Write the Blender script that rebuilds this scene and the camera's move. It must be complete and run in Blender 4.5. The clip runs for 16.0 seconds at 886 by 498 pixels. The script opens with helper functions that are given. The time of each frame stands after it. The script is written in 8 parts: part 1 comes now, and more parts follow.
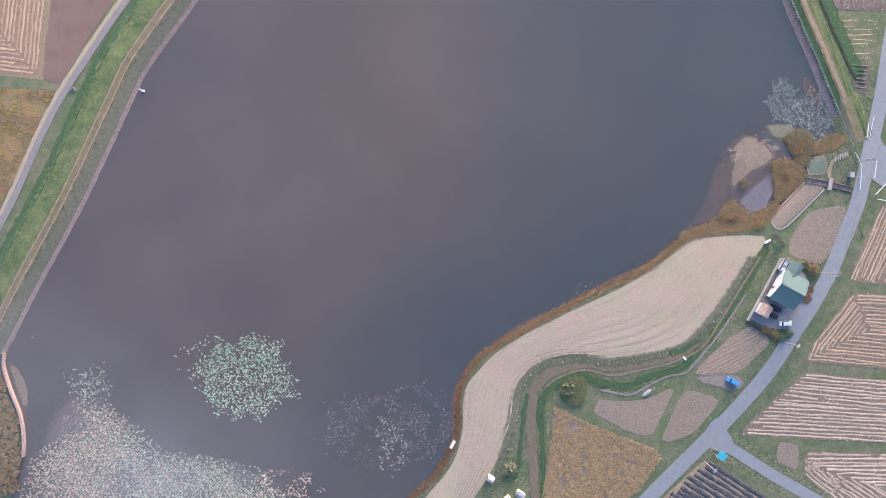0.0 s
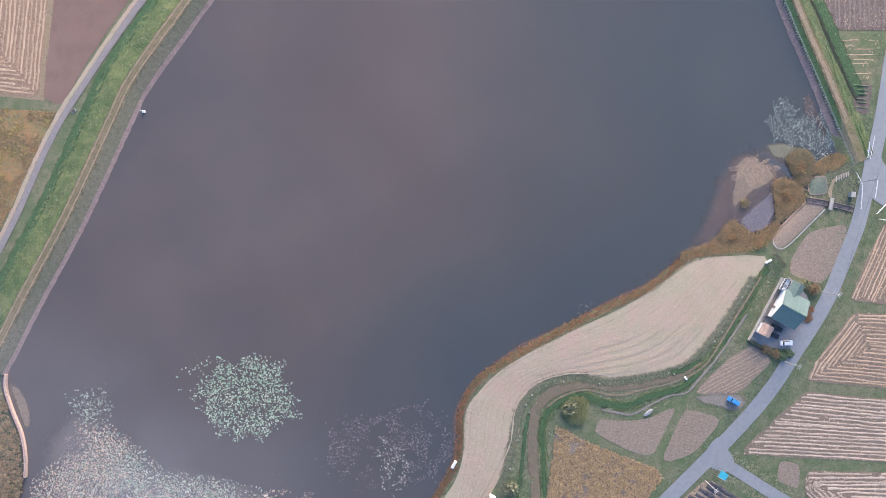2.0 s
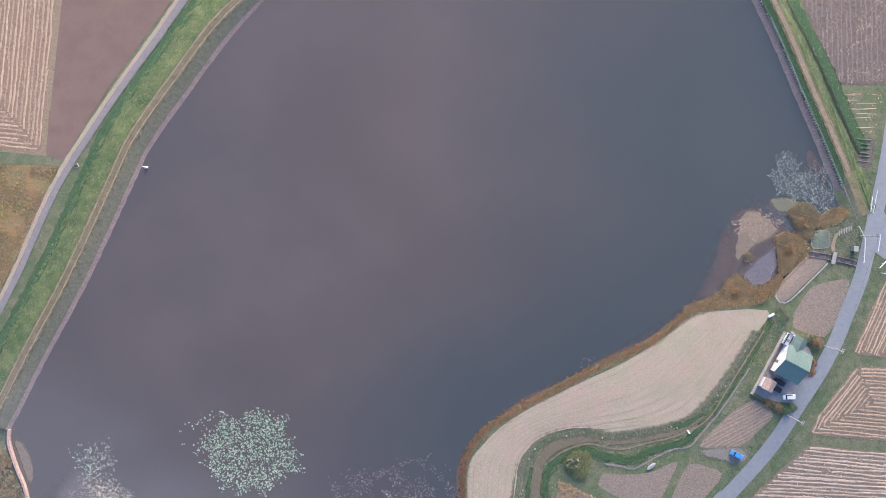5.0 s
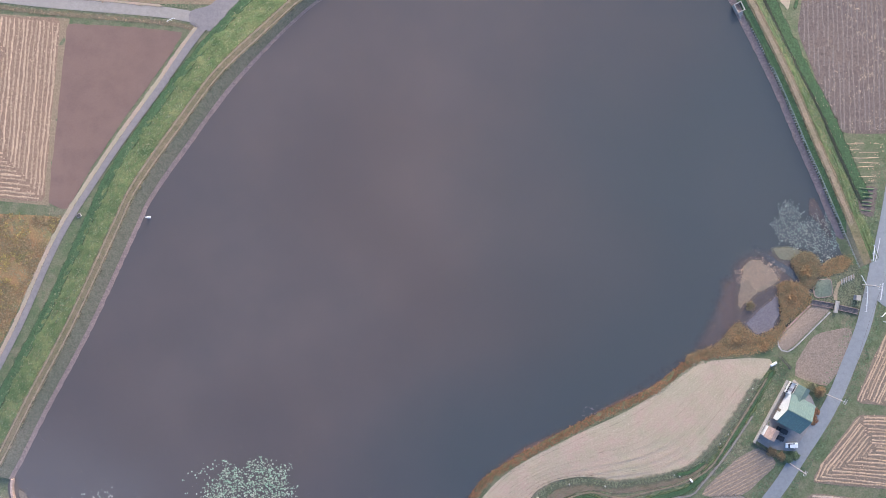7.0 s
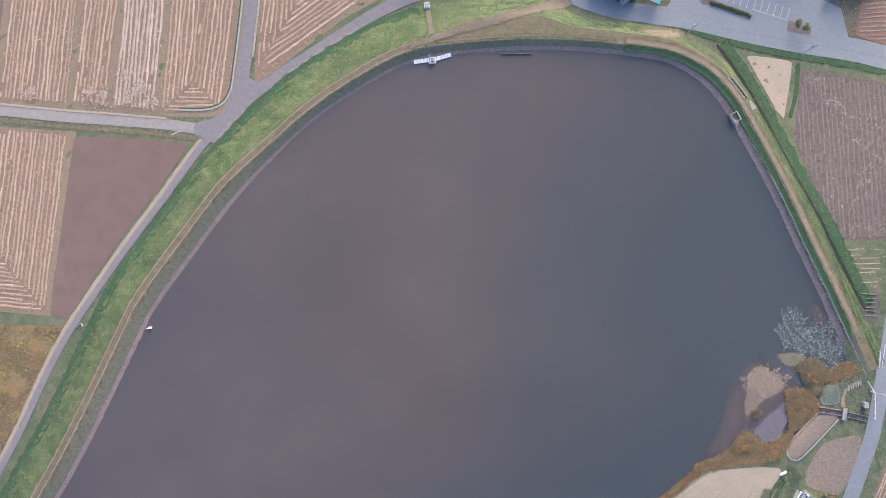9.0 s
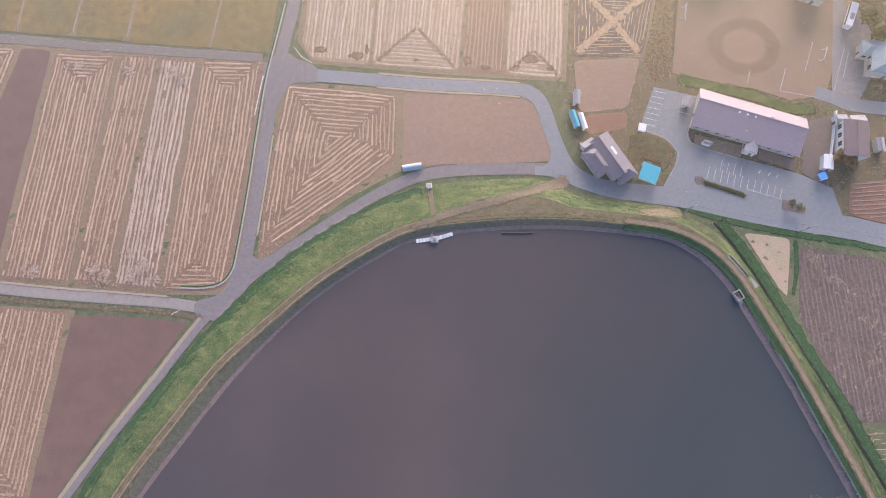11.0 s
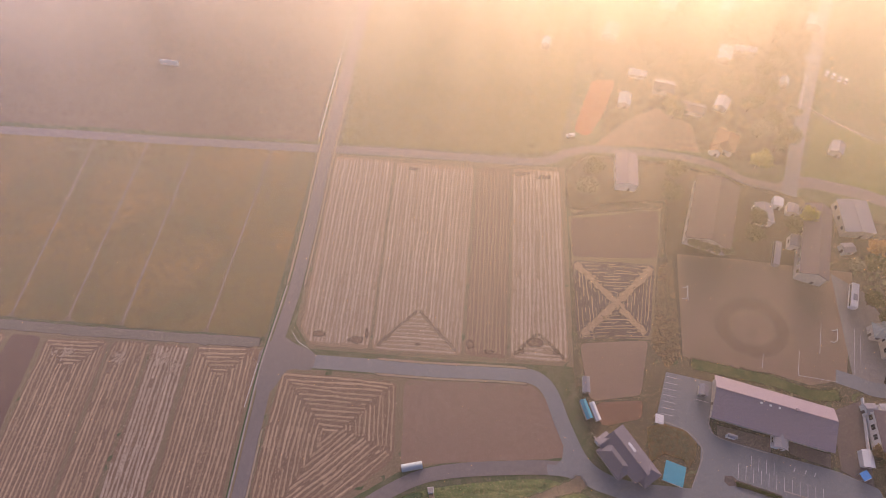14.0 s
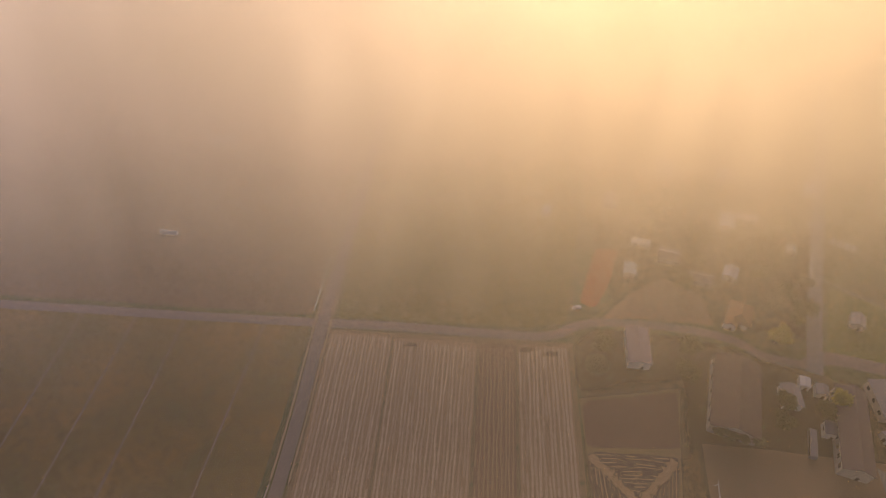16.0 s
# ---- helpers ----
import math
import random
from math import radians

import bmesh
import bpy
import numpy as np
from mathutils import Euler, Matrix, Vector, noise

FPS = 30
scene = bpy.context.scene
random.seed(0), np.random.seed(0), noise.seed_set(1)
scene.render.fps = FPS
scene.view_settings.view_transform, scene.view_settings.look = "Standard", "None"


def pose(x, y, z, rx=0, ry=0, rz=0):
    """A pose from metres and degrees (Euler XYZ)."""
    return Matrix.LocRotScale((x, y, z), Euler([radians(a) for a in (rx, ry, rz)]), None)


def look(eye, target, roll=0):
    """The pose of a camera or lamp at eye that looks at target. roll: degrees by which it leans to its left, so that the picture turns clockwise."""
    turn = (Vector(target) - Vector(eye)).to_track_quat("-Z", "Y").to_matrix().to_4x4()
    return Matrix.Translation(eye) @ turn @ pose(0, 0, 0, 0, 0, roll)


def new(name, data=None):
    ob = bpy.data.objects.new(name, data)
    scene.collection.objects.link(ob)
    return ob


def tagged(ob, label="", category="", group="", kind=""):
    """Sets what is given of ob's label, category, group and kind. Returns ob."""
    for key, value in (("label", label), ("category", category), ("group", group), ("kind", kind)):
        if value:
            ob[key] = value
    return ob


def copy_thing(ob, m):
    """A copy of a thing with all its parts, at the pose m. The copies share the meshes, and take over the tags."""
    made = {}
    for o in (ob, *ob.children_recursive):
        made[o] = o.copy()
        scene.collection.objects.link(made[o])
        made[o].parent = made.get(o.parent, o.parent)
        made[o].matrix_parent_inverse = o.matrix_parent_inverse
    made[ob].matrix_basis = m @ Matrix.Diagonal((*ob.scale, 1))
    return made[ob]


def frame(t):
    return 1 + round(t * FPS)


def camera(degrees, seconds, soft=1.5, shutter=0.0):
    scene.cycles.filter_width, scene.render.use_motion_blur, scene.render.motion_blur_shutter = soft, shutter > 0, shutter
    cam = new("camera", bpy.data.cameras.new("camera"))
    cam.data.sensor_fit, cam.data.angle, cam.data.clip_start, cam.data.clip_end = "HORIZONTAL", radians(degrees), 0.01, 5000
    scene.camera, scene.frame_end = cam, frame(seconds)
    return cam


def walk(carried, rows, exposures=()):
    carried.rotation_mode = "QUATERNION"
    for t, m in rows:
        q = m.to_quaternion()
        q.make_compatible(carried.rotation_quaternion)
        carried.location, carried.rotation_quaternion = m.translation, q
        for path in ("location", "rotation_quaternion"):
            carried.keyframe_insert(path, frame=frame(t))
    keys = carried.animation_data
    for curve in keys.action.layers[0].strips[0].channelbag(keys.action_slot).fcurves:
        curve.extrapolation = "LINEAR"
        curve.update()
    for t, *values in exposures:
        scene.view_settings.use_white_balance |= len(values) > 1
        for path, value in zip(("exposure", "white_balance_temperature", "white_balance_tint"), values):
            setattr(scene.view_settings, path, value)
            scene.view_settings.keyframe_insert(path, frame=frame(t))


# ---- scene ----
cam = camera(75.5, 16.0, soft=0.75)
PATH = [
    (0, (0.254, 2.038, 200.745), (-1.408, -0.280, 0.339)),
    (0.5, (0.139, 3.654, 200.727), (-1.498, -0.298, 0.310)),
    (1, (0.021, 5.356, 200.678), (-1.515, -0.295, 0.262)),
    (1.5, (-0.103, 7.281, 200.663), (-1.530, -0.291, 0.276)),
    (2, (-0.237, 9.523, 200.643), (-1.540, -0.298, 0.250)),
    (2.5, (-0.378, 12.122, 200.609), (-1.590, -0.307, 0.235)),
    (3, (-0.511, 15.148, 200.568), (-1.674, -0.285, 0.233)),
    (5.5, (-1.279, 32.554, 200.027), (-1.615, -0.251, 0.140)),
    (6, (-1.467, 36.522, 199.940), (-1.567, -0.237, 0.140)),
    (6.5, (-1.681, 40.931, 199.840), (-1.541, -0.257, 0.100)),
    (7, (-1.900, 45.947, 199.722), (-1.680, -0.243, 0.061)),
    (7.5, (-2.084, 51.658, 199.585), (-1.921, -0.224, 0.037)),
    (8, (-2.257, 57.934, 199.471), (-1.469, -0.204, 0.002)),
    (8.2, (-2.330, 60.698, 199.458), (-0.898, -0.214, -0.221)),
    (10.3, (-3.138, 92.175, 199.185), (6.703, -0.250, -0.361)),
    (10.5, (-3.235, 95.171, 199.192), (7.840, -0.318, -0.302)),
    (11, (-3.504, 102.611, 199.377), (10.636, -0.311, -0.398)),
    (11.5, (-3.779, 109.900, 199.587), (13.464, -0.344, -0.509)),
    (12, (-4.026, 116.971, 199.779), (16.382, -0.372, -0.554)),
    (12.5, (-4.221, 123.787, 199.980), (19.346, -0.382, -0.584)),
    (13, (-4.378, 130.319, 200.182), (22.400, -0.390, -0.622)),
    (13.5, (-4.515, 136.534, 200.400), (25.525, -0.391, -0.676)),
    (14, (-4.566, 142.493, 200.621), (28.715, -0.370, -0.714)),
    (14.5, (-4.459, 148.366, 200.796), (31.880, -0.306, -0.744)),
    (15, (-4.177, 154.141, 200.892), (35.149, -0.207, -0.730)),
    (15.5, (-3.810, 159.866, 200.938), (38.435, -0.148, -0.733)),
    (16, (-3.432, 165.517, 200.978), (41.669, -0.084, -0.682)),
]
EXPOSURES = [(0.0, 1.5, 5200, 18), (8.0, 1.43, 5170, 17), (10.5, 1.25, 5330, 22), (11.5, 1.04, 5350, 26), (12.5, 0.88, 5480, 31), (13.5, 0.2, 5700, 36), (14.5, -0.25, 6050, 46), (15.5, -0.96, 6330, 43), (16.0, -1.36, 6230, 33)]
walk(cam, [(t, pose(*eye, *turn)) for t, eye, turn in PATH], EXPOSURES)

# ---- world and sun: a low morning sun behind thin mist, ahead of the flight ----
SUN_ELEVATION, SUN_BEARING = 10.5, 14.0          # degrees; bearing east of north (+y)
world = bpy.data.worlds.new("world")
scene.world = world
world.use_nodes = True
wn = world.node_tree
sky = wn.nodes.new("ShaderNodeTexSky")
sky.sky_type, sky.sun_disc = "NISHITA", False
sky.sun_elevation, sky.sun_rotation = radians(SUN_ELEVATION), radians(SUN_BEARING)
sky.air_density, sky.dust_density, sky.ozone_density = 1.0, 3.0, 1.2
wn.links.new(sky.outputs[0], wn.nodes["Background"].inputs["Color"])
wn.nodes["Background"].inputs["Strength"].default_value = 0.15
sun = new("sun", bpy.data.lights.new("sun", "SUN"))
sun.data.energy, sun.data.angle, sun.data.color = 5.0, radians(46), (1.0, 0.78, 0.52)
_e, _b = radians(SUN_ELEVATION), radians(SUN_BEARING)
sun.matrix_world = look((0, 0, 0), (-math.cos(_e) * math.sin(_b), -math.cos(_e) * math.cos(_b), -math.sin(_e)))


# ---- materials ----
def rgb(c):
    return (*c, 1.0)


def surface(name, a, b, c=None, coarse=0.15, fine=1.5, rough=0.9, bump=0.3, bump_scale=2.0, island=0.0, spread=0.5, metal=0.0, spec=0.2, piece=0.0, grain=0.28, octaves=6):
    """Two colours mixed by a coarse noise, a third worn in by a fine one, with relief; island: brightness varies from piece to piece."""
    m = bpy.data.materials.new(name)
    m.use_nodes = True
    nt = m.node_tree
    L, N = nt.links, nt.nodes
    bs = N["Principled BSDF"]
    bs.inputs["Roughness"].default_value, bs.inputs["Metallic"].default_value = rough, metal
    bs.inputs["Specular IOR Level"].default_value = spec
    tc = N.new("ShaderNodeTexCoord")

    def noise_at(scale, detail, lo, hi, warp=0.0):
        n = N.new("ShaderNodeTexNoise")
        n.inputs["Scale"].default_value, n.inputs["Detail"].default_value, n.inputs["Roughness"].default_value = scale, detail, 0.6
        n.inputs["Distortion"].default_value = warp
        L.new(tc.outputs["Object"], n.inputs["Vector"])
        r = N.new("ShaderNodeMapRange")
        r.inputs["From Min"].default_value, r.inputs["From Max"].default_value = lo, hi
        L.new(n.outputs["Fac"], r.inputs["Value"])
        return r.outputs["Result"]

    def mix(fac, x, y, kind="MIX"):
        n = N.new("ShaderNodeMix")
        n.data_type, n.blend_type = "RGBA", kind
        for sock, v in (("Factor", fac), ("A", x), ("B", y)):
            target = [i for i in n.inputs if i.name == sock and i.enabled][0]
            if isinstance(v, (tuple, float, int)):
                target.default_value = v
            else:
                L.new(v, target)
        return [o for o in n.outputs if o.enabled][0]

    col = mix(noise_at(coarse, octaves, 0.5 - spread / 2, 0.5 + spread / 2, 0.4), rgb(a), rgb(b))
    col = mix(noise_at(fine, 5, 0.42, 0.75), col, rgb(c or tuple(0.7 * v for v in a)))
    if grain:
        v = N.new("ShaderNodeVectorMath")
        v.operation = "SCALE"
        L.new(col, v.inputs[0])
        g = N.new("ShaderNodeMapRange")
        g.inputs["From Min"].default_value, g.inputs["From Max"].default_value, g.inputs["To Min"].default_value, g.inputs["To Max"].default_value = 0.25, 0.75, 1 - grain, 1 + grain
        n = N.new("ShaderNodeTexNoise")
        n.inputs["Scale"].default_value, n.inputs["Detail"].default_value = 1.9, 3
        L.new(tc.outputs["Object"], n.inputs["Vector"])
        L.new(n.outputs["Fac"], g.inputs["Value"])
        L.new(g.outputs["Result"], v.inputs["Scale"])
        col = v.outputs["Vector"]
    if island or piece:
        g = N.new("ShaderNodeNewGeometry") if island else N.new("ShaderNodeObjectInfo")
        r = N.new("ShaderNodeMapRange")
        k = island or piece
        r.inputs["To Min"].default_value, r.inputs["To Max"].default_value = 1 - k, 1 + k
        L.new(g.outputs["Random Per Island" if island else "Random"], r.inputs["Value"])
        v = N.new("ShaderNodeVectorMath")
        v.operation = "SCALE"
        L.new(col, v.inputs[0])
        L.new(r.outputs["Result"], v.inputs["Scale"])
        col = v.outputs["Vector"]
    L.new(col, bs.inputs["Base Color"])
    if bump:
        n = N.new("ShaderNodeTexNoise")
        n.inputs["Scale"].default_value, n.inputs["Detail"].default_value = bump_scale, 4
        L.new(tc.outputs["Object"], n.inputs["Vector"])
        b_ = N.new("ShaderNodeBump")
        b_.inputs["Strength"].default_value, b_.inputs["Distance"].default_value = bump, 0.3
        L.new(n.outputs["Fac"], b_.inputs["Height"])
        L.new(b_.outputs["Normal"], bs.inputs["Normal"])
    return m


def leafy(name, a, b, c, through_light=0.3, vary=0.35, coarse=0.12):
    """Leaves and blades: the colour changes from leaf to leaf and from patch to patch, and some light comes through."""
    m = surface(name, a, b, c, coarse=coarse, fine=0.6, rough=0.85, bump=0, island=vary)
    nt = m.node_tree
    bs, out = nt.nodes["Principled BSDF"], nt.nodes["Material Output"]
    tr, mx = nt.nodes.new("ShaderNodeBsdfTranslucent"), nt.nodes.new("ShaderNodeMixShader")
    mx.inputs[0].default_value = through_light
    nt.links.new(bs.inputs["Base Color"].links[0].from_socket, tr.inputs["Color"])
    nt.links.new(bs.outputs[0], mx.inputs[1])
    nt.links.new(tr.outputs[0], mx.inputs[2])
    nt.links.new(mx.outputs[0], out.inputs["Surface"])
    return m


def thin(m, amount=1.0):
    """The same stuff strewn thinner towards its rim, so that it peters out into what it lies on."""
    m = m.copy()
    nt = m.node_tree
    N, L = nt.nodes, nt.links
    out = N["Material Output"]
    body = out.inputs["Surface"].links[0].from_socket
    at, no, tc, su, mr, tr, mx = [N.new("ShaderNode" + k) for k in ("Attribute", "TexNoise", "TexCoord", "Math", "MapRange", "BsdfTransparent", "MixShader")]
    at.attribute_name = "rim"
    no.inputs["Scale"].default_value, no.inputs["Detail"].default_value, no.inputs["Roughness"].default_value = 0.7, 5, 0.7
    L.new(tc.outputs["Object"], no.inputs["Vector"])
    su.operation = "ADD"
    L.new(at.outputs["Fac"], su.inputs[0])
    L.new(no.outputs["Fac"], su.inputs[1])
    mr.interpolation_type = "SMOOTHSTEP"
    mr.inputs["From Min"].default_value, mr.inputs["From Max"].default_value, mr.inputs["To Max"].default_value = 0.6, 1.25, amount
    L.new(su.outputs[0], mr.inputs["Value"])
    L.new(mr.outputs[0], mx.inputs[0])
    L.new(tr.outputs[0], mx.inputs[1])
    L.new(body, mx.inputs[2])
    L.new(mx.outputs[0], out.inputs["Surface"])
    return m


M = {}
M["ground"] = surface("rough_grass", (0.112, 0.14, 0.074), (0.185, 0.168, 0.112), (0.082, 0.118, 0.056), 0.09, 0.35, bump=0.25, bump_scale=1.5, spread=0.3)
M["slope_grass"] = surface("bank_grass", (0.084, 0.126, 0.05), (0.152, 0.164, 0.076), (0.047, 0.082, 0.033), 0.35, 0.14, bump=0.4, bump_scale=1.2, grain=0.35, spread=0.32)
M["inner_grass"] = surface("shaded_bank_grass", (0.145, 0.146, 0.1), (0.185, 0.16, 0.118), (0.115, 0.12, 0.08), 0.06, 0.7, bump=0.3, bump_scale=1.5)
M["track"] = surface("bare_earth_track", (0.31, 0.24, 0.175), (0.26, 0.205, 0.145), (0.2, 0.18, 0.11), 0.12, 0.5, bump=0.3)
M["revetment"] = surface("stained_concrete", (0.265, 0.195, 0.178), (0.205, 0.155, 0.145), (0.3, 0.225, 0.2), 0.2, 0.8, bump=0.3)
M["asphalt"] = surface("pale_worn_asphalt", (0.252, 0.265, 0.282), (0.228, 0.24, 0.257), (0.205, 0.215, 0.232), 0.06, 0.8, rough=0.85, bump=0.02, grain=0.05)
M["lane"] = surface("dusty_lane", (0.222, 0.202, 0.203), (0.245, 0.22, 0.215), (0.19, 0.173, 0.175), 0.1, 0.7, bump=0.03, grain=0.07)
M["dust_lane"] = surface("pale_dusty_lane", (0.3, 0.27, 0.245), (0.265, 0.24, 0.215), (0.33, 0.3, 0.27), 0.1, 0.6, bump=0.05, grain=0.07)
M["gravel"] = surface("gravel_lot", (0.27, 0.255, 0.255), (0.22, 0.2, 0.19), (0.3, 0.285, 0.28), 0.1, 0.6, bump=0.06, grain=0.1)
M["dark_lot"] = surface("dark_gravel", (0.17, 0.14, 0.13), (0.14, 0.12, 0.12), (0.2, 0.17, 0.15), 0.1, 1.5, bump=0.3)
M["yard"] = surface("school_yard_earth", (0.30, 0.215, 0.155), (0.26, 0.185, 0.135), (0.235, 0.172, 0.122), 0.03, 0.1, bump=0.05, grain=0.07)
M["yard_dark"] = surface("raked_earth", (0.24, 0.165, 0.115), (0.27, 0.19, 0.135), (0.19, 0.14, 0.1), 0.1, 0.5, bump=0.08)
M["ploughed"] = surface("ploughed_earth", (0.18, 0.12, 0.1), (0.2, 0.137, 0.112), (0.162, 0.11, 0.094), 0.03, 0.16, bump=0.06, bump_scale=3, grain=0.05)
M["soil"] = surface("stubble_soil", (0.245, 0.168, 0.118), (0.275, 0.192, 0.137), (0.2, 0.138, 0.099), 0.06, 0.7, bump=0.08, bump_scale=3)
M["soil_east"] = surface("reddish_stubble_soil", (0.2, 0.155, 0.118), (0.23, 0.182, 0.138), (0.155, 0.12, 0.093), 0.06, 0.7, bump=0.08, bump_scale=3)
M["soil_dark"] = surface("dark_stubble_soil", (0.13, 0.103, 0.095), (0.165, 0.13, 0.112), (0.1, 0.082, 0.077), 0.08, 0.7, bump=0.2, bump_scale=3)
M["soil_pale"] = surface("pale_stubble_soil", (0.37, 0.28, 0.195), (0.325, 0.24, 0.165), (0.255, 0.188, 0.13), 0.05, 0.8, bump=0.2, bump_scale=3)
M["straw"] = surface("cut_straw", (0.465, 0.345, 0.235), (0.41, 0.3, 0.2), (0.32, 0.228, 0.157), 0.08, 1.2, bump=0.6, bump_scale=4, island=0.2)
M["straw_pale"] = surface("pale_cut_straw", (0.53, 0.43, 0.335), (0.45, 0.355, 0.27), (0.36, 0.27, 0.2), 0.08, 1.2, bump=0.6, bump_scale=4, island=0.15)
M["gold"] = surface("regrown_stubble", (0.28, 0.19, 0.075), (0.185, 0.168, 0.08), (0.165, 0.13, 0.07), 0.028, 0.35, bump=0.15, spread=0.25)
M["far_green"] = surface("far_field", (0.15, 0.17, 0.058), (0.21, 0.17, 0.075), (0.12, 0.13, 0.055), 0.015, 0.3, bump=0.15)
M["green_field"] = surface("young_green_crop", (0.13, 0.175, 0.055), (0.165, 0.18, 0.07), (0.11, 0.14, 0.05), 0.03, 0.3, bump=0.15)
M["red_plants"] = surface("red_autumn_plants", (0.46, 0.13, 0.06), (0.4, 0.16, 0.08), (0.32, 0.12, 0.06), 0.1, 0.6, bump=0.3)
M["far_brown"] = surface("far_brown_field", (0.2, 0.155, 0.115), (0.17, 0.14, 0.105), (0.15, 0.12, 0.09), 0.015, 0.25, bump=0.15)
M["red_earth"] = surface("red_plants", (0.27, 0.15, 0.105), (0.24, 0.145, 0.105), (0.2, 0.13, 0.095), 0.1, 0.6, bump=0.3)
M["mown"] = surface("mown_dry_grass", (0.385, 0.325, 0.235), (0.405, 0.3, 0.235), (0.325, 0.298, 0.2), 0.06, 0.16, bump=0.03, bump_scale=3, grain=0.16, spread=0.22)
M["pool_mud"] = surface("violet_pool_mud", (0.2, 0.18, 0.195), (0.16, 0.145, 0.165), (0.23, 0.205, 0.215), 0.2, 0.9, rough=0.5, bump=0.1, spec=0.4)
M["berm"] = surface("trodden_berm_grass", (0.165, 0.15, 0.085), (0.225, 0.172, 0.115), (0.125, 0.125, 0.065), 0.09, 0.5, bump=0.3)
M["village_ground"] = surface("dark_village_ground", (0.1, 0.095, 0.06), (0.14, 0.115, 0.08), (0.08, 0.08, 0.05), 0.05, 0.4, bump=0.3)
M["mown_swath"] = surface("raked_swath", (0.405, 0.34, 0.25), (0.4, 0.315, 0.24), (0.36, 0.31, 0.215), 0.06, 0.9, bump=0.03, island=0.06)
M["mud"] = surface("wet_mud", (0.262, 0.205, 0.15), (0.235, 0.185, 0.138), (0.19, 0.152, 0.12), 0.12, 0.7, rough=0.5, bump=0.2, spec=0.4)
M["mud_dark"] = surface("dark_wet_mud", (0.17, 0.128, 0.118), (0.14, 0.11, 0.106), (0.185, 0.14, 0.128), 0.2, 0.9, rough=0.5, bump=0.2, spec=0.4)
M["plot"] = surface("tilled_plot", (0.235, 0.188, 0.15), (0.265, 0.21, 0.167), (0.2, 0.163, 0.13), 0.12, 0.9, bump=0.08, bump_scale=3)
M["film"] = surface("black_mulch_film", (0.035, 0.037, 0.045), (0.05, 0.052, 0.062), (0.16, 0.13, 0.11), 0.3, 1.0, rough=0.45, bump=0.4, spec=0.5)
M["concrete"] = surface("weathered_concrete", (0.42, 0.40, 0.38), (0.35, 0.33, 0.31), (0.27, 0.25, 0.23), 0.5, 2.0, bump=0.2, bump_scale=4)
M["pink_wall"] = surface("lichen_pink_wall", (0.46, 0.33, 0.27), (0.4, 0.28, 0.23), (0.33, 0.26, 0.21), 0.3, 1.5, bump=0.2)
M["paint_white"] = surface("white_paint", (0.78, 0.78, 0.78), (0.7, 0.7, 0.71), (0.6, 0.6, 0.6), 0.6, 3.0, rough=0.5, bump=0.05, grain=0.0)
M["line"] = surface("worn_line_paint", (0.68, 0.68, 0.7), (0.55, 0.55, 0.58), (0.38, 0.38, 0.42), 0.8, 3.0, bump=0.05)
M["wall_cream"] = surface("cream_render", (0.62, 0.58, 0.52), (0.55, 0.51, 0.46), (0.48, 0.44, 0.39), 0.4, 2.0, bump=0.1)
M["wall_white"] = surface("white_siding", (0.78, 0.78, 0.77), (0.72, 0.72, 0.72), (0.62, 0.62, 0.62), 0.4, 2.0, bump=0.1, grain=0.0)
M["roof_green"] = surface("green_metal_roof", (0.125, 0.18, 0.158), (0.145, 0.2, 0.175), (0.11, 0.16, 0.142), 0.3, 1.5, rough=0.45, bump=0.08, spec=0.5, grain=0.12)
M["roof_purple"] = surface("purple_grey_roof", (0.3, 0.25, 0.29), (0.33, 0.272, 0.31), (0.265, 0.222, 0.255), 0.15, 1.2, rough=0.55, bump=0.15, spec=0.4, grain=0.12)
M["roof_tile"] = surface("dark_roof_tiles", (0.17, 0.16, 0.195), (0.2, 0.185, 0.22), (0.14, 0.13, 0.16), 0.3, 2.0, rough=0.5, bump=0.3, spec=0.45, grain=0.12)
M["roof_brown"] = surface("brown_sheet_roof", (0.185, 0.142, 0.128), (0.16, 0.122, 0.113), (0.135, 0.105, 0.1), 0.2, 1.2, rough=0.8, bump=0.05, spec=0.15, grain=0.1)
M["roof_grey"] = surface("grey_sheet_roof", (0.31, 0.31, 0.345), (0.27, 0.27, 0.3), (0.235, 0.23, 0.25), 0.2, 1.2, rough=0.5, bump=0.05, spec=0.4, grain=0.1)
M["roof_orange"] = surface("orange_tile_roof", (0.42, 0.22, 0.11), (0.36, 0.2, 0.11), (0.3, 0.17, 0.1), 0.3, 1.5, bump=0.2)
M["roof_teal"] = surface("pale_teal_roof", (0.38, 0.45, 0.45), (0.33, 0.4, 0.41), (0.3, 0.34, 0.35), 0.3, 1.5, rough=0.5, bump=0.1)
M["blue"] = surface("bright_blue_sheet", (0.07, 0.36, 0.48), (0.08, 0.4, 0.52), (0.065, 0.3, 0.42), 0.4, 2.0, rough=0.5, bump=0.1, grain=0.12)
M["car_blue"] = surface("blue_car_paint", (0.08, 0.30, 0.72), (0.09, 0.33, 0.75), (0.08, 0.28, 0.68), 0.5, 3.0, rough=0.3, bump=0, spec=0.5, grain=0.0)
M["car_white"] = surface("white_car_paint", (0.8, 0.8, 0.8), (0.77, 0.77, 0.78), (0.74, 0.74, 0.74), 0.5, 3.0, rough=0.3, bump=0, spec=0.5, grain=0.0)
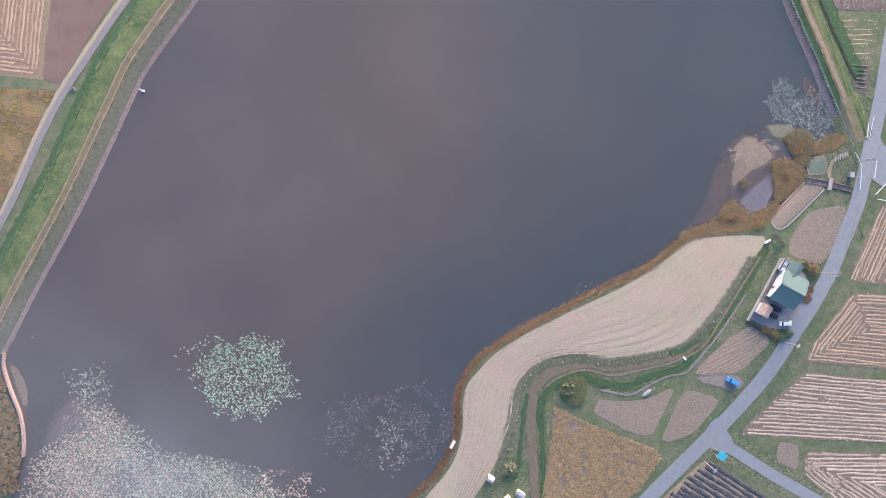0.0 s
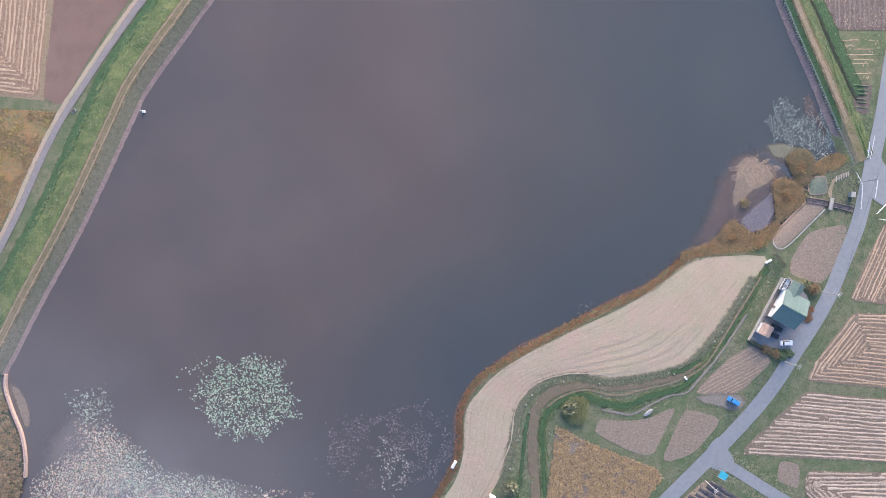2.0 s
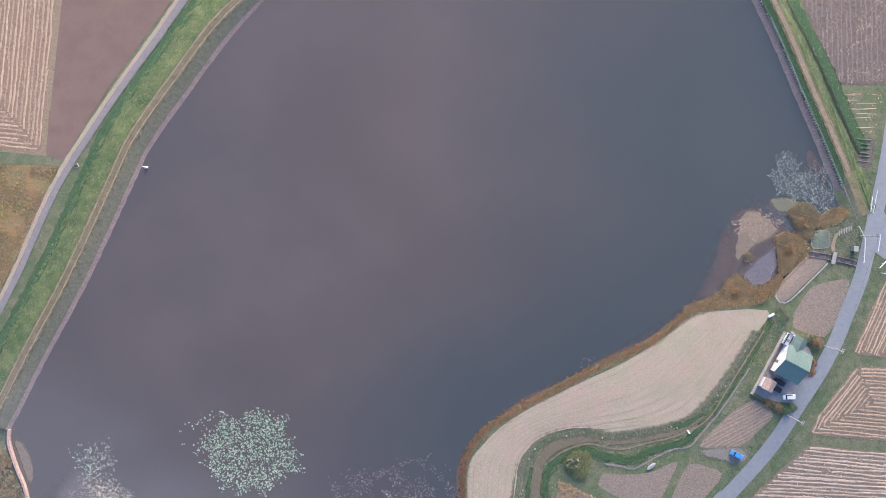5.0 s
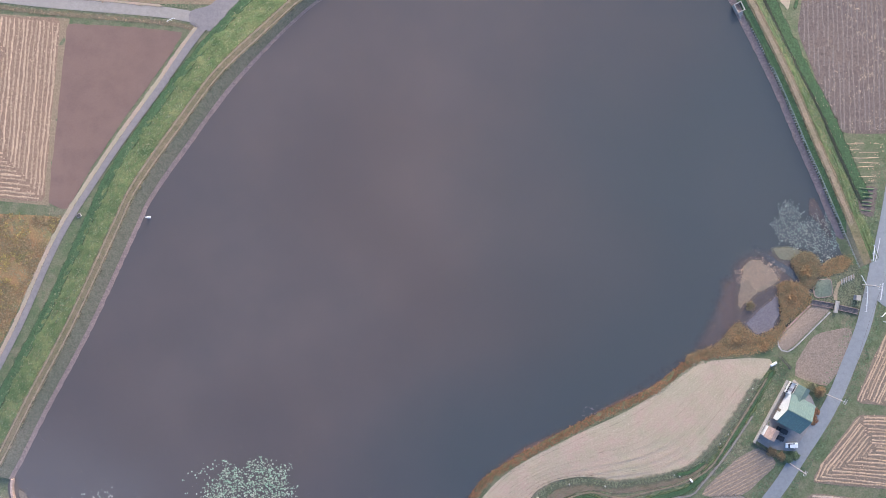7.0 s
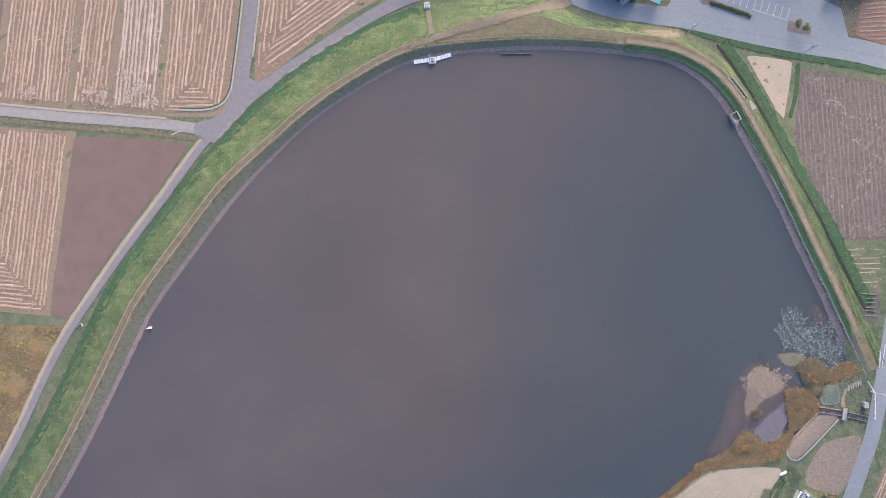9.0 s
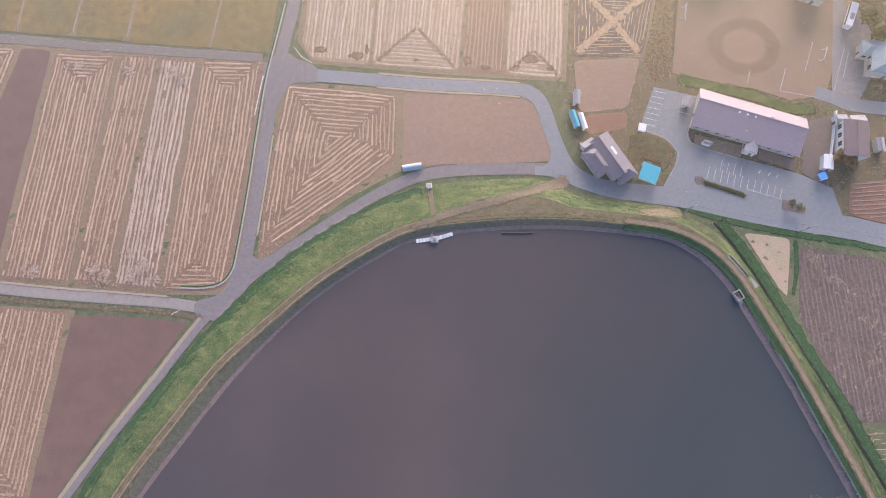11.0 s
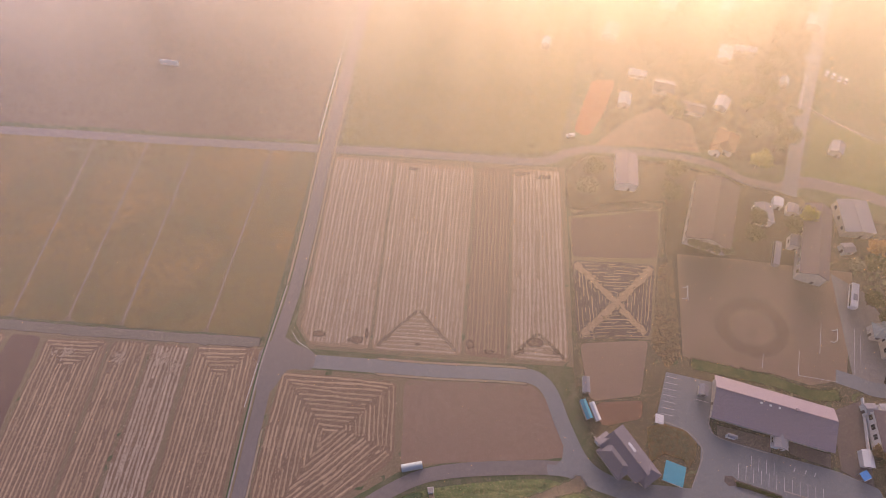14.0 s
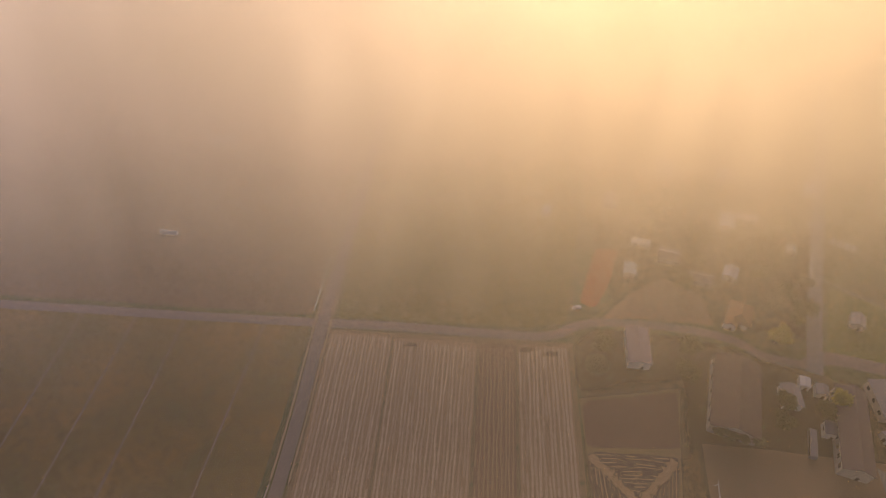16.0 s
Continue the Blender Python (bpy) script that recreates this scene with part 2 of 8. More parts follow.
M["car_black"] = surface("black_car_paint", (0.02, 0.02, 0.025), (0.03, 0.03, 0.035), (0.02, 0.02, 0.02), 0.5, 3.0, rough=0.3, bump=0, spec=0.5, grain=0.0)
M["pale_blue"] = surface("pale_blue_sheet", (0.45, 0.54, 0.58), (0.42, 0.5, 0.54), (0.38, 0.45, 0.49), 0.4, 2.0, rough=0.8, bump=0.1, grain=0.0)
M["rubber"] = surface("tyre_rubber", (0.02, 0.02, 0.02), (0.03, 0.03, 0.03), (0.04, 0.04, 0.04), 1.0, 4.0, bump=0)
M["steel"] = surface("galvanised_steel", (0.45, 0.46, 0.47), (0.38, 0.39, 0.4), (0.32, 0.32, 0.33), 1.0, 5.0, rough=0.4, metal=0.6, bump=0.05)
M["iron"] = surface("dark_iron", (0.06, 0.06, 0.065), (0.08, 0.08, 0.08), (0.1, 0.07, 0.05), 1.0, 5.0, rough=0.6, bump=0.1)
M["timber"] = surface("grey_timber_deck", (0.2, 0.165, 0.145), (0.16, 0.135, 0.12), (0.25, 0.21, 0.18), 0.6, 3.0, bump=0.2)
M["bark"] = surface("bark", (0.09, 0.065, 0.045), (0.12, 0.09, 0.065), (0.06, 0.045, 0.03), 0.8, 4.0, bump=0.5)
M["stone"] = surface("rubble_stone", (0.42, 0.39, 0.37), (0.33, 0.3, 0.29), (0.25, 0.23, 0.22), 0.6, 3.0, bump=0.4, island=0.25)
M["leaf_green"] = leafy("green_grass_blades", (0.12, 0.165, 0.09), (0.155, 0.185, 0.105), (0.1, 0.14, 0.075), vary=0.1, through_light=0.1)
M["leaf_dull"] = leafy("dull_grass_blades", (0.2, 0.215, 0.125), (0.25, 0.23, 0.15), (0.17, 0.175, 0.105), vary=0.12, through_light=0.1)
M["leaf_rust"] = leafy("rusty_reeds", (0.43, 0.255, 0.13), (0.31, 0.235, 0.135), (0.23, 0.185, 0.11), vary=0.3, coarse=0.3)
M["leaf_fringe"] = leafy("red_brown_reeds", (0.31, 0.165, 0.095), (0.25, 0.15, 0.088), (0.195, 0.13, 0.078), vary=0.35, coarse=0.3)
M["leaf_brown"] = leafy("brown_shrub_leaves", (0.3, 0.21, 0.125), (0.235, 0.2, 0.12), (0.18, 0.16, 0.1), vary=0.3, coarse=0.3)
M["leaf_yellow"] = leafy("dry_yellow_stalks", (0.5, 0.36, 0.2), (0.46, 0.34, 0.19), (0.33, 0.235, 0.13), vary=0.25, coarse=0.3)
M["leaf_bush"] = leafy("olive_bush_leaves", (0.21, 0.225, 0.105), (0.25, 0.24, 0.12), (0.16, 0.18, 0.085), vary=0.25, coarse=0.4)
M["leaf_weed"] = leafy("autumn_weeds", (0.33, 0.215, 0.12), (0.27, 0.215, 0.12), (0.22, 0.185, 0.105), vary=0.2)
M["leaf_gold"] = leafy("golden_flowers", (0.4, 0.31, 0.1), (0.33, 0.265, 0.1), (0.26, 0.215, 0.09))
M["leaf_tree"] = leafy("evergreen_leaves", (0.075, 0.105, 0.04), (0.12, 0.125, 0.05), (0.055, 0.075, 0.03))
M["leaf_ginkgo"] = leafy("yellow_tree_leaves", (0.42, 0.42, 0.07), (0.36, 0.34, 0.07), (0.28, 0.27, 0.06))
M["leaf_orange"] = leafy("orange_tree_leaves", (0.5, 0.26, 0.06), (0.42, 0.23, 0.07), (0.3, 0.18, 0.06))
M["leaf_red"] = leafy("red_shrub_leaves", (0.22, 0.12, 0.09), (0.19, 0.125, 0.09), (0.16, 0.105, 0.075))
M["pad_green"] = leafy("lily_pads", (0.24, 0.34, 0.23), (0.3, 0.38, 0.26), (0.42, 0.4, 0.31), 0.0)
M["pad_mixed"] = leafy("withering_lily_pads", (0.35, 0.4, 0.32), (0.46, 0.45, 0.37), (0.42, 0.33, 0.26), 0.0)
M["pad_tan"] = leafy("withered_pads", (0.5, 0.37, 0.26), (0.42, 0.3, 0.21), (0.58, 0.48, 0.37), 0.0)
M["pad_dark"] = leafy("sunken_pads", (0.17, 0.135, 0.14), (0.14, 0.125, 0.135), (0.24, 0.2, 0.19), 0.0)
M["pad_white"] = leafy("pale_pads", (0.26, 0.36, 0.32), (0.38, 0.42, 0.37), (0.5, 0.47, 0.4), 0.0)

# murky pond water; sky reflection painted in: paler west, darker slate east, large patches
M["water"] = surface("murky_water", (0.088, 0.074, 0.07), (0.126, 0.104, 0.095), (0.072, 0.068, 0.071), 0.012, 0.007, rough=0.12, bump=0.015, bump_scale=0.8, spread=0.4, spec=0.5, grain=0.0, octaves=1)
_w = M["water"].node_tree
_N, _L = _w.nodes, _w.links
_old = _N["Principled BSDF"].inputs["Base Color"].links[0].from_socket
# slate tint towards the south-east stands in for reflected sky
_tc, _no, _ad, _mr, _sc = [_N.new("ShaderNode" + k) for k in ("TexCoord", "TexNoise", "VectorMath", "MapRange", "Mix")]
_no.inputs["Scale"].default_value, _no.inputs["Detail"].default_value = 0.012, 1
_L.new(_tc.outputs["Object"], _no.inputs["Vector"])
_ad.operation = "MULTIPLY_ADD"
_ad.inputs[1].default_value = (110, 110, 0)
_L.new(_no.outputs["Color"], _ad.inputs[0])
_L.new(_tc.outputs["Object"], _ad.inputs[2])
_dp = _N.new("ShaderNodeVectorMath")
_dp.operation = "DOT_PRODUCT"
_dp.inputs[1].default_value = (1.0, -0.4, 0.0)
_L.new(_ad.outputs[0], _dp.inputs[0])
_mr.interpolation_type = "SMOOTHSTEP"
_mr.inputs["From Min"].default_value, _mr.inputs["From Max"].default_value, _mr.inputs["To Max"].default_value = -15.0, 100.0, 0.82
_L.new(_dp.outputs["Value"], _mr.inputs["Value"])
_sc.data_type = "RGBA"
_L.new(_mr.outputs[0], _sc.inputs[0])
_L.new(_old, _sc.inputs[6])
_sc.inputs[7].default_value = (0.054, 0.066, 0.07, 1)
_L.new(_sc.outputs[2], _N["Principled BSDF"].inputs["Base Color"])
for _k in ("mud", "mud_dark", "pool_mud", "soil", "straw", "berm", "slope_grass", "yard_dark", "mown", "village_ground"):
    M[_k + "_thin"] = thin(M[_k], 0.2 if _k == "yard_dark" else 0.5 if _k == "mud_dark" else 0.8 if _k in ("mud", "pool_mud") else 0.93)
M["mown_line_thin"] = thin(surface("raked_green_line", (0.3, 0.262, 0.178), (0.315, 0.25, 0.178), (0.27, 0.235, 0.155), 0.1, 0.7, bump=0), 0.35)
M["trodden_thin"] = thin(surface("trodden_earth", (0.25, 0.195, 0.148), (0.225, 0.185, 0.13), (0.18, 0.165, 0.105), 0.15, 0.6, bump=0.1), 0.85)
M["turn_thin"] = thin(M["soil"], 0.4)
M["brown_thin"] = thin(surface("withered_brown_grass", (0.19, 0.155, 0.108), (0.215, 0.165, 0.125), (0.15, 0.138, 0.09), 0.2, 0.6, bump=0.2), 0.85)
M["stream_thin"] = thin(surface("stream_water", (0.11, 0.125, 0.135), (0.13, 0.135, 0.14), (0.1, 0.11, 0.12), 0.2, 0.8, rough=0.2, bump=0.02, spec=0.5), 0.7)
M["olive_mud_thin"] = thin(surface("olive_wet_mud", (0.185, 0.185, 0.125), (0.2, 0.185, 0.13), (0.16, 0.155, 0.115), 0.15, 0.7, rough=0.5, bump=0.1, spec=0.4), 0.85)
M["rut_thin"] = thin(M["track"], 0.9)
M["ruddy_thin"] = thin(surface("reddish_dry_grass", (0.33, 0.235, 0.18), (0.31, 0.25, 0.18), (0.28, 0.2, 0.15), 0.15, 0.6, bump=0.1, grain=0.1), 0.28)
M["pale_green_thin"] = thin(surface("greenish_mown_grass", (0.135, 0.155, 0.1), (0.18, 0.178, 0.12), (0.11, 0.13, 0.08), 0.15, 0.6, bump=0.1), 0.7)
M["weedy"] = surface("weedy_ground", (0.27, 0.17, 0.08), (0.165, 0.165, 0.078), (0.31, 0.175, 0.09), 0.12, 0.5, bump=0.3, spread=0.3)
M["baulk"] = surface("trodden_field_baulk", (0.25, 0.192, 0.128), (0.215, 0.175, 0.113), (0.28, 0.212, 0.145), 0.08, 0.6, bump=0.15)
M["roof_dark"] = surface("dark_plum_roof", (0.165, 0.135, 0.15), (0.18, 0.15, 0.165), (0.14, 0.115, 0.13), 0.3, 1.5, rough=0.8, spec=0.15, bump=0.03, grain=0.08)
M["dust_thin"] = thin(surface("dusty_grey_earth", (0.25, 0.22, 0.2), (0.225, 0.205, 0.17), (0.28, 0.25, 0.22), 0.1, 0.6, bump=0.08), 0.85)
M["dry_thin"] = thin(M["baulk"], 0.6)
M["tilled_tan"] = surface("smooth_tan_tilth", (0.275, 0.195, 0.15), (0.3, 0.215, 0.165), (0.245, 0.17, 0.13), 0.05, 0.5, bump=0.04, grain=0.08)
M["rust_thin"] = thin(surface("rusty_silt", (0.26, 0.16, 0.12), (0.22, 0.145, 0.12), (0.3, 0.18, 0.12), 0.1, 0.5, rough=0.4, bump=0.05, spec=0.4), 0.55)
M["silt_thin"] = thin(surface("shallow_silt", (0.27, 0.225, 0.21), (0.22, 0.21, 0.2), (0.3, 0.24, 0.21), 0.05, 0.3, rough=0.4, bump=0.05, spec=0.4), 0.55)
glass = surface("dark_window_glass", (0.03, 0.035, 0.045), (0.04, 0.045, 0.055), (0.03, 0.03, 0.04), 1.0, 3.0, rough=0.06, bump=0, spec=0.6)


# mist: lets light through, scatters part; wispy, thickened upwards to suit the camera's view
mist_m = bpy.data.materials.new("glow_tinted_mist")
mist_m.use_nodes = True
_n = mist_m.node_tree
_N, _L = _n.nodes, _n.links
_t, _d, _x, _tr, _mx = [_N.new("ShaderNode" + k) for k in ("BsdfTranslucent", "BsdfDiffuse", "MixShader", "BsdfTransparent", "MixShader")]
_t.inputs["Color"].default_value = _d.inputs["Color"].default_value = (0.98, 0.95, 0.89, 1)
_x.inputs[0].default_value = 0.08
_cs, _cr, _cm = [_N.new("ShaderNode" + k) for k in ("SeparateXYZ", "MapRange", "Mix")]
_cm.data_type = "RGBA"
_cm.inputs[6].default_value, _cm.inputs[7].default_value = (0.73, 0.75, 0.9, 1), (0.99, 0.9, 0.63, 1)     # shade painted grey-violet in the west, sun glow golden in the east
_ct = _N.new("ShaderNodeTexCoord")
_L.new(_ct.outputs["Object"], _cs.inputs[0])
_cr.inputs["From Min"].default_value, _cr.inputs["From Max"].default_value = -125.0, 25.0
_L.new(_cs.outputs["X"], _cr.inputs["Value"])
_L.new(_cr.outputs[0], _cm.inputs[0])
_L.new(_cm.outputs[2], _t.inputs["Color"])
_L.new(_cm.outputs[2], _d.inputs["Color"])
_L.new(_t.outputs[0], _x.inputs[1])
_L.new(_d.outputs[0], _x.inputs[2])
_tc, _sep, _ramp, _no, _ma, _mb = [_N.new("ShaderNode" + k) for k in ("TexCoord", "SeparateXYZ", "ValToRGB", "TexNoise", "MapRange", "Math")]
_L.new(_tc.outputs["Object"], _sep.inputs[0])
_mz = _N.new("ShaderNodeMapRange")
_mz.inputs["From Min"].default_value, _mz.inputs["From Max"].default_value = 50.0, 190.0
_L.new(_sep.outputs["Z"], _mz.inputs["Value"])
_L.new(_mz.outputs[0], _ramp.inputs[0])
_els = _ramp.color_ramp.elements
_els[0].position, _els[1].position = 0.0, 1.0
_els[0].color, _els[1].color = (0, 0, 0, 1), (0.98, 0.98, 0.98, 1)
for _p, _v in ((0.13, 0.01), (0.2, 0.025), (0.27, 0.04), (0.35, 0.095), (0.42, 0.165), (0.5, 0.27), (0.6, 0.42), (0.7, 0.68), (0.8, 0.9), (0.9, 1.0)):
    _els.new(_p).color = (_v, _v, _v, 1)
_no.inputs["Scale"].default_value, _no.inputs["Detail"].default_value, _no.inputs["Distortion"].default_value = 0.016, 3, 0.5
_mp = _N.new("ShaderNodeMapping")
_mp.inputs["Rotation"].default_value, _mp.inputs["Scale"].default_value = (0, radians(-32), 0), (1.9, 0.6, 0.45)
_L.new(_tc.outputs["Object"], _mp.inputs["Vector"])
_L.new(_mp.outputs[0], _no.inputs["Vector"])
_ma.inputs["From Min"].default_value, _ma.inputs["From Max"].default_value, _ma.inputs["To Min"].default_value, _ma.inputs["To Max"].default_value = 0.3, 0.7, 0.72, 1.18
_L.new(_no.outputs["Fac"], _ma.inputs["Value"])
_mb.operation, _mb.use_clamp = "MULTIPLY", True
_L.new(_ramp.outputs["Color"], _mb.inputs[0])
_L.new(_ma.outputs[0], _mb.inputs[1])
# thicker eastwards, to paint in the glow towards the sun
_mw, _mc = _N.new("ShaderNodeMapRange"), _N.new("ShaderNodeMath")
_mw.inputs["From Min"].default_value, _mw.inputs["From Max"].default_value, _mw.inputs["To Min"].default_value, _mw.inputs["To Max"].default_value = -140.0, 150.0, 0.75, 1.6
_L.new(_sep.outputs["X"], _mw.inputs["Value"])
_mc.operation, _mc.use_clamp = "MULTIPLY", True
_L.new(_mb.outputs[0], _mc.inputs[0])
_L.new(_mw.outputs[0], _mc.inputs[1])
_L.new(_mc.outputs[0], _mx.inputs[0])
_L.new(_tr.outputs[0], _mx.inputs[1])
_hf, _as = _N.new("ShaderNodeBsdfTransparent"), _N.new("ShaderNodeAddShader")
_hf.inputs["Color"].default_value = (0.4, 0.4, 0.4, 1)      # much light behind comes through; scatter added on top brightens the veil
_L.new(_hf.outputs[0], _as.inputs[0])
_L.new(_x.outputs[0], _as.inputs[1])
_L.new(_as.outputs[0], _mx.inputs[2])
_L.new(_mx.outputs[0], _N["Material Output"].inputs["Surface"])
M["mist"] = mist_m
# point noise on the opacity where the veil is thin, to soften its edge
_wn, _wr, _wm = [_N.new("ShaderNode" + k) for k in ("TexWhiteNoise", "MapRange", "Math")]
_L.new(_tc.outputs["Object"], _wn.inputs["Vector"])
_wr.inputs["To Min"].default_value, _wr.inputs["To Max"].default_value = 0.45, 1.55
_L.new(_wn.outputs["Value"], _wr.inputs["Value"])
_wm.operation, _wm.use_clamp = "MULTIPLY", True
_L.new(_mc.outputs[0], _wm.inputs[0])
_L.new(_wr.outputs[0], _wm.inputs[1])
_wk, _wx = [_N.new("ShaderNode" + k) for k in ("MapRange", "Mix")]
_wk.inputs["From Min"].default_value, _wk.inputs["From Max"].default_value = 0.55, 0.75
_L.new(_mc.outputs[0], _wk.inputs["Value"])
_L.new(_wk.outputs[0], _wx.inputs[0])
_L.new(_wm.outputs[0], _wx.inputs[2])
_L.new(_mc.outputs[0], _wx.inputs[3])
_L.new(_wx.outputs[0], _mx.inputs[0])
wisp_m = mist_m.copy()
wisp_m.name = "thin_mist_wisp"
_r = [n for n in wisp_m.node_tree.nodes if n.bl_idname == "ShaderNodeValToRGB"][0]
_z = [n for n in wisp_m.node_tree.nodes if n.bl_idname == "ShaderNodeMapRange" and n.inputs["From Min"].default_value == 50.0][0]
# height band and opacity fitted to the camera's view
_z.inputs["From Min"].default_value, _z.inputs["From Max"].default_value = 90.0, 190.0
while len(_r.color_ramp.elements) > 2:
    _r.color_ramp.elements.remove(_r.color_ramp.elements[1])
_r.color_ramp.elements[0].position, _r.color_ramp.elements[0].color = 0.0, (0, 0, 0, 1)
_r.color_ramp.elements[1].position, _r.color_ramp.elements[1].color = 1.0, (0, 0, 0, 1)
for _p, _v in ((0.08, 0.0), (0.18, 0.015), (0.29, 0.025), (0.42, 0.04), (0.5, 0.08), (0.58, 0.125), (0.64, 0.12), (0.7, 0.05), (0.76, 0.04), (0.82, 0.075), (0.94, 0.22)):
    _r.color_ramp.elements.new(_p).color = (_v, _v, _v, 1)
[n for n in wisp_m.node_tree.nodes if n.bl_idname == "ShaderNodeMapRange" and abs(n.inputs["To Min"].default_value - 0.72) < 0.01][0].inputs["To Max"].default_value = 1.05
# nearly as thick in the west, where its violet veil is painted
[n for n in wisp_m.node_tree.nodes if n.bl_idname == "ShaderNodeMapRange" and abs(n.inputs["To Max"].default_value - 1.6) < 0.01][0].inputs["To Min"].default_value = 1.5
M["wisp"] = wisp_m
# ground fog: a low golden glossy sheet that imitates a glow towards the sun
fog_m = bpy.data.materials.new("glow_fog_sheet")
fog_m.use_nodes = True
_N, _L = fog_m.node_tree.nodes, fog_m.node_tree.links
_g, _tr, _mx, _tc, _sep, _my, _no, _mn, _mu, _mp = [_N.new("ShaderNode" + k) for k in ("BsdfGlossy", "BsdfTransparent", "MixShader", "TexCoord", "SeparateXYZ", "MapRange", "TexNoise", "MapRange", "Math", "Mapping")]
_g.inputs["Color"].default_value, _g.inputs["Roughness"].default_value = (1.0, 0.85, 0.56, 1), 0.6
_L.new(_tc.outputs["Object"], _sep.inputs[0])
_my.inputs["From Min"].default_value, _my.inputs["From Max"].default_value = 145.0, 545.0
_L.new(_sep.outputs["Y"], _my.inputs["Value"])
# haze painted in by distance, stronger eastwards, fitted to the camera's view
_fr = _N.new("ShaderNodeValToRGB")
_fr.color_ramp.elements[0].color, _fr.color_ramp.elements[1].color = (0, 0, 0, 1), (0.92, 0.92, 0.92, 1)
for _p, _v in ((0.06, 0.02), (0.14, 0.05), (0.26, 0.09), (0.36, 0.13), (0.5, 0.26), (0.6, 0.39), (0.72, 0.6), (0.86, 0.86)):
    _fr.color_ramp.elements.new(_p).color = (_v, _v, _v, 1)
_L.new(_my.outputs[0], _fr.inputs[0])
_mp.inputs["Scale"].default_value = (1.5, 0.6, 1.0)
_L.new(_tc.outputs["Object"], _mp.inputs["Vector"])
_no.inputs["Scale"].default_value, _no.inputs["Detail"].default_value, _no.inputs["Distortion"].default_value = 0.014, 2, 0.6
_L.new(_mp.outputs[0], _no.inputs["Vector"])
_mn.inputs["From Min"].default_value, _mn.inputs["From Max"].default_value, _mn.inputs["To Min"].default_value, _mn.inputs["To Max"].default_value = 0.3, 0.7, 0.8, 1.2
_L.new(_no.outputs["Fac"], _mn.inputs["Value"])
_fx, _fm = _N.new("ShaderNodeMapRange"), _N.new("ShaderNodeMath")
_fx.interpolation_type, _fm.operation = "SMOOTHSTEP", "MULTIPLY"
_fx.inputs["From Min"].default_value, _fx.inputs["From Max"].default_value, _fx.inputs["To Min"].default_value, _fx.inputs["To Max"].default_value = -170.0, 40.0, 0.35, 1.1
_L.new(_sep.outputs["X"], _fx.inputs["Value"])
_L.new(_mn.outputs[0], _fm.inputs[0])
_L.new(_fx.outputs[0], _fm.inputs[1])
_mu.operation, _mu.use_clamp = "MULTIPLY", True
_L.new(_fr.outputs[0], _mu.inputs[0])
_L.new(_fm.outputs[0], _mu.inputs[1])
_L.new(_mu.outputs[0], _mx.inputs[0])
_L.new(_tr.outputs[0], _mx.inputs[1])
_hf, _as = _N.new("ShaderNodeBsdfTransparent"), _N.new("ShaderNodeAddShader")
_hf.inputs["Color"].default_value = (0.6, 0.6, 0.6, 1)
_L.new(_hf.outputs[0], _as.inputs[0])
_L.new(_g.outputs[0], _as.inputs[1])
_L.new(_as.outputs[0], _mx.inputs[2])
_L.new(_mx.outputs[0], _N["Material Output"].inputs["Surface"])
M["fog"] = fog_m
haze_m = bpy.data.materials.new("pond_haze")
haze_m.use_nodes = True
_N, _L = haze_m.node_tree.nodes, haze_m.node_tree.links
_g, _tr, _mx, _tc, _no, _at, _mu, _mn = [_N.new("ShaderNode" + k) for k in ("BsdfDiffuse", "BsdfTransparent", "MixShader", "TexCoord", "TexNoise", "Attribute", "Math", "MapRange")]
_g.inputs["Color"].default_value = (0.8, 0.83, 0.86, 1)
_at.attribute_name = "rim"
_no.inputs["Scale"].default_value, _no.inputs["Detail"].default_value, _no.inputs["Distortion"].default_value = 0.02, 2, 0.5
_L.new(_tc.outputs["Object"], _no.inputs["Vector"])
_mn.inputs["From Min"].default_value, _mn.inputs["From Max"].default_value, _mn.inputs["To Min"].default_value, _mn.inputs["To Max"].default_value = 0.3, 0.7, 0.02, 0.1
_L.new(_no.outputs["Fac"], _mn.inputs["Value"])
_mu.operation, _mu.use_clamp = "MULTIPLY", True
_L.new(_at.outputs["Fac"], _mu.inputs[0])
_L.new(_mn.outputs[0], _mu.inputs[1])
_L.new(_mu.outputs[0], _mx.inputs[0])
_L.new(_tr.outputs[0], _mx.inputs[1])
_L.new(_g.outputs[0], _mx.inputs[2])
_L.new(_mx.outputs[0], _N["Material Output"].inputs["Surface"])
M["haze"] = haze_m
M["pool_green"] = surface("silted_pool", (0.12, 0.15, 0.118), (0.14, 0.16, 0.13), (0.1, 0.125, 0.1), 0.3, 1.0, rough=0.5, bump=0.1)
M["ditch"] = surface("dark_wet_ditch", (0.03, 0.04, 0.03), (0.045, 0.05, 0.035), (0.02, 0.025, 0.02), 0.3, 1.5, bump=0.3)
M["lush"] = surface("lush_dark_grass", (0.055, 0.105, 0.05), (0.08, 0.125, 0.06), (0.045, 0.08, 0.04), 0.15, 0.6, bump=0.4, grain=0.4)
M["lush_thin"] = thin(M["lush"], 0.93)


# ---- building helpers ----
rng = np.random.default_rng(7)


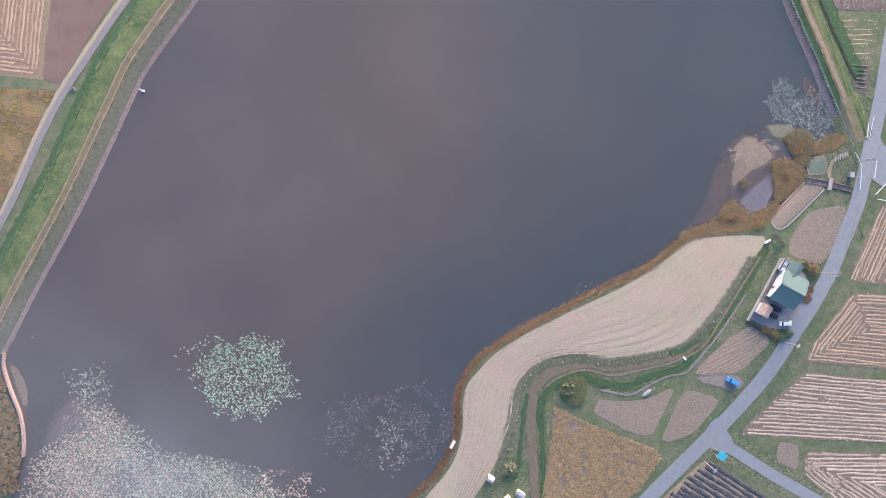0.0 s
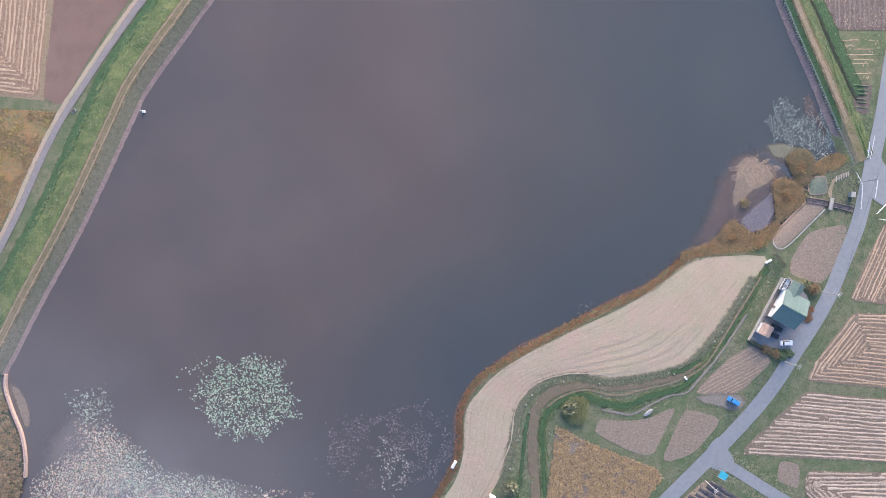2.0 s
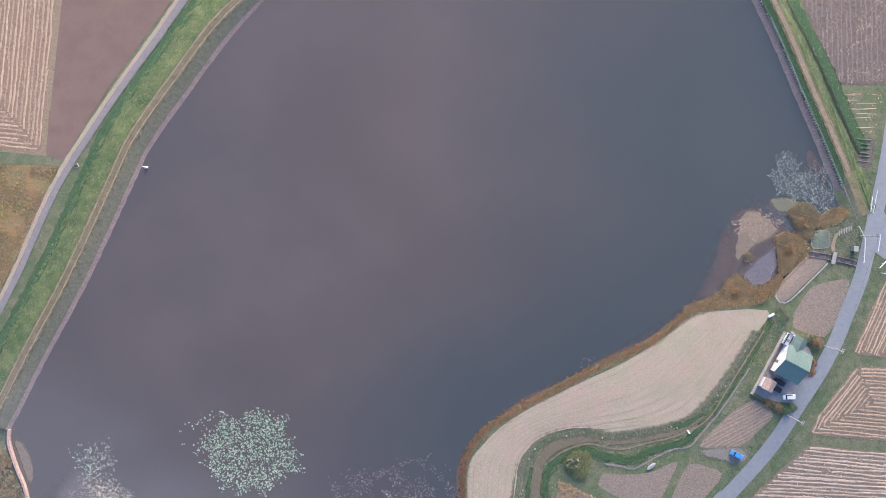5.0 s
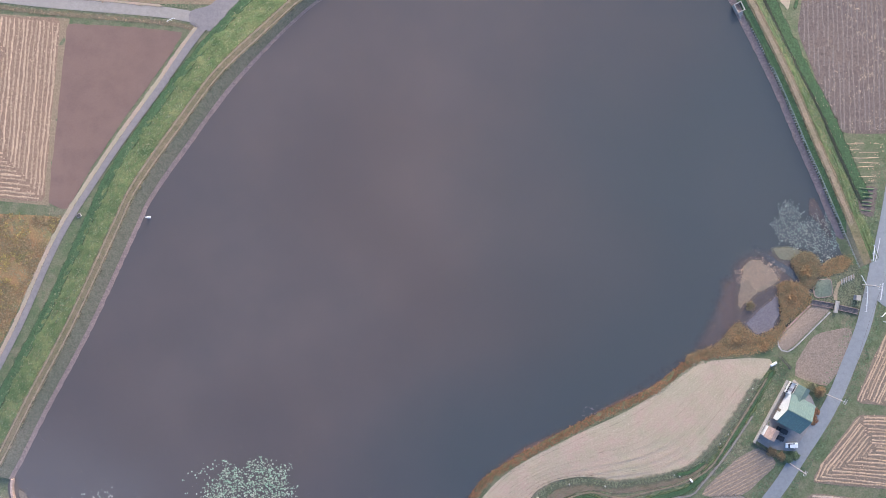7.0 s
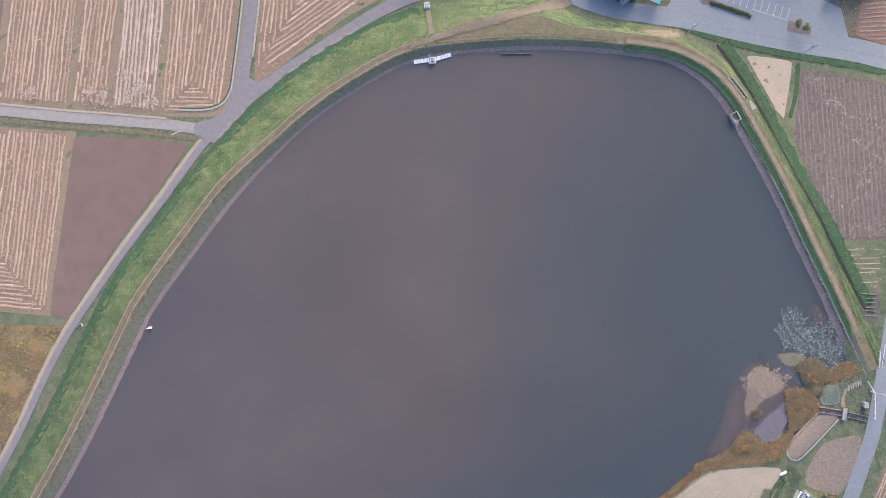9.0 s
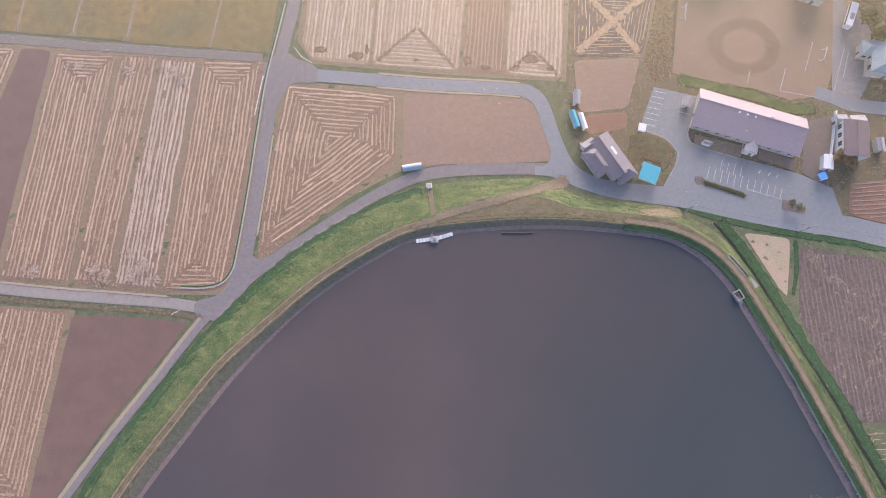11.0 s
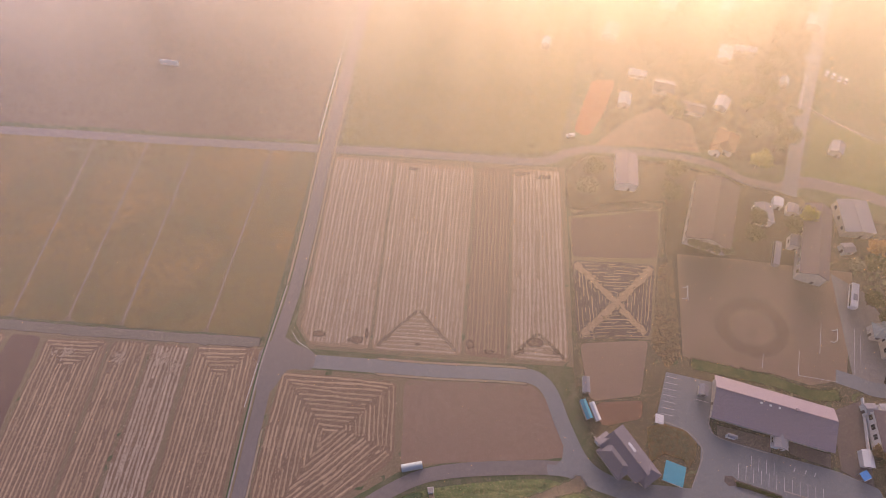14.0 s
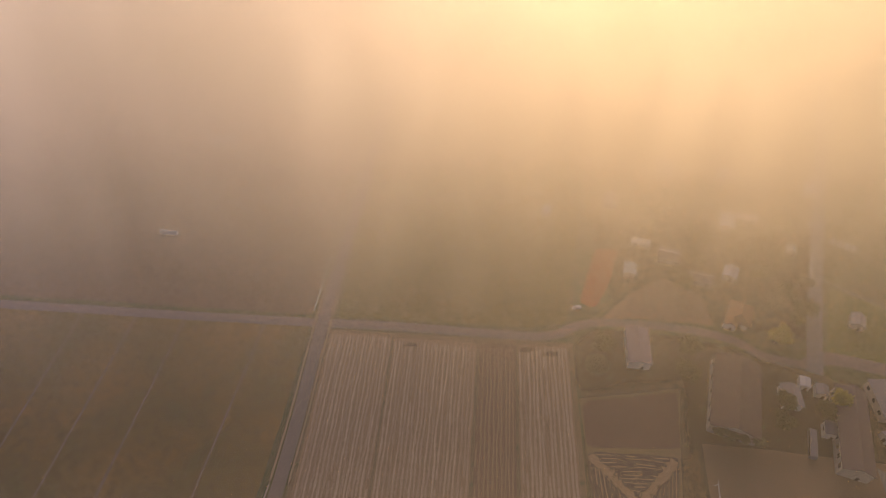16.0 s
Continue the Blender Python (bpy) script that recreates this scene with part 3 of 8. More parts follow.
def link(name, verts, faces, material, parent=None, label="", category="", group="", kind="", flat=True, rim=None):
    me = bpy.data.meshes.new(name)
    me.from_pydata([tuple(v) for v in verts], [], [tuple(f) for f in faces])
    me.materials.append(material)
    if not flat:
        me.polygons.foreach_set("use_smooth", [True] * len(me.polygons))
    if rim is not None:
        me.attributes.new("rim", "FLOAT", "POINT").data.foreach_set("value", np.asarray(rim, np.float32).ravel())
    me.update()
    ob = new(name, me)
    ob.parent = parent
    return tagged(ob, label, category, group, kind)


def part(name, bm, material, parent=None, label="", category="", group="", kind=""):
    me = bpy.data.meshes.new(name)
    bm.normal_update()
    bm.to_mesh(me)
    bm.free()
    me.materials.append(material)
    ob = new(name, me)
    ob.parent = parent
    return tagged(ob, label, category, group, kind)


def thing(name, x, y, z, turn=0.0, label="", category="", group=""):
    ob = new(name)
    ob.matrix_basis = pose(x, y, z, 0, 0, turn)
    return tagged(ob, label, category, group)


def box(bm, x, y, z, sx, sy, sz, turn=0.0, bevel=0.0, taper=1.0):
    """A box whose base centre is x, y, z; taper narrows its top."""
    r = bmesh.ops.create_cube(bm, size=1.0)
    vs = r["verts"]
    for v in vs:
        k = taper if v.co.z > 0 else 1.0
        v.co = Vector((v.co.x * sx * k, v.co.y * sy * k, (v.co.z + 0.5) * sz))
    m = pose(x, y, z, 0, 0, turn)
    bmesh.ops.transform(bm, matrix=m, verts=vs)
    if bevel:
        es = list({e for v in vs for e in v.link_edges})
        bmesh.ops.bevel(bm, geom=es, offset=bevel, segments=2, affect="EDGES", profile=0.6)
    return bm


def boxed(*a, **k):
    return box(bmesh.new(), *a, **k)


def tube(bm, a, b, r, r2=None, n=8):
    a, b = Vector(a), Vector(b)
    res = bmesh.ops.create_cone(bm, cap_ends=True, segments=n, radius1=r, radius2=r if r2 is None else r2, depth=(b - a).length)
    m = Matrix.Translation((a + b) / 2) @ (b - a).to_track_quat("Z", "Y").to_matrix().to_4x4()
    bmesh.ops.transform(bm, matrix=m, verts=res["verts"])
    return bm


def spline(pts, n=6, closed=False):
    """A smooth line through a few corners of the plan."""
    p = np.array(pts, float)
    N, o = len(p), []
    for i in range(N if closed else N - 1):
        a, b, c, d = [p[k % N] if closed else p[min(max(k, 0), N - 1)] for k in (i - 1, i, i + 1, i + 2)]
        for k in range(n):
            t = k / n
            o.append(0.5 * (2 * b + (c - a) * t + (2 * a - 5 * b + 4 * c - d) * t * t + (3 * b - a - 3 * c + d) * t ** 3))
    if not closed:
        o.append(p[-1])
    return np.array(o)


def even(line, step):
    """The same line with points at even steps."""
    seg = np.hypot(*np.diff(line, axis=0).T)
    s = np.concatenate(([0], np.cumsum(seg)))
    u = np.linspace(0, s[-1], max(2, int(s[-1] / step) + 1))
    return np.stack([np.interp(u, s, line[:, 0]), np.interp(u, s, line[:, 1])], 1)


def side(line):
    """Unit normals to the left of the line's way."""
    d = np.gradient(line, axis=0)
    d /= np.hypot(d[:, 0], d[:, 1])[:, None] + 1e-9
    return np.stack([-d[:, 1], d[:, 0]], 1)


def smooth(v, a, b):
    t = np.clip((v - a) / (b - a), 0, 1)
    return t * t * (3 - 2 * t)


def inside(poly, X, Y):
    ok = np.zeros(np.shape(X), bool)
    for (x0, y0), (x1, y1) in zip(poly, np.roll(poly, -1, 0)):
        ok ^= ((y0 > Y) != (y1 > Y)) & (X < (x1 - x0) * (Y - y0) / (y1 - y0 + 1e-12) + x0)
    return ok


def edge_distance(poly, X, Y):
    best = np.full(np.shape(X), 1e9)
    for (x0, y0), (x1, y1) in zip(poly, np.roll(poly, -1, 0)):
        ex, ey = x1 - x0, y1 - y0
        t = np.clip(((X - x0) * ex + (Y - y0) * ey) / (ex * ex + ey * ey + 1e-9), 0, 1)
        best = np.minimum(best, (X - x0 - t * ex) ** 2 + (Y - y0 - t * ey) ** 2)
    return np.sqrt(best)


# ---- the pond and the lie of the land ----
WATER = 2.0
SHORE_WEST = [(-147.8, -106.8), (-148.6, -94.8), (-145.9, -84.8), (-144.4, -74.8), (-144.3, -68.8), (-145.5, -60.8), (-148.5, -52.9), (-150.8, -45.0), (-150.7, -40.6), (-146.7, -33.1), (-137.6, -15.4), (-122.6, 12.0), (-106.3, 46.0)]
SHORE_NORTH = [(-100.2, 58.2), (-86.3, 77.6), (-70.4, 98.2), (-48.5, 120.4), (-26.0, 135.8), (-8.6, 143.5), (15.3, 146.2), (31.4, 146.7), (47.4, 146.1), (63.3, 144.4), (74.2, 142.7), (81.0, 140.0), (88.5, 134.9), (94.8, 127.6)]
SHORE_EAST = [(99.0, 120.7), (110.9, 98.0), (121.3, 75.0), (127.5, 61.8), (136.2, 42.0), (138.0, 36.6), (129.9, 29.7), (126.1, 22.4), (117.5, 12.0), (109.7, 7.1), (98.9, 4.7), (86.1, 2.3)]
SHORE_SOUTH = [(71.4, -8.8), (51.8, -18.3), (30.2, -29.7), (20.4, -35.7), (13.5, -40.6), (8.6, -47.6), (6.4, -54.6), (6.3, -63.5), (4.7, -71.5), (-1.2, -81.6), (-10.1, -91.0), (-25.0, -110.8), (-54.9, -127.0), (-94.7, -131.0), (-134.2, -122.9)]
LAKE = spline(SHORE_WEST + SHORE_NORTH + SHORE_EAST + SHORE_SOUTH, 4, True)


def dam_shape(X, Y):
    """Where the raised bank runs, and how far from the shore its crest begins and ends and its foot lies."""
    dam = np.maximum(smooth(Y, 40, 52), 1 - smooth(X, -90, -60))
    wide = smooth(X, -5, 12) * (1 - smooth(X, 30, 50)) * smooth(Y, 120, 140)
    c0 = 3.2 + 2.0 * (1 - smooth(Y, 95, 120)) * (X < 0) + 1.3 * smooth(X, 72, 100)
    return dam, c0, c0 + 3.2 - 0.4 * smooth(X, 90, 105) + 5.0 * wide + 1.0 * smooth(X, 40, 50) * (1 - smooth(X, 75, 90)), 19.3 - 6.8 * smooth(X, 30, 50) - 1.6 * smooth(X, 90, 105)


def height(X, Y, bare=False):
    """The lie of the land; bare: the ground under the bank's own layers."""
    X, Y = np.atleast_1d(np.asarray(X, float)), np.atleast_1d(np.asarray(Y, float))
    d = edge_distance(LAKE, X, Y) * np.where(inside(LAKE, X, Y), -1, 1)
    base = 3.0 * np.maximum(smooth(X, 70, 110) * (1 - smooth(Y, 75, 150)), smooth(X, -30, 20) * (1 - smooth(Y, 10, 60)))
    dam, c0, c1, toe = dam_shape(X, Y)
    prof = np.where(d < c0, 2 + 1.5 * np.clip(d, 0, None) / c0, np.where(d < c1, 3.5, 3.5 + (base - 3.5) * np.clip((d - c1) / (toe - c1), 0, 1)))
    shelf = np.maximum(base, 2.4)
    nat = np.where(d > 8, shelf + (base - shelf) * np.clip((d - 8) / 30, 0, 1), 2 + (shelf - 2) * smooth(d, -1, 2.2))
    z = np.where(d < 0, 2 - np.clip(-d * 0.2, 0, 1.6), dam * prof + (1 - dam) * nat)
    if bare:
        z = z - 0.9 * dam * smooth(d, -1.5, 1.5) * (1 - smooth(d, toe - 3, toe + 0.5))
    return z


def land(x, y):
    return float(height(x, y)[0])


def axis(lo, hi, step, far):
    """Grid lines: even over the place, then wider and wider out to the horizon."""
    out = [hi]
    while out[-1] < far:
        out.append(out[-1] + max(step, (out[-1] - hi) * 0.35 + step))
    back = [lo]
    while back[-1] > -far:
        back.append(back[-1] - max(step, (lo - back[-1]) * 0.35 + step))
    return np.array(back[:0:-1] + list(np.arange(lo, hi, step)) + out)


def grid_faces(nx, ny):
    i = np.arange(nx - 1)[None, :] + nx * np.arange(ny - 1)[:, None]
    return np.stack([i, i + 1, i + nx + 1, i + nx], -1).reshape(-1, 4)


gx, gy = axis(-215, 215, 1.8, 4200), axis(-135, 475, 1.8, 4200)
GX, GY = np.meshgrid(gx, gy)
GZ = height(GX.ravel(), GY.ravel(), True)
GZ = GZ + rng.normal(0, 0.02, GZ.shape)
link("ground", np.stack([GX.ravel(), GY.ravel(), GZ], 1), grid_faces(len(gx), len(gy)).tolist(), M["ground"], label="rough grass verges and waste ground round the pond", category="ground", kind="structure", flat=False)


def rounded(poly, r=2.2):
    """A plan outline with its corners rounded off."""
    p, out = np.array(poly, float), []
    for a, b, c in zip(np.roll(p, 1, 0), p, np.roll(p, -1, 0)):
        u, v = a - b, c - b
        lu, lv = np.hypot(*u), np.hypot(*v)
        k = min(r, 0.3 * lu, 0.3 * lv)
        s_, e_ = b + u / lu * k, b + v / lv * k
        out += [s_, 0.25 * s_ + 0.5 * b + 0.25 * e_, e_]
    return np.array(out)


def patch(name, poly, material, step=5.0, lift=0.06, z=None, label="", category="field", kind="structure", wobble=0.0, parent=None, fade=0.0):
    """A sheet that lies on the land within a plan outline."""
    from mathutils.geometry import delaunay_2d_cdt
    poly = np.array(poly, float)
    ring = []
    for a, b in zip(poly, np.roll(poly, -1, 0)):
        n = max(1, int(np.hypot(*(b - a)) / step))
        ring += [a + (b - a) * k / n for k in range(n)]
    ring = np.array(ring)
    if wobble:
        ring = ring + rng.normal(0, wobble, ring.shape)
    lo, hi = poly.min(0), poly.max(0)
    X, Y = np.meshgrid(np.arange(lo[0] + step / 2, hi[0], step), np.arange(lo[1] + step / 2, hi[1], step))
    X, Y = X.ravel(), Y.ravel()
    ok = inside(ring, X, Y) & (edge_distance(ring, X, Y) > step * 0.4)
    pts = np.concatenate([ring, np.stack([X[ok], Y[ok]], 1)])
    n = len(ring)
    vs, _, fs, *_ = delaunay_2d_cdt([Vector(p) for p in pts], [(k, (k + 1) % n) for k in range(n)], [], 1, 1e-4)
    vs = np.array([tuple(v) for v in vs])
    zz = np.full(len(vs), z) if z is not None else height(vs[:, 0], vs[:, 1]) + lift
    return link(name, np.column_stack([vs, zz]), [f if (vs[f[1]][0] - vs[f[0]][0]) * (vs[f[2]][1] - vs[f[0]][1]) - (vs[f[1]][1] - vs[f[0]][1]) * (vs[f[2]][0] - vs[f[0]][0]) > 0 else f[::-1] for f in fs], material, parent, label, category, kind=kind, flat=False, rim=np.clip(edge_distance(ring, vs[:, 0], vs[:, 1]) / fade, 0, 1) if fade else None)


def ribbon(name, line, width, material, lift=0.1, n=7, step=2.0, label="", category="road", kind="structure", ragged=0.0, cross=4, lid=0.0, parent=None, fade=0.0):
    """A road or strip of some width along a smooth line on the land."""
    line = even(spline(line, n), step)
    nrm = side(line)
    w = np.broadcast_to(width, len(line)) if np.ndim(width) == 0 else np.interp(np.linspace(0, 1, len(line)), np.linspace(0, 1, len(width)), width)
    cols = np.linspace(-0.5, 0.5, cross + 1)
    V = []
    for k, c in enumerate(cols):
        off = w * c + (rng.normal(0, ragged, len(line)) if k in (0, cross) else 0)
        V.append(line + nrm * off[:, None])
    V = np.stack(V, 1)
    z = height(V[..., 0].ravel(), V[..., 1].ravel()).reshape(V.shape[:2])
    z = np.maximum(z, z.mean(1, keepdims=True) - 0.05) + lift + lid * (1 - (2 * cols[None, :]) ** 2)
    nx = cross + 1
    faces = grid_faces(nx, len(line))[:, ::-1]
    rim = None
    if fade:
        ends = np.minimum(np.arange(len(line)), np.arange(len(line))[::-1]) * step / fade
        rim = np.clip(np.minimum((w[:, None] * (0.5 - np.abs(cols))[None, :]) / fade, ends[:, None]), 0, 1)
    return link(name, np.column_stack([V.reshape(-1, 2), z.ravel()]), faces.tolist(), material, parent, label, category, kind=kind, flat=False, rim=rim)


# the water
patch("water", LAKE + (LAKE - LAKE.mean(0)) * 0.012, M["water"], step=12, z=WATER, label="murky grey-violet water of the irrigation pond", category="water")

# the bank in its layers, out from the water: stained revetment, dull inner grass, earth track on the crest, green outer slope
DAM = LAKE[np.concatenate([np.arange(32, len(SHORE_WEST + SHORE_NORTH) * 4 + 17)])]
_end = (DAM[-1] - DAM[-4]) / np.hypot(*(DAM[-1] - DAM[-4]))
DAM = even(np.concatenate([DAM, DAM[-1] + _end * np.arange(1, 11)[:, None]]), 1.5)
DAM_OUT = side(DAM)
D_DAM, D_C0, D_C1, D_TOE = dam_shape(DAM[:, 0] + DAM_OUT[:, 0] * 4, DAM[:, 1] + DAM_OUT[:, 1] * 4)
SPAN = np.arange(len(DAM))


def bank_layer(name, lo, hi, material, cross, lift, rough, label, cut=0):
    V, Z = [], []
    for k in range(cross + 1):
        d = lo + (hi - lo) * k / cross
        p = DAM + DAM_OUT * np.broadcast_to(d, len(DAM))[:, None]
        V.append(p)
        dd = np.broadcast_to(d, len(DAM))
        base = 3.0 * smooth(p[:, 0], 70, 110) * (1 - smooth(p[:, 1], 75, 150))
        z = np.where(dd < D_C0, 2 + 1.5 * dd / D_C0, np.where(dd < D_C1, 3.5, 3.5 + (base - 3.5) * (dd - D_C1) / (D_TOE - D_C1)))
        z = np.where(z > 3.1, 3.1 + (z - 3.1) * np.clip((len(DAM) - 1 - SPAN) / 9, 0, 1), z)
        Z.append(z + lift + (rng.normal(0, rough, len(DAM)) if 0 < k < cross - 2 else 0))
    V, Z = np.stack(V, 1), np.stack(Z, 1)
    return link(name, np.column_stack([V.reshape(-1, 2), Z.ravel()]), grid_faces(cross + 1, len(DAM) - cut)[:, ::-1].tolist(), material, label=label, category="embankment", kind="structure", flat=False)


D_REV = D_C0 * (0.27 + 0.15 * smooth(DAM[:, 0], -30, 60))
bank_layer("embankment_revetment", -0.4, D_REV, M["revetment"], 4, 0.0, 0.03, "stained violet-grey concrete revetment at the water's edge", 7)
bank_layer("embankment_inner_slope", D_REV, D_C0, M["inner_grass"], 3, 0.03, 0.06, "dull green inner slope of the embankment")
bank_layer("embankment_crest", D_C0, D_C1, M["berm"], 5, 0.03, 0.04, "trodden grassy crest of the embankment")
bank_layer("embankment_outer_slope", D_C1, D_TOE + 0.1, M["slope_grass"], 12, 0.03, 0.12, "bright green grassy outer slope of the embankment")

def dam_line(k0, k1, off):
    return (DAM + DAM_OUT * np.broadcast_to(off, len(DAM))[:, None])[k0:k1]


K_N, K_E = int(np.argmin(np.hypot(DAM[:, 0] + 4, DAM[:, 1] - 144))), int(np.argmin(np.hypot(DAM[:, 0] - 60, DAM[:, 1] - 144)))
crest_ = ribbon("track", dam_line(0, K_N, D_C0 + 1.7), 4.6, M["berm_thin"], 0.08, n=1, ragged=0.25, fade=1.6, label="worn twin-rut earth track along the embankment crest", category="track")
for o_ in (-1.0, 1.0):
    ribbon("rut", dam_line(0, K_N, D_C0 + 1.7 + o_), 1.1, M["rut_thin"], 0.11, n=1, ragged=0.14, fade=0.45, parent=crest_, category="")
crest_ = ribbon("track", dam_line(K_E, len(DAM), D_C0 + 1.4), 3.6, M["berm_thin"], 0.08, n=1, ragged=0.25, fade=1.2, label="worn earth track along the east embankment", category="track")
ribbon("rut", dam_line(K_E, len(DAM), D_C0 + 1.3), 2.3, M["rut_thin"], 0.11, n=1, ragged=0.22, fade=0.8, parent=crest_, category="")
ribbon("inner_grass_strip", dam_line(K_E, len(DAM) - 8, D_C0 * 0.74), 3.0, M["lush_thin"], 0.09, n=1, ragged=0.3, fade=0.9, label="lush dark green grass above the revetment", category="grass")
ribbon("bank_path", dam_line(K_N, K_E, D_C0 + 1.2), 2.4, M["berm_thin"], 0.09, n=1, ragged=0.35, fade=1.3, label="worn brown strip along the inner crest", category="track")

# roads and lanes
ROAD_EAST = [(160.0, 100.0), (155.5, 75.0), (152.6, 53.9), (149.7, 38.4), (147.0, 24.8), (144.4, 13.1), (139.7, 0.3), (135.2, -11.1), (129.7, -21.4), (122.7, -32.6), (116.9, -42.1), (109.2, -52.1), (98.5, -64.0), (87.8, -75.0), (76.1, -87.0), (64.3, -100.1), (48.6, -116.2)]
ROAD_BRANCH = [(96.0, -68.0), (105.6, -74.0), (117.7, -81.6), (131.8, -89.6), (143.9, -97.0), (164.2, -110.1)]
ROAD_WEST = [(-159.5, -6.7), (-153.4, 4.5), (-147.3, 16.4), (-141.6, 29.2), (-136.0, 41.0), (-130.2, 51.3), (-122.8, 62.4), (-115.6, 73.0), (-107.4, 84.4), (-98.8, 95.9), (-91.0, 107.0), (-84.0, 116.2), (-76.4, 123.5), (-70.1, 130.2), (-60.6, 137.8), (-46.9, 146.6), (-35.0, 154.4), (-22.9, 161.7), (-10.7, 167.0), (1.7, 169.0), (18.2, 169.6), (32.6, 169.5), (42.8, 167.8)]
ROAD_FIELDS = [(-72.3, 127.2), (-72.3, 134.2), (-70.9, 144.4), (-68.8, 163.1), (-66.8, 184.7), (-64.6, 204.9), (-61.2, 223.4), (-58.9, 236.0), (-55.8, 262.9), (-52.5, 299.7), (-47.0, 348.3), (-42.1, 388.0), (-37.6, 431.0), (-29.6, 510.1), (-24.7, 600.1)]
LANE_WEST = [(-180.1, 129.5), (-156.2, 126.9), (-136.4, 124.8), (-116.7, 123.2), (-97.0, 121.5), (-81.2, 118.8)]
ROAD_NORTH = [(-63.7, 208.3), (-48.8, 206.6), (-27.6, 204.7), (-6.4, 202.7), (14.8, 201.5), (28.5, 200.3), (34.7, 195.3), (38.4, 183.0), (43.0, 170.9), (49.5, 165.0), (58.2, 161.9), (72.5, 159.8), (87.4, 157.8), (103.5, 154.3), (123.5, 150.2), (143.5, 146.9), (156.8, 143.7), (182.7, 138.3)]
LANE_FAR = [(-243.2, 318.8), (-192.3, 314.5), (-154.6, 311.4), (-117.4, 308.1), (-54.3, 303.3), (-20.9, 300.9), (14.5, 297.4), (35.5, 295.5), (46.2, 296.5), (52.7, 299.8), (62.6, 302.0), (74.5, 301.6), (97.7, 298.7), (117.1, 293.0), (128.1, 284.8), (145.9, 279.9)]
VILLAGE_ROAD = [(144.8, 276.9), (156.6, 303.8), (169.9, 332.0), (183.7, 361.0), (195.4, 385.7), (214.1, 423.5), (257.6, 515.0)]
VILLAGE_LANE = [(143.2, 280.8), (152.7, 283.7), (166.1, 280.4), (177.2, 276.9), (185.4, 273.1), (214.2, 264.0)]
SCHOOL_LANE = [(138.0, 199.2), (145.1, 196.5), (150.1, 194.2), (164.3, 192.3), (192.0, 189.9)]
ribbon("road", ROAD_EAST, 5.2, M["asphalt"], 0.10, label="pale worn asphalt road past the farm plots")
ribbon("road", ROAD_BRANCH, 4.0, M["asphalt"], 0.085, label="narrow asphalt side road between the plots")
ribbon("road", ROAD_WEST, [2.1, 2.1, 2.1, 2.6, 4.2, 4.4, 4.6], M["lane"], 0.13, label="narrow grey road at the foot of the embankment")
_rw = even(spline(ROAD_WEST[:12], 6), 2.0)
ribbon("road_shoulder", _rw + side(_rw) * 1.8, 2.2, M["mown_thin"], 0.12, n=1, ragged=0.2, fade=0.8, label="pale dusty shoulder of dry grass beside the lane", category="verge")
ribbon("road", ROAD_FIELDS, [4.6, 4.6, 5.2, 6.4, 6.6, 6.6], M["lane"], 0.115, label="straight grey farm road between the rice fields")
ribbon("road", LANE_WEST, 3.8, M["dust_lane"], 0.085, label="dusty farm lane between the fields")
ribbon("road", ROAD_NORTH, [5.0, 5.0, 5.2, 5.4, 6.5, 8.2, 8.4, 8.4], M["asphalt"], 0.13, label="pale asphalt road bending round the houses")
ribbon("road", LANE_FAR, 4.2, M["lane"], 0.07, label="misty farm lane across the far fields")
ribbon("road", VILLAGE_ROAD, 6.2, M["asphalt"], 0.10, label="village road running off into the mist")
ribbon("road", VILLAGE_LANE, 6.0, M["lane"], 0.085, label="pale lane behind the school buildings")
ribbon("road", SCHOOL_LANE, 5.2, M["asphalt"], 0.10, label="asphalt lane beside the school yard")
ribbon("track", [(44.0, 165.8), (38.8, 163.6), (27.6, 160.0), (17.5, 156.9), (7.4, 154.2), (-0.6, 151.8), (-6.6, 149.6), (-14.6, 146.6)], [6.5, 5.0, 5.0, 4.6, 3.0], M["trodden_thin"], 0.2, ragged=0.4, fade=2.0, label="bare earth ramp up to the embankment crest", category="track")
patch("crossing_apron", spline([(-88, 117.6), (-88, 121.9), (-81, 124.2), (-76.8, 129.5), (-74.6, 137), (-69.6, 138), (-66, 136.6), (-60, 140), (-58.4, 137), (-68.6, 128.8), (-74, 121.8), (-78.8, 115.4), (-83.2, 115.6)], 3, True), M["lane"], 3, 0.12, label="widened road junction of worn asphalt", category="road")
patch("crossing_apron", spline([(-68, 196), (-69, 210), (-62, 216), (-56, 213), (-49, 209.5), (-50, 203.5), (-58, 203.5), (-63, 196)], 3, True), M["lane"], 3, 0.135, label="splayed asphalt junction of the farm roads", category="road")
patch("crossing_apron", [(37.6, 176.0), (36.8, 172.2), (34.6, 170.4), (31.5, 170.6), (31.5, 167.2), (37.0, 166.8), (42.0, 164.8), (47.0, 162.2), (52.0, 160.6), (53.0, 164.0), (48.5, 166.8), (45.2, 170.4), (43.0, 174.6)], M["asphalt"], 3, 0.137, label="asphalt junction below the embankment", category="road")
patch("crossing_apron", spline([(149, 41), (146, 31), (152.5, 20), (170, 26), (170, 30), (156, 31)], 3, True), M["asphalt"], 3, 0.105, label="asphalt junction beside the pond outlet", category="road")
patch("crossing_apron", spline([(92, -69.5), (97, -61), (101, -66), (103, -70), (100, -73.5)], 3, True), M["asphalt"], 3, 0.105, label="asphalt junction among the plots", category="road")

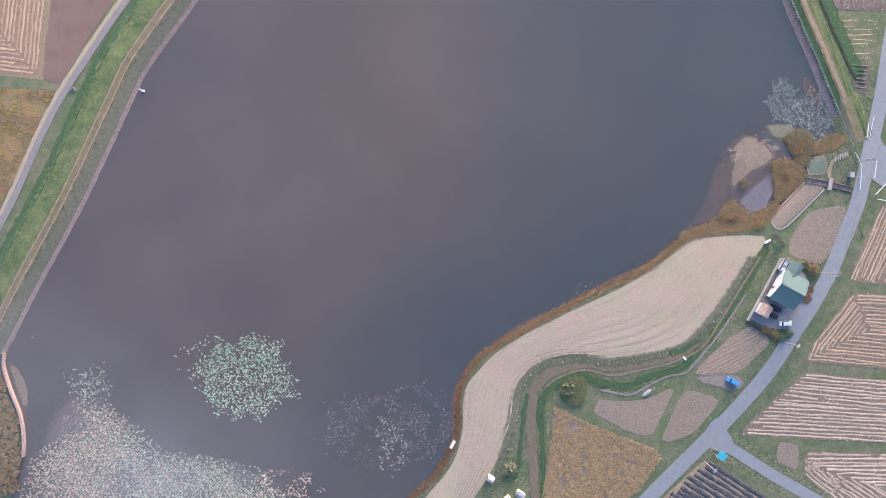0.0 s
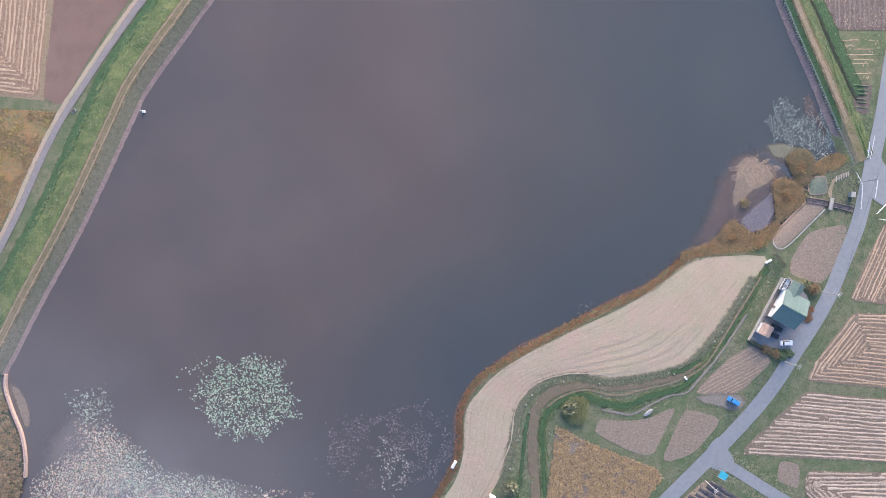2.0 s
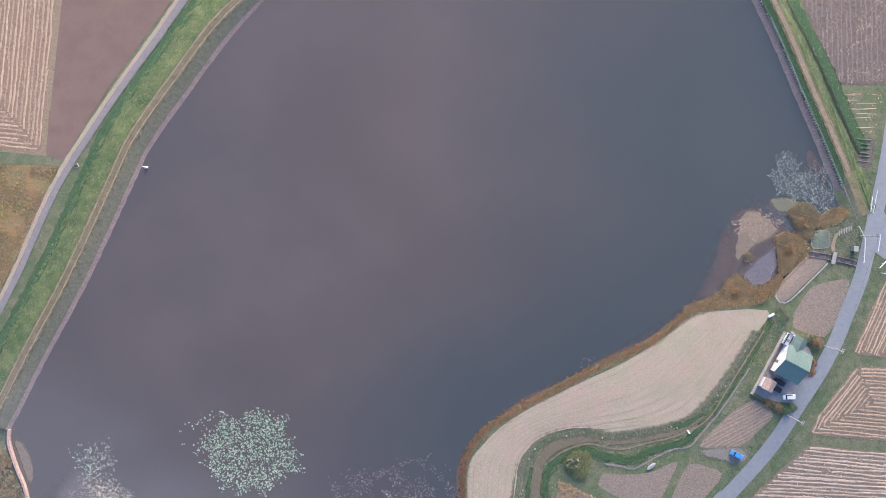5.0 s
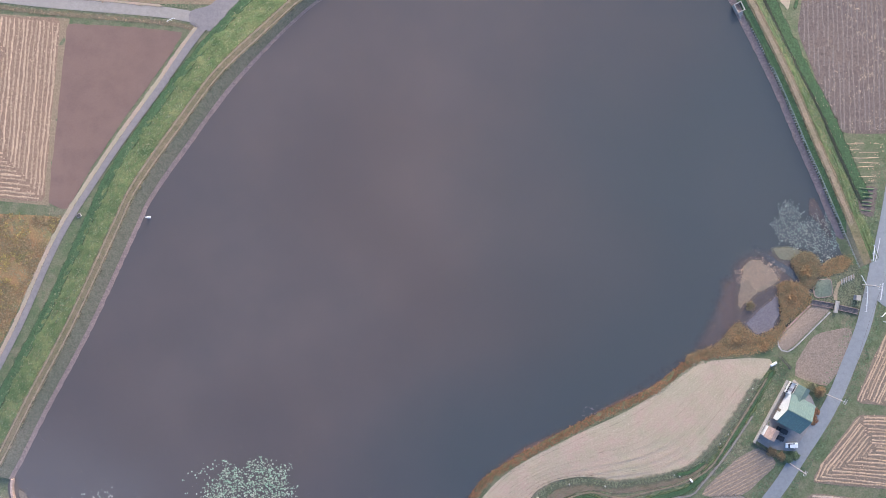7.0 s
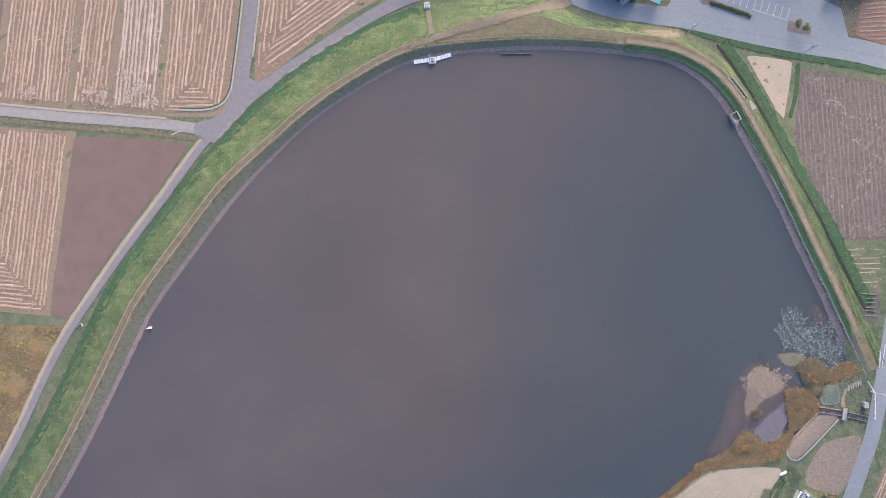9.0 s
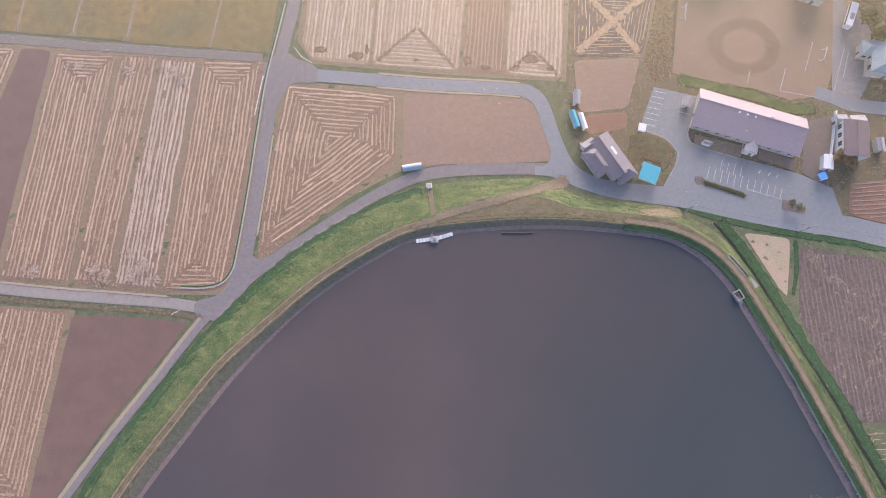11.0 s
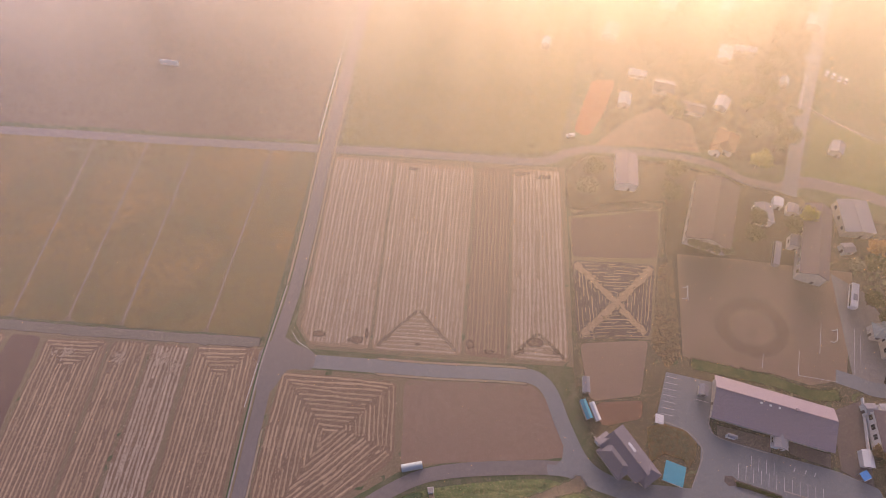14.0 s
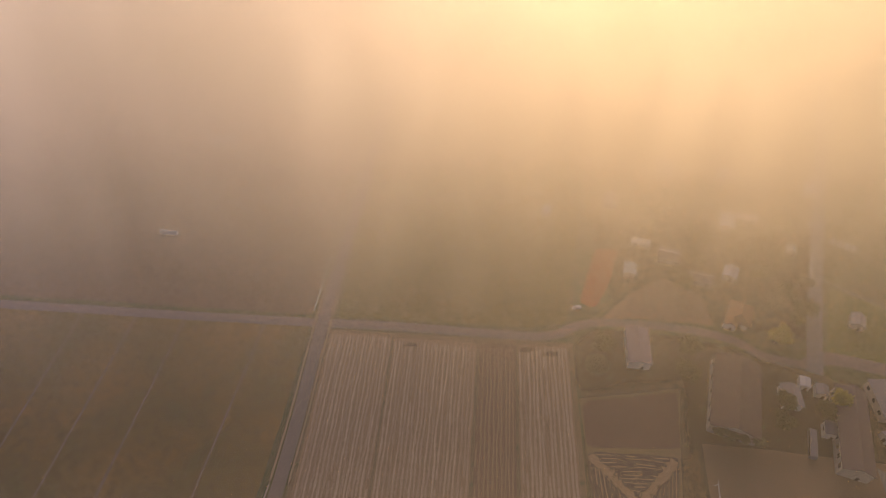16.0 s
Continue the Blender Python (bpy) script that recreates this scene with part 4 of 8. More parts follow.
patch("bare_patch", spline([(65, 154.5), (74, 156), (83, 155), (83, 149.5), (75, 148.6), (68, 150.2)], 3, True), M["trodden_thin"], 1.5, 0.14, fade=3.5, label="trodden brown patch at the bank's north-east corner", category="track")

# school grounds
CARPARK = [(77.4, 201.4), (93.5, 197.4), (88.5, 183.8), (89.3, 179.4), (105.5, 173.8), (128.0, 167.1), (139.3, 161.7), (141.9, 150.1), (131.6, 150.1), (103.7, 156.0), (77.3, 161.6), (82.7, 170.7), (84.0, 175.4), (80.0, 180.5), (70.5, 184.5)]
patch("car_park", CARPARK, M["asphalt"], 4, 0.15, label="empty grey asphalt car park with white stall lines", category="car park")
YARD = [(91.4, 249.3), (116.1, 246.5), (158.7, 240.3), (141.5, 197.8), (128, 196), (114.6, 200.6), (95.2, 203.1), (84.7, 207.3)]
patch("school_yard", YARD, M["yard"], 6, 0.07, label="bare reddish-brown earth of the school yard", category="yard")
_a = np.linspace(0, 2 * math.pi, 49)
_r = (0.62, 0.85, 1.0, 1.15, 1.38)
_v = np.array([(113 + 11 * r_ * math.cos(a_), 218 + 9.5 * r_ * math.sin(a_)) for a_ in _a for r_ in _r])
link("raked_ring", np.column_stack([_v, height(_v[:, 0], _v[:, 1]) + 0.1]), grid_faces(5, len(_a))[:, ::-1].tolist(), M["yard_dark_thin"], label="darker raked ring on the school yard", category="yard marking", kind="structure", rim=np.tile([0.0, 0.7, 1.0, 0.7, 0.0], len(_a)))
patch("dark_lot", [(132.2, 186.8), (144.3, 190.6), (139.4, 168.1), (138.0, 161.7), (129.0, 167.5)], M["dark_lot"], 5, 0.12, label="dark gravel lot beside the white house", category="yard")
patch("village_yard", [(112, 300), (84, 303.5), (66, 304.5), (82, 318), (98, 326), (112, 316)], M["yard"], 5, 0.09, label="pale gravel yard in the misty village", category="yard")
patch("village_yard", [(150, 240), (160, 232), (166, 214), (154, 196), (144, 198)], M["gravel"], 5, 0.075, label="grey gravel strip beside the school yard", category="yard")
patch("house_yard", [(113, -29.5), (108.2, -26.5), (118.5, -6.8), (121, -5), (127, -11), (131, -20), (124.5, -30.5)], M["gravel"], 3, 0.08, label="grey gravel forecourt of the green-roofed house", category="yard")


# ---- fields ----
def blades(name, centres, size, rise, k, material, spread=0.5, label="", category="", parent=None, kind="stuff", lean=0.12):
    """Many small leaf blades: k leaves about each centre (x, y, z), lying at all angles."""
    c = np.repeat(np.asarray(centres, float), k, 0)
    n = len(c)
    c = c + np.column_stack([rng.normal(0, spread * size, (n, 2)), rng.random(n) * rise])
    a = rng.random(n) * 2 * np.pi
    s = size * (0.5 + rng.random(n))
    u = np.column_stack([np.cos(a), np.sin(a), rng.normal(0, lean, n)]) * (s * 0.5)[:, None]
    v = np.column_stack([-np.sin(a), np.cos(a), rng.normal(0, lean, n)]) * (s * (0.2 + 0.2 * rng.random(n)))[:, None]
    V = np.stack([c - u, c + v, c + u, c - v], 1).reshape(-1, 3)
    F = np.arange(4 * n).reshape(-1, 4)
    return link(name, V, F.tolist(), material, parent, label, category, kind=kind)


def scatter(poly, count, margin=0.0):
    poly = np.array(poly, float)
    lo, hi = poly.min(0), poly.max(0)
    out = np.zeros((0, 2))
    while len(out) < count:
        p = lo + (hi - lo) * rng.random((count * 2, 2))
        ok = inside(poly, p[:, 0], p[:, 1])
        if margin:
            ok &= edge_distance(poly, p[:, 0], p[:, 1]) > margin * rng.random(len(p))
        out = np.concatenate([out, p[ok]])
    return out[:count]


def clumped(p, scale, keep):
    """Thins a scatter into clumps and gaps."""
    val = np.array([noise.noise(Vector((x / scale, y / scale, 3.7))) for x, y in p])
    return p[val + rng.normal(0, 0.12, len(p)) > np.quantile(val, 1 - keep)]


def litter(poly, per, key, parent, lift):
    """Loose straw strewn over a field, denser in drifts."""
    q = np.array(poly, float)
    area = abs(np.sum(q[:, 0] * np.roll(q[:, 1], -1) - q[:, 1] * np.roll(q[:, 0], -1))) / 2
    p = clumped(scatter(q, int(area * per)), 6, 0.55)
    blades("straw_litter", np.column_stack([p, height(p[:, 0], p[:, 1]) + lift + 0.03]), 0.5, 0.05, 1, M[key], parent=parent, lean=0.08)


def swaths(poly, spacing, width, rise, rings=True, along=0, inset=0.9, gap=0.004, edges=None):
    """Rows of cut straw: rings=True follows every edge inward, as a harvester circles; else all rows follow one edge."""
    poly = np.array(poly, float)
    if np.sum(poly[:, 0] * np.roll(poly[:, 1], -1) - poly[:, 1] * np.roll(poly[:, 0], -1)) < 0:
        poly = poly[::-1]
        along = len(poly) - 2 - along
        edges = [(len(poly) - 2 - k) % len(poly) for k in edges] if edges else None
    n = len(poly)
    A, B = poly, np.roll(poly, -1, 0)
    T = (B - A) / np.hypot(*(B - A).T)[:, None]
    NI = np.stack([-T[:, 1], T[:, 0]], 1)
    V, F, base = [], [], 0
    use = edges or range(n)
    for i in (use if rings else [along % n]):
        proj = (poly - A[i]) @ T[i]
        depth = ((poly - A[i]) @ NI[i]).max()
        u = np.arange(proj.min(), proj.max(), 1.7)
        d = inset
        while d < depth:
            wob = np.convolve(rng.normal(0, 0.45, len(u) + 6), np.ones(7) / 7, "valid")
            P = A[i] + T[i] * u[:, None] + NI[i] * (d + wob)[:, None]
            dist = np.stack([(P - A[j]) @ NI[j] for j in range(n)], 1)
            ok = inside(poly, P[:, 0], P[:, 1]) & (dist.min(1) > inset * 0.8 - 0.4)
            if rings:
                dj = dist[:, list(use)].copy()
                dj[:, list(use).index(i)] = 1e9
                ok &= dist[:, i] <= dj.min(1) + 0.3
            ok &= rng.random(len(u)) > gap
            w = 0.85 * width * (0.65 + 0.7 * rng.random(len(u)))
            h = rise * (0.6 + 0.8 * rng.random(len(u)))
            run = []
            for k in range(len(u) + 1):
                if k < len(u) and ok[k]:
                    run.append(k)
                    continue
                if len(run) > 1:
                    for m_, q in enumerate(run):
                        for c, zz in ((-0.5, 0.0), (0.0, h[q]), (0.5, 0.0)):
                            V.append((*(P[q] + NI[i] * w[q] * c), zz))
                        if m_:
                            s = base + 3 * m_
                            F += [(s - 3, s, s + 1, s - 2), (s - 2, s + 1, s + 2, s - 1)]
                    base += 3 * len(run)
                run = []
            d += spacing * (0.94 + 0.12 * rng.random())
    return np.array(V), F


def field(poly, soil, label, rows=None, name="field", lift=0.06):
    f = patch(name, rounded(poly, 4.0 if soil == "plot" else 2.2), M[soil], 5, lift, wobble=0.12, label=label, category="field", kind="structure")
    if rows:
        mat_, spacing, width, rise, kw = rows
        V, F = swaths(poly, spacing, width, rise, **kw)
        if len(F):
            V[:, 2] += height(V[:, 0], V[:, 1]) + lift + 0.01
            link("straw_rows", V, F, M[mat_], f, "", kind="stuff", flat=False)
        if mat_.startswith("straw"):
            litter(poly, 0.9, mat_, f, lift)
        elif mat_ == "soil":
            litter(poly, 0.1, "straw", f, lift)
    return f


RING, EDGE = dict(rings=True), dict(rings=False)
for q_ in ([(-216, 133.5), (-160, 129), (-101, 124.4), (-80, 124.2), (-74.4, 131), (-71, 165), (-66.8, 213.5), (-190, 222)], [(-186, 122.8), (-129.6, 119.3), (-137.6, 55), (-186, 59.5)], [(-64.4, 205), (-17, 200.6), (30, 198.6), (36, 191), (40.5, 172.6), (0, 171.8), (-18, 168.6), (-36, 159), (-67.6, 135)], [(-57, 221), (-51, 211.4), (5, 206.2), (44.5, 203.6), (51.5, 292), (-50, 300.4)],
           [(48, 215), (75, 213.4), (82.6, 245.4), (89.5, 270.8), (50, 267.5)]):
    patch("field_baulks", q_, M["baulk"], 5, 0.03, label="trodden olive-tan baulks between the fields", category="field")
field([(-130.4, 117.9), (-90.4, 115.2), (-94.6, 108.0), (-101.6, 98.4), (-109.6, 87.6), (-117.2, 76.8), (-124.2, 66.4), (-131.6, 53.4), (-138.2, 55.6)], "ploughed", "bare brown ploughed field beside the embankment road")
field([(-185.0, 121.8), (-132.6, 119.3), (-139.8, 56.3), (-185.0, 60.3)], "soil", "harvested rice field with long rows of straw", ("straw", 1.5, 0.75, 0.07, dict(edges=[1, 2])))
W_WEEDS = [(-185.0, 53.4), (-133.6, 51.3), (-139.6, 39.2), (-145.0, 27.8), (-151.4, 15.0), (-159.4, 0.2), (-185.0, 0.1)]
field(W_WEEDS, "weedy", "fallow field overgrown with orange autumn weeds")
field([(-92.6, 212.8), (-69.0, 211.8), (-72.8, 180.4), (-76.5, 132.3), (-80.7, 125.9), (-100.7, 125.9)], "soil", "harvested rice field ringed with straw rows", ("straw", 1.5, 0.75, 0.07, RING))
field([(-108.0, 214.3), (-94.5, 212.8), (-102.5, 126.1), (-118.1, 127.0)], "soil", "narrow rice field with pale straw swaths", ("straw_pale", 1.45, 0.9, 0.07, dict(rings=False, along=1)))
field([(-123.1, 215.1), (-109.4, 214.3), (-119.7, 127.2), (-131.4, 128.7)], "soil", "narrow rice field with patchy straw swaths", ("straw", 1.45, 0.8, 0.07, dict(rings=False, along=1, gap=0.03)))
field([(-147.6, 216.3), (-124.6, 215.3), (-133.0, 129.1), (-157.1, 130.3)], "soil", "harvested rice field with close straw rows", ("straw", 1.4, 0.75, 0.07, dict(rings=True, edges=[0, 1, 3])))
field([(-160.8, 218.3), (-149.6, 217.3), (-159.5, 130.9), (-182.3, 131.5)], "ploughed", "bare grey-brown tilled field")
field([(-190.3, 219.8), (-162.5, 218.5), (-184.3, 131.7), (-215.1, 133.3)], "soil", "harvested rice field at the edge of the plain", ("straw", 1.5, 0.75, 0.07, RING))
field([(-59.7, 203.0), (-19.1, 198.9), (-19.3, 172.6), (-35.1, 161.6), (-50.0, 149.4), (-66.9, 136.6), (-67.6, 140.3), (-63.5, 180.3)], "soil", "wedge-shaped rice field ringed with straw rows", ("straw", 1.6, 0.75, 0.07, RING))
field([(-16.3, 199.4), (29.0, 197.1), (33.9, 191.2), (39.0, 173.1), (33.7, 172.3), (-16.8, 171.1)], "tilled_tan", "smooth brown tilled field inside the road bend")
patch("field", [(-201.5, 313.6), (-57.2, 301.0), (-67.8, 216.2), (-208.5, 229.2)], M["baulk"], 6, 0.045, label="golden stubble plain under the mist", category="field")
for gold in ([(-89.4, 217.9), (-67.6, 215.8), (-56.9, 301.1), (-76.0, 303.0)], [(-121.2, 220.5), (-90.4, 218.2), (-77.0, 303.0), (-110.2, 306.2)], [(-141.8, 223.1), (-122.4, 221.0), (-111.2, 306.3), (-131.2, 307.9)],
             [(-163.2, 225.0), (-143.0, 222.9), (-132.3, 308.2), (-154.8, 309.9)], [(-208.7, 228.9), (-164.3, 225.2), (-155.9, 310.3), (-201.5, 313.8)]):
    field(gold, "gold", "golden field of regrown rice stubble")
field([(-55.1, 219.5), (-50.8, 212.9), (-29.6, 210.8), (-22.4, 295.8), (-48.2, 299.1)], "soil_pale", "pale harvested rice field with parallel straw rows", ("straw_pale", 1.5, 0.85, 0.07, dict(rings=False, along=2)))
field([(-28.6, 210.8), (4.0, 208.2), (12.3, 292.4), (-21.6, 295.8)], "soil_pale", "pale harvested rice field with a triangle of turned rows", ("straw_pale", 1.5, 0.8, 0.07, dict(edges=[0, 1, 3])))
field([(5.4, 208.2), (20.4, 206.7), (28.0, 291.7), (13.5, 292.4)], "soil", "darker harvested strip with faint straw rows", ("soil_pale", 1.5, 0.6, 0.05, dict(rings=False, along=1)))
field([(21.8, 206.7), (42.8, 205.1), (49.1, 290.3), (29.2, 291.7)], "soil_pale", "pale harvested rice field with wide straw rows", ("straw_pale", 1.6, 0.95, 0.07, dict(edges=[0, 1, 3])))


ribbon("field_track", [(-68.5, 214.0), (-90, 215.4), (-122, 218.0), (-143, 219.8), (-163, 221.8), (-205, 224.6)], 5.0, M["dust_thin"], 0.075, ragged=0.3, fade=1.2, label="dusty grey farm track between stubble fields", category="track")
for a_, b_ in (((-27.0, 211.8), (-11.4, 226.4)), ((-11.4, 226.4), (2.8, 209.6)), ((23.0, 207.6), (32.5, 216.5)), ((32.5, 216.5), (41.6, 206.2))):
    m_ = ((a_[0] + b_[0]) / 2 + 0.4 * rng.normal(), (a_[1] + b_[1]) / 2 + 0.4 * rng.normal())
    ribbon("turned_row", [a_, m_, b_], 1.8, M["turn_thin"], 0.15, ragged=0.5, step=1.2, fade=0.8, label="scuffed dark line where the rows turn", category="field", kind="stuff")


def scuff(x, y, rx, ry, key, label):
    """An uneven patch where the harvester turned."""
    p = [(x + rx * math.cos(t) * (0.7 + 0.6 * rng.random()), y + ry * math.sin(t) * (0.7 + 0.6 * rng.random())) for t in np.linspace(0, 2 * math.pi, 11)[:-1]]
    patch("scuffed_patch", spline(p, 2, True), M[key + "_thin"], 0.8, 0.15, label=label, category="field", kind="stuff", wobble=0.15, fade=1.3)


for x, y, rx, ry in ((-48, 217, 2.4, 1.8), (-34, 214.5, 3.4, 1.8), (-30.5, 217, 1.0, 3.5), (-12, 212.5, 2.0, 1.0), (7.5, 212, 1.8, 2.2), (14, 209.5, 2.4, 1.2), (26, 209.5, 2.0, 1.5), (31.5, 212.5, 3.4, 2.2), (39, 209, 2.0, 1.6), (32, 289, 4.5, 1.6), (42, 287, 3.5, 1.8), (-14, 292, 4, 1.2)):
    scuff(x, y, rx, ry, "soil", "scuffed dark earth at the end of the rows")
for x, y, rx, ry in ((-121, 131, 2.2, 2.6), (-111, 131, 2.4, 2.4), (-108, 134.5, 1.6, 2.2), (-103.5, 129.5, 1.8, 2.2), (-113, 139, 1.2, 2.0), (-125, 133, 1.6, 2.4), (-119, 209, 2.4, 2.0), (-104, 208, 2.6, 2.2), (-99, 205, 1.6, 2.6), (-146, 133, 2.6, 2.0), (-139, 211, 3.2, 1.6), (132, -78, 2.6, 2.4), (140, -84, 3.4, 2.2)):
    for key_, n_, k_ in (("straw_pale", 170, 1.0), ("soil", 90, 1.25)):
        q_ = clumped(np.array((x, y)) + rng.normal(0, 0.55 * k_, (n_, 2)) * (rx, ry), 1.4, 0.55)
        blades("trampled_straw", np.column_stack([q_, height(q_[:, 0], q_[:, 1]) + 0.17]), 0.62, 0.06, 2, M[key_], label="trampled straw and bared earth where the rows turn", category="straw", lean=0.06)
field([(49.3, 247.0), (81.4, 244.5), (74.0, 214.2), (47.4, 214.0)], "soil_dark", "dark field crossed by an X of pale straw", ("straw", 1.35, 0.4, 0.06, dict(rings=True, gap=0.16)))
for a, b, up in (((49.8, 246.0), (73.0, 215.2), 0.2), ((80.5, 243.5), (48.5, 215.2), 0.24)):
    ribbon("straw_band", [a, ((a[0] + b[0]) / 2 + 0.6, (a[1] + b[1]) / 2), b], 4.0, M["straw_thin"], up, ragged=1.1, step=0.9, fade=1.3, label="diagonal band of trampled pale straw", category="straw", kind="stuff")
field([(51.0, 266.3), (88.1, 269.7), (83.4, 247.3), (49.5, 248.3)], "ploughed", "dark brown tilled field near the village")
field([(47.6, 212.3), (73.4, 213.4), (66.8, 192.8), (48.6, 191.6)], "tilled_tan", "brown vegetable field behind the old house")
field([(50.3, 190.7), (67.2, 191.5), (65.9, 184.8), (51.1, 182.7)], "red_earth", "small kitchen garden plot of reddish earth", name="garden_plot")
field([(-345.5, 332.7), (-57.3, 307.4), (-45.6, 431.1), (-161.6, 494.0), (-345.5, 495.6)], "far_brown", "wide brown field dim in the mist")
field([(-46.3, 306.1), (33.7, 300.0), (50.7, 302.1), (64.9, 358.3), (64.4, 482.4), (-31.1, 464.6)], "far_green", "olive field glowing in the mist")
field([(57.7, 312.4), (70.4, 343.5), (81.6, 343.4), (72.9, 323.1), (64.0, 309.3)], "red_plants", "strip of red autumn plants", lift=0.1)
field([(169.6, 318.9), (214.9, 294.6), (205.3, 266.8), (153.1, 285.3), (158.8, 296.5)], "green_field", "yellow-green field beside the village road", lift=0.05)
field([(105.0, 145.3), (122.0, 143.1), (117.7, 122.0), (115.1, 125.6)], "mown", "triangular dry tan field under the embankment")
field([(124.6, 140.4), (169.3, 132.3), (169.8, 79.6), (135.8, 79.9), (131.0, 88.1), (120.7, 114.7)], "soil_dark", "dark stubble field strewn with straw", ("dark_lot", 1.7, 0.7, 0.05, dict(rings=False, along=1, gap=0.05)))
field([(135.7, 77.3), (150.1, 77.4), (149.3, 62.8), (140.3, 63.5)], "ground", "grassy fallow plot", ("straw", 1.6, 0.35, 0.05, dict(rings=False, along=0, gap=0.3)))
field([(141.1, 62.4), (148.7, 61.6), (147.2, 51.0), (142.3, 52.3)], "soil_dark", "small vegetable garden with green beds", ("leaf_green", 1.5, 0.7, 0.25, dict(rings=False, along=0)), name="garden_plot")
field([(160.9, 19.0), (153.6, 13.5), (149.5, 5.2), (142.0, -13.2), (175.7, -16.4)], "soil_east", "harvested field with fine slanting rows", ("straw", 1.25, 0.6, 0.06, dict(rings=False, along=2)))
field([(143.7, -17.2), (175.8, -18.6), (176.5, -45.5), (127.6, -41.3), (130.6, -34.6)], "soil_east", "harvested field with rows turning along the road", ("straw", 1.3, 0.68, 0.07, dict(edges=[0, 2, 3, 4])))
field([(127.5, -45.1), (176.6, -49.3), (177.1, -71.0), (106.3, -67.2), (107.0, -64.4)], "soil_east", "harvested field with long pale straw rows", ("straw_pale", 1.3, 0.7, 0.07, dict(edges=[0, 2])))
field([(128.8, -73.0), (177.2, -73.6), (178.1, -108.1), (151.9, -98.0), (133.7, -86.4), (127.6, -81.0)], "soil_east", "harvested field with bleached curving straw rows", ("straw_pale", 1.35, 0.8, 0.07, dict(edges=[0, 3, 4])))
field([(119.0, -69.2), (126.2, -70.4), (126.0, -80.0), (118.0, -76.4)], "plot", "small brown plot between grass strips")
F_BLACK = [(74.2, -94.1), (86.9, -81.6), (93.7, -75.6), (107.8, -84.4), (119.9, -92.0), (128.0, -100.0), (74.3, -106.1)]
field(F_BLACK, "soil_pale", "vegetable plot under strips of black film", ("film", 2.0, 1.75, 0.28, dict(rings=False, along=2, inset=0.9, gap=0.0)))
F_YELLOW = [(40.6, -57.2), (50.8, -62.6), (63.2, -67.7), (75.0, -72.0), (78.0, -75.2), (70.5, -86.5), (60.3, -94.1), (35.8, -94.1), (39.1, -71.9)]
field(F_YELLOW, "plot", "plot of standing dry yellow stalks")
field([(53.8, -59.0), (55.9, -54.7), (64.1, -55.6), (72.3, -54.9), (83.1, -49.7), (78.1, -60.4), (74.1, -68.2), (67.4, -66.6), (59.1, -62.5)], "plot", "curved tilled plot of greyish-brown earth")
field([(85.6, -50.7), (99.3, -54.7), (88.1, -67.6), (77.0, -70.3)], "plot", "tilled plot with fine furrows", ("plot", 1.0, 0.5, 0.03, dict(rings=False, along=0)))
field([(101.3, -32.7), (108.8, -28.7), (116.4, -34.2), (103.2, -46.5), (87.7, -46.2)], "plot", "weedy furrowed plot below the house", ("soil_pale", 1.2, 0.4, 0.04, dict(rings=False, along=0, gap=0.05)))
field([(127.3, 10.6), (141.8, 13.8), (137.4, -0.7), (132.4, -7.8), (120.5, -3.9), (122.4, 2.8)], "plot", "fallow plot with faded pinkish weeds")
field([(145.8, 163.8), (160.1, 164.8), (175.9, 163), (175, 143.5), (143.8, 152.0)], "red_earth", "tilled plot of reddish earth with furrows", ("plot", 1.6, 0.7, 0.12, dict(rings=False, along=0)))
BAR = [(9.0, -52.5), (14.5, -44.5), (24.3, -35.6), (43.9, -25.0), (63.5, -15.7), (77.2, -6.8), (85.4, 0.3), (90.8, 1.5), (112.2, 2.2), (109.3, -5.1), (100.7, -18.9), (89.5, -32.7), (79.3, -37.7), (59.7, -41.3), (47.8, -39.3), (36.4, -41.9), (29.2, -50.7), (26.7, -64.2), (20.5, -76.5), (14.3, -87.2), (4.8, -98.5), (-11.1, -100.5), (-5.1, -90.9), (4.7, -78.5), (8.3, -66.5)]
bar = patch("meadow", spline(BAR, 3, True), M["mown"], 2, 0.09, label="mown dry meadow curving along the shore", category="meadow")
lo_ = spline([(4.7, -90.5), (8.0, -66.5), (8.9, -52.5), (13.6, -44.2), (23.6, -35.0), (43.4, -24.4), (63.0, -15.0), (84, -1.0)], 5)
hi_ = spline([(12, -90.0), (26.0, -66.0), (29.0, -50.7), (36.4, -42.2), (47.8, -39.5), (62.0, -40.8), (84.3, -35.0), (107, -7)], 5)
for k in range(2, 34, 2):
    u = (k + 0.5 * rng.normal()) / 34
    ribbon("swath", lo_ * (1 - u) + hi_ * u, 0.22 + 0.16 * rng.random(), M["mown_swath"] if k % 4 else M["mown_line_thin"], 0.1 + 0.004 * k, n=1, step=1.1, ragged=0.1, cross=2, lid=0.0, kind="stuff", parent=bar, category="", label="", fade=0.3 if k % 4 == 0 else 0.0)
ribbon("meadow_edge", [(20, -86), (24.8, -66), (28.0, -51.5), (35.6, -43.2), (47.8, -40.4), (60, -41.8), (79.3, -38.5), (88.8, -33.5), (100, -19.5), (109.5, -4)], 5.0, M["pale_green_thin"], 0.118, ragged=0.3, fade=2.2, label="greenish rim of the mown meadow", category="meadow", kind="stuff")
BROWN_BAND = [(34.0, -92), (33.4, -80.3), (32.5, -67.8), (32.5, -58.5), (34.0, -50.6), (39.8, -45.2), (50.6, -42.4), (60.9, -43.6), (72.1, -41.8), (82.4, -39.6), (92, -34.0)]
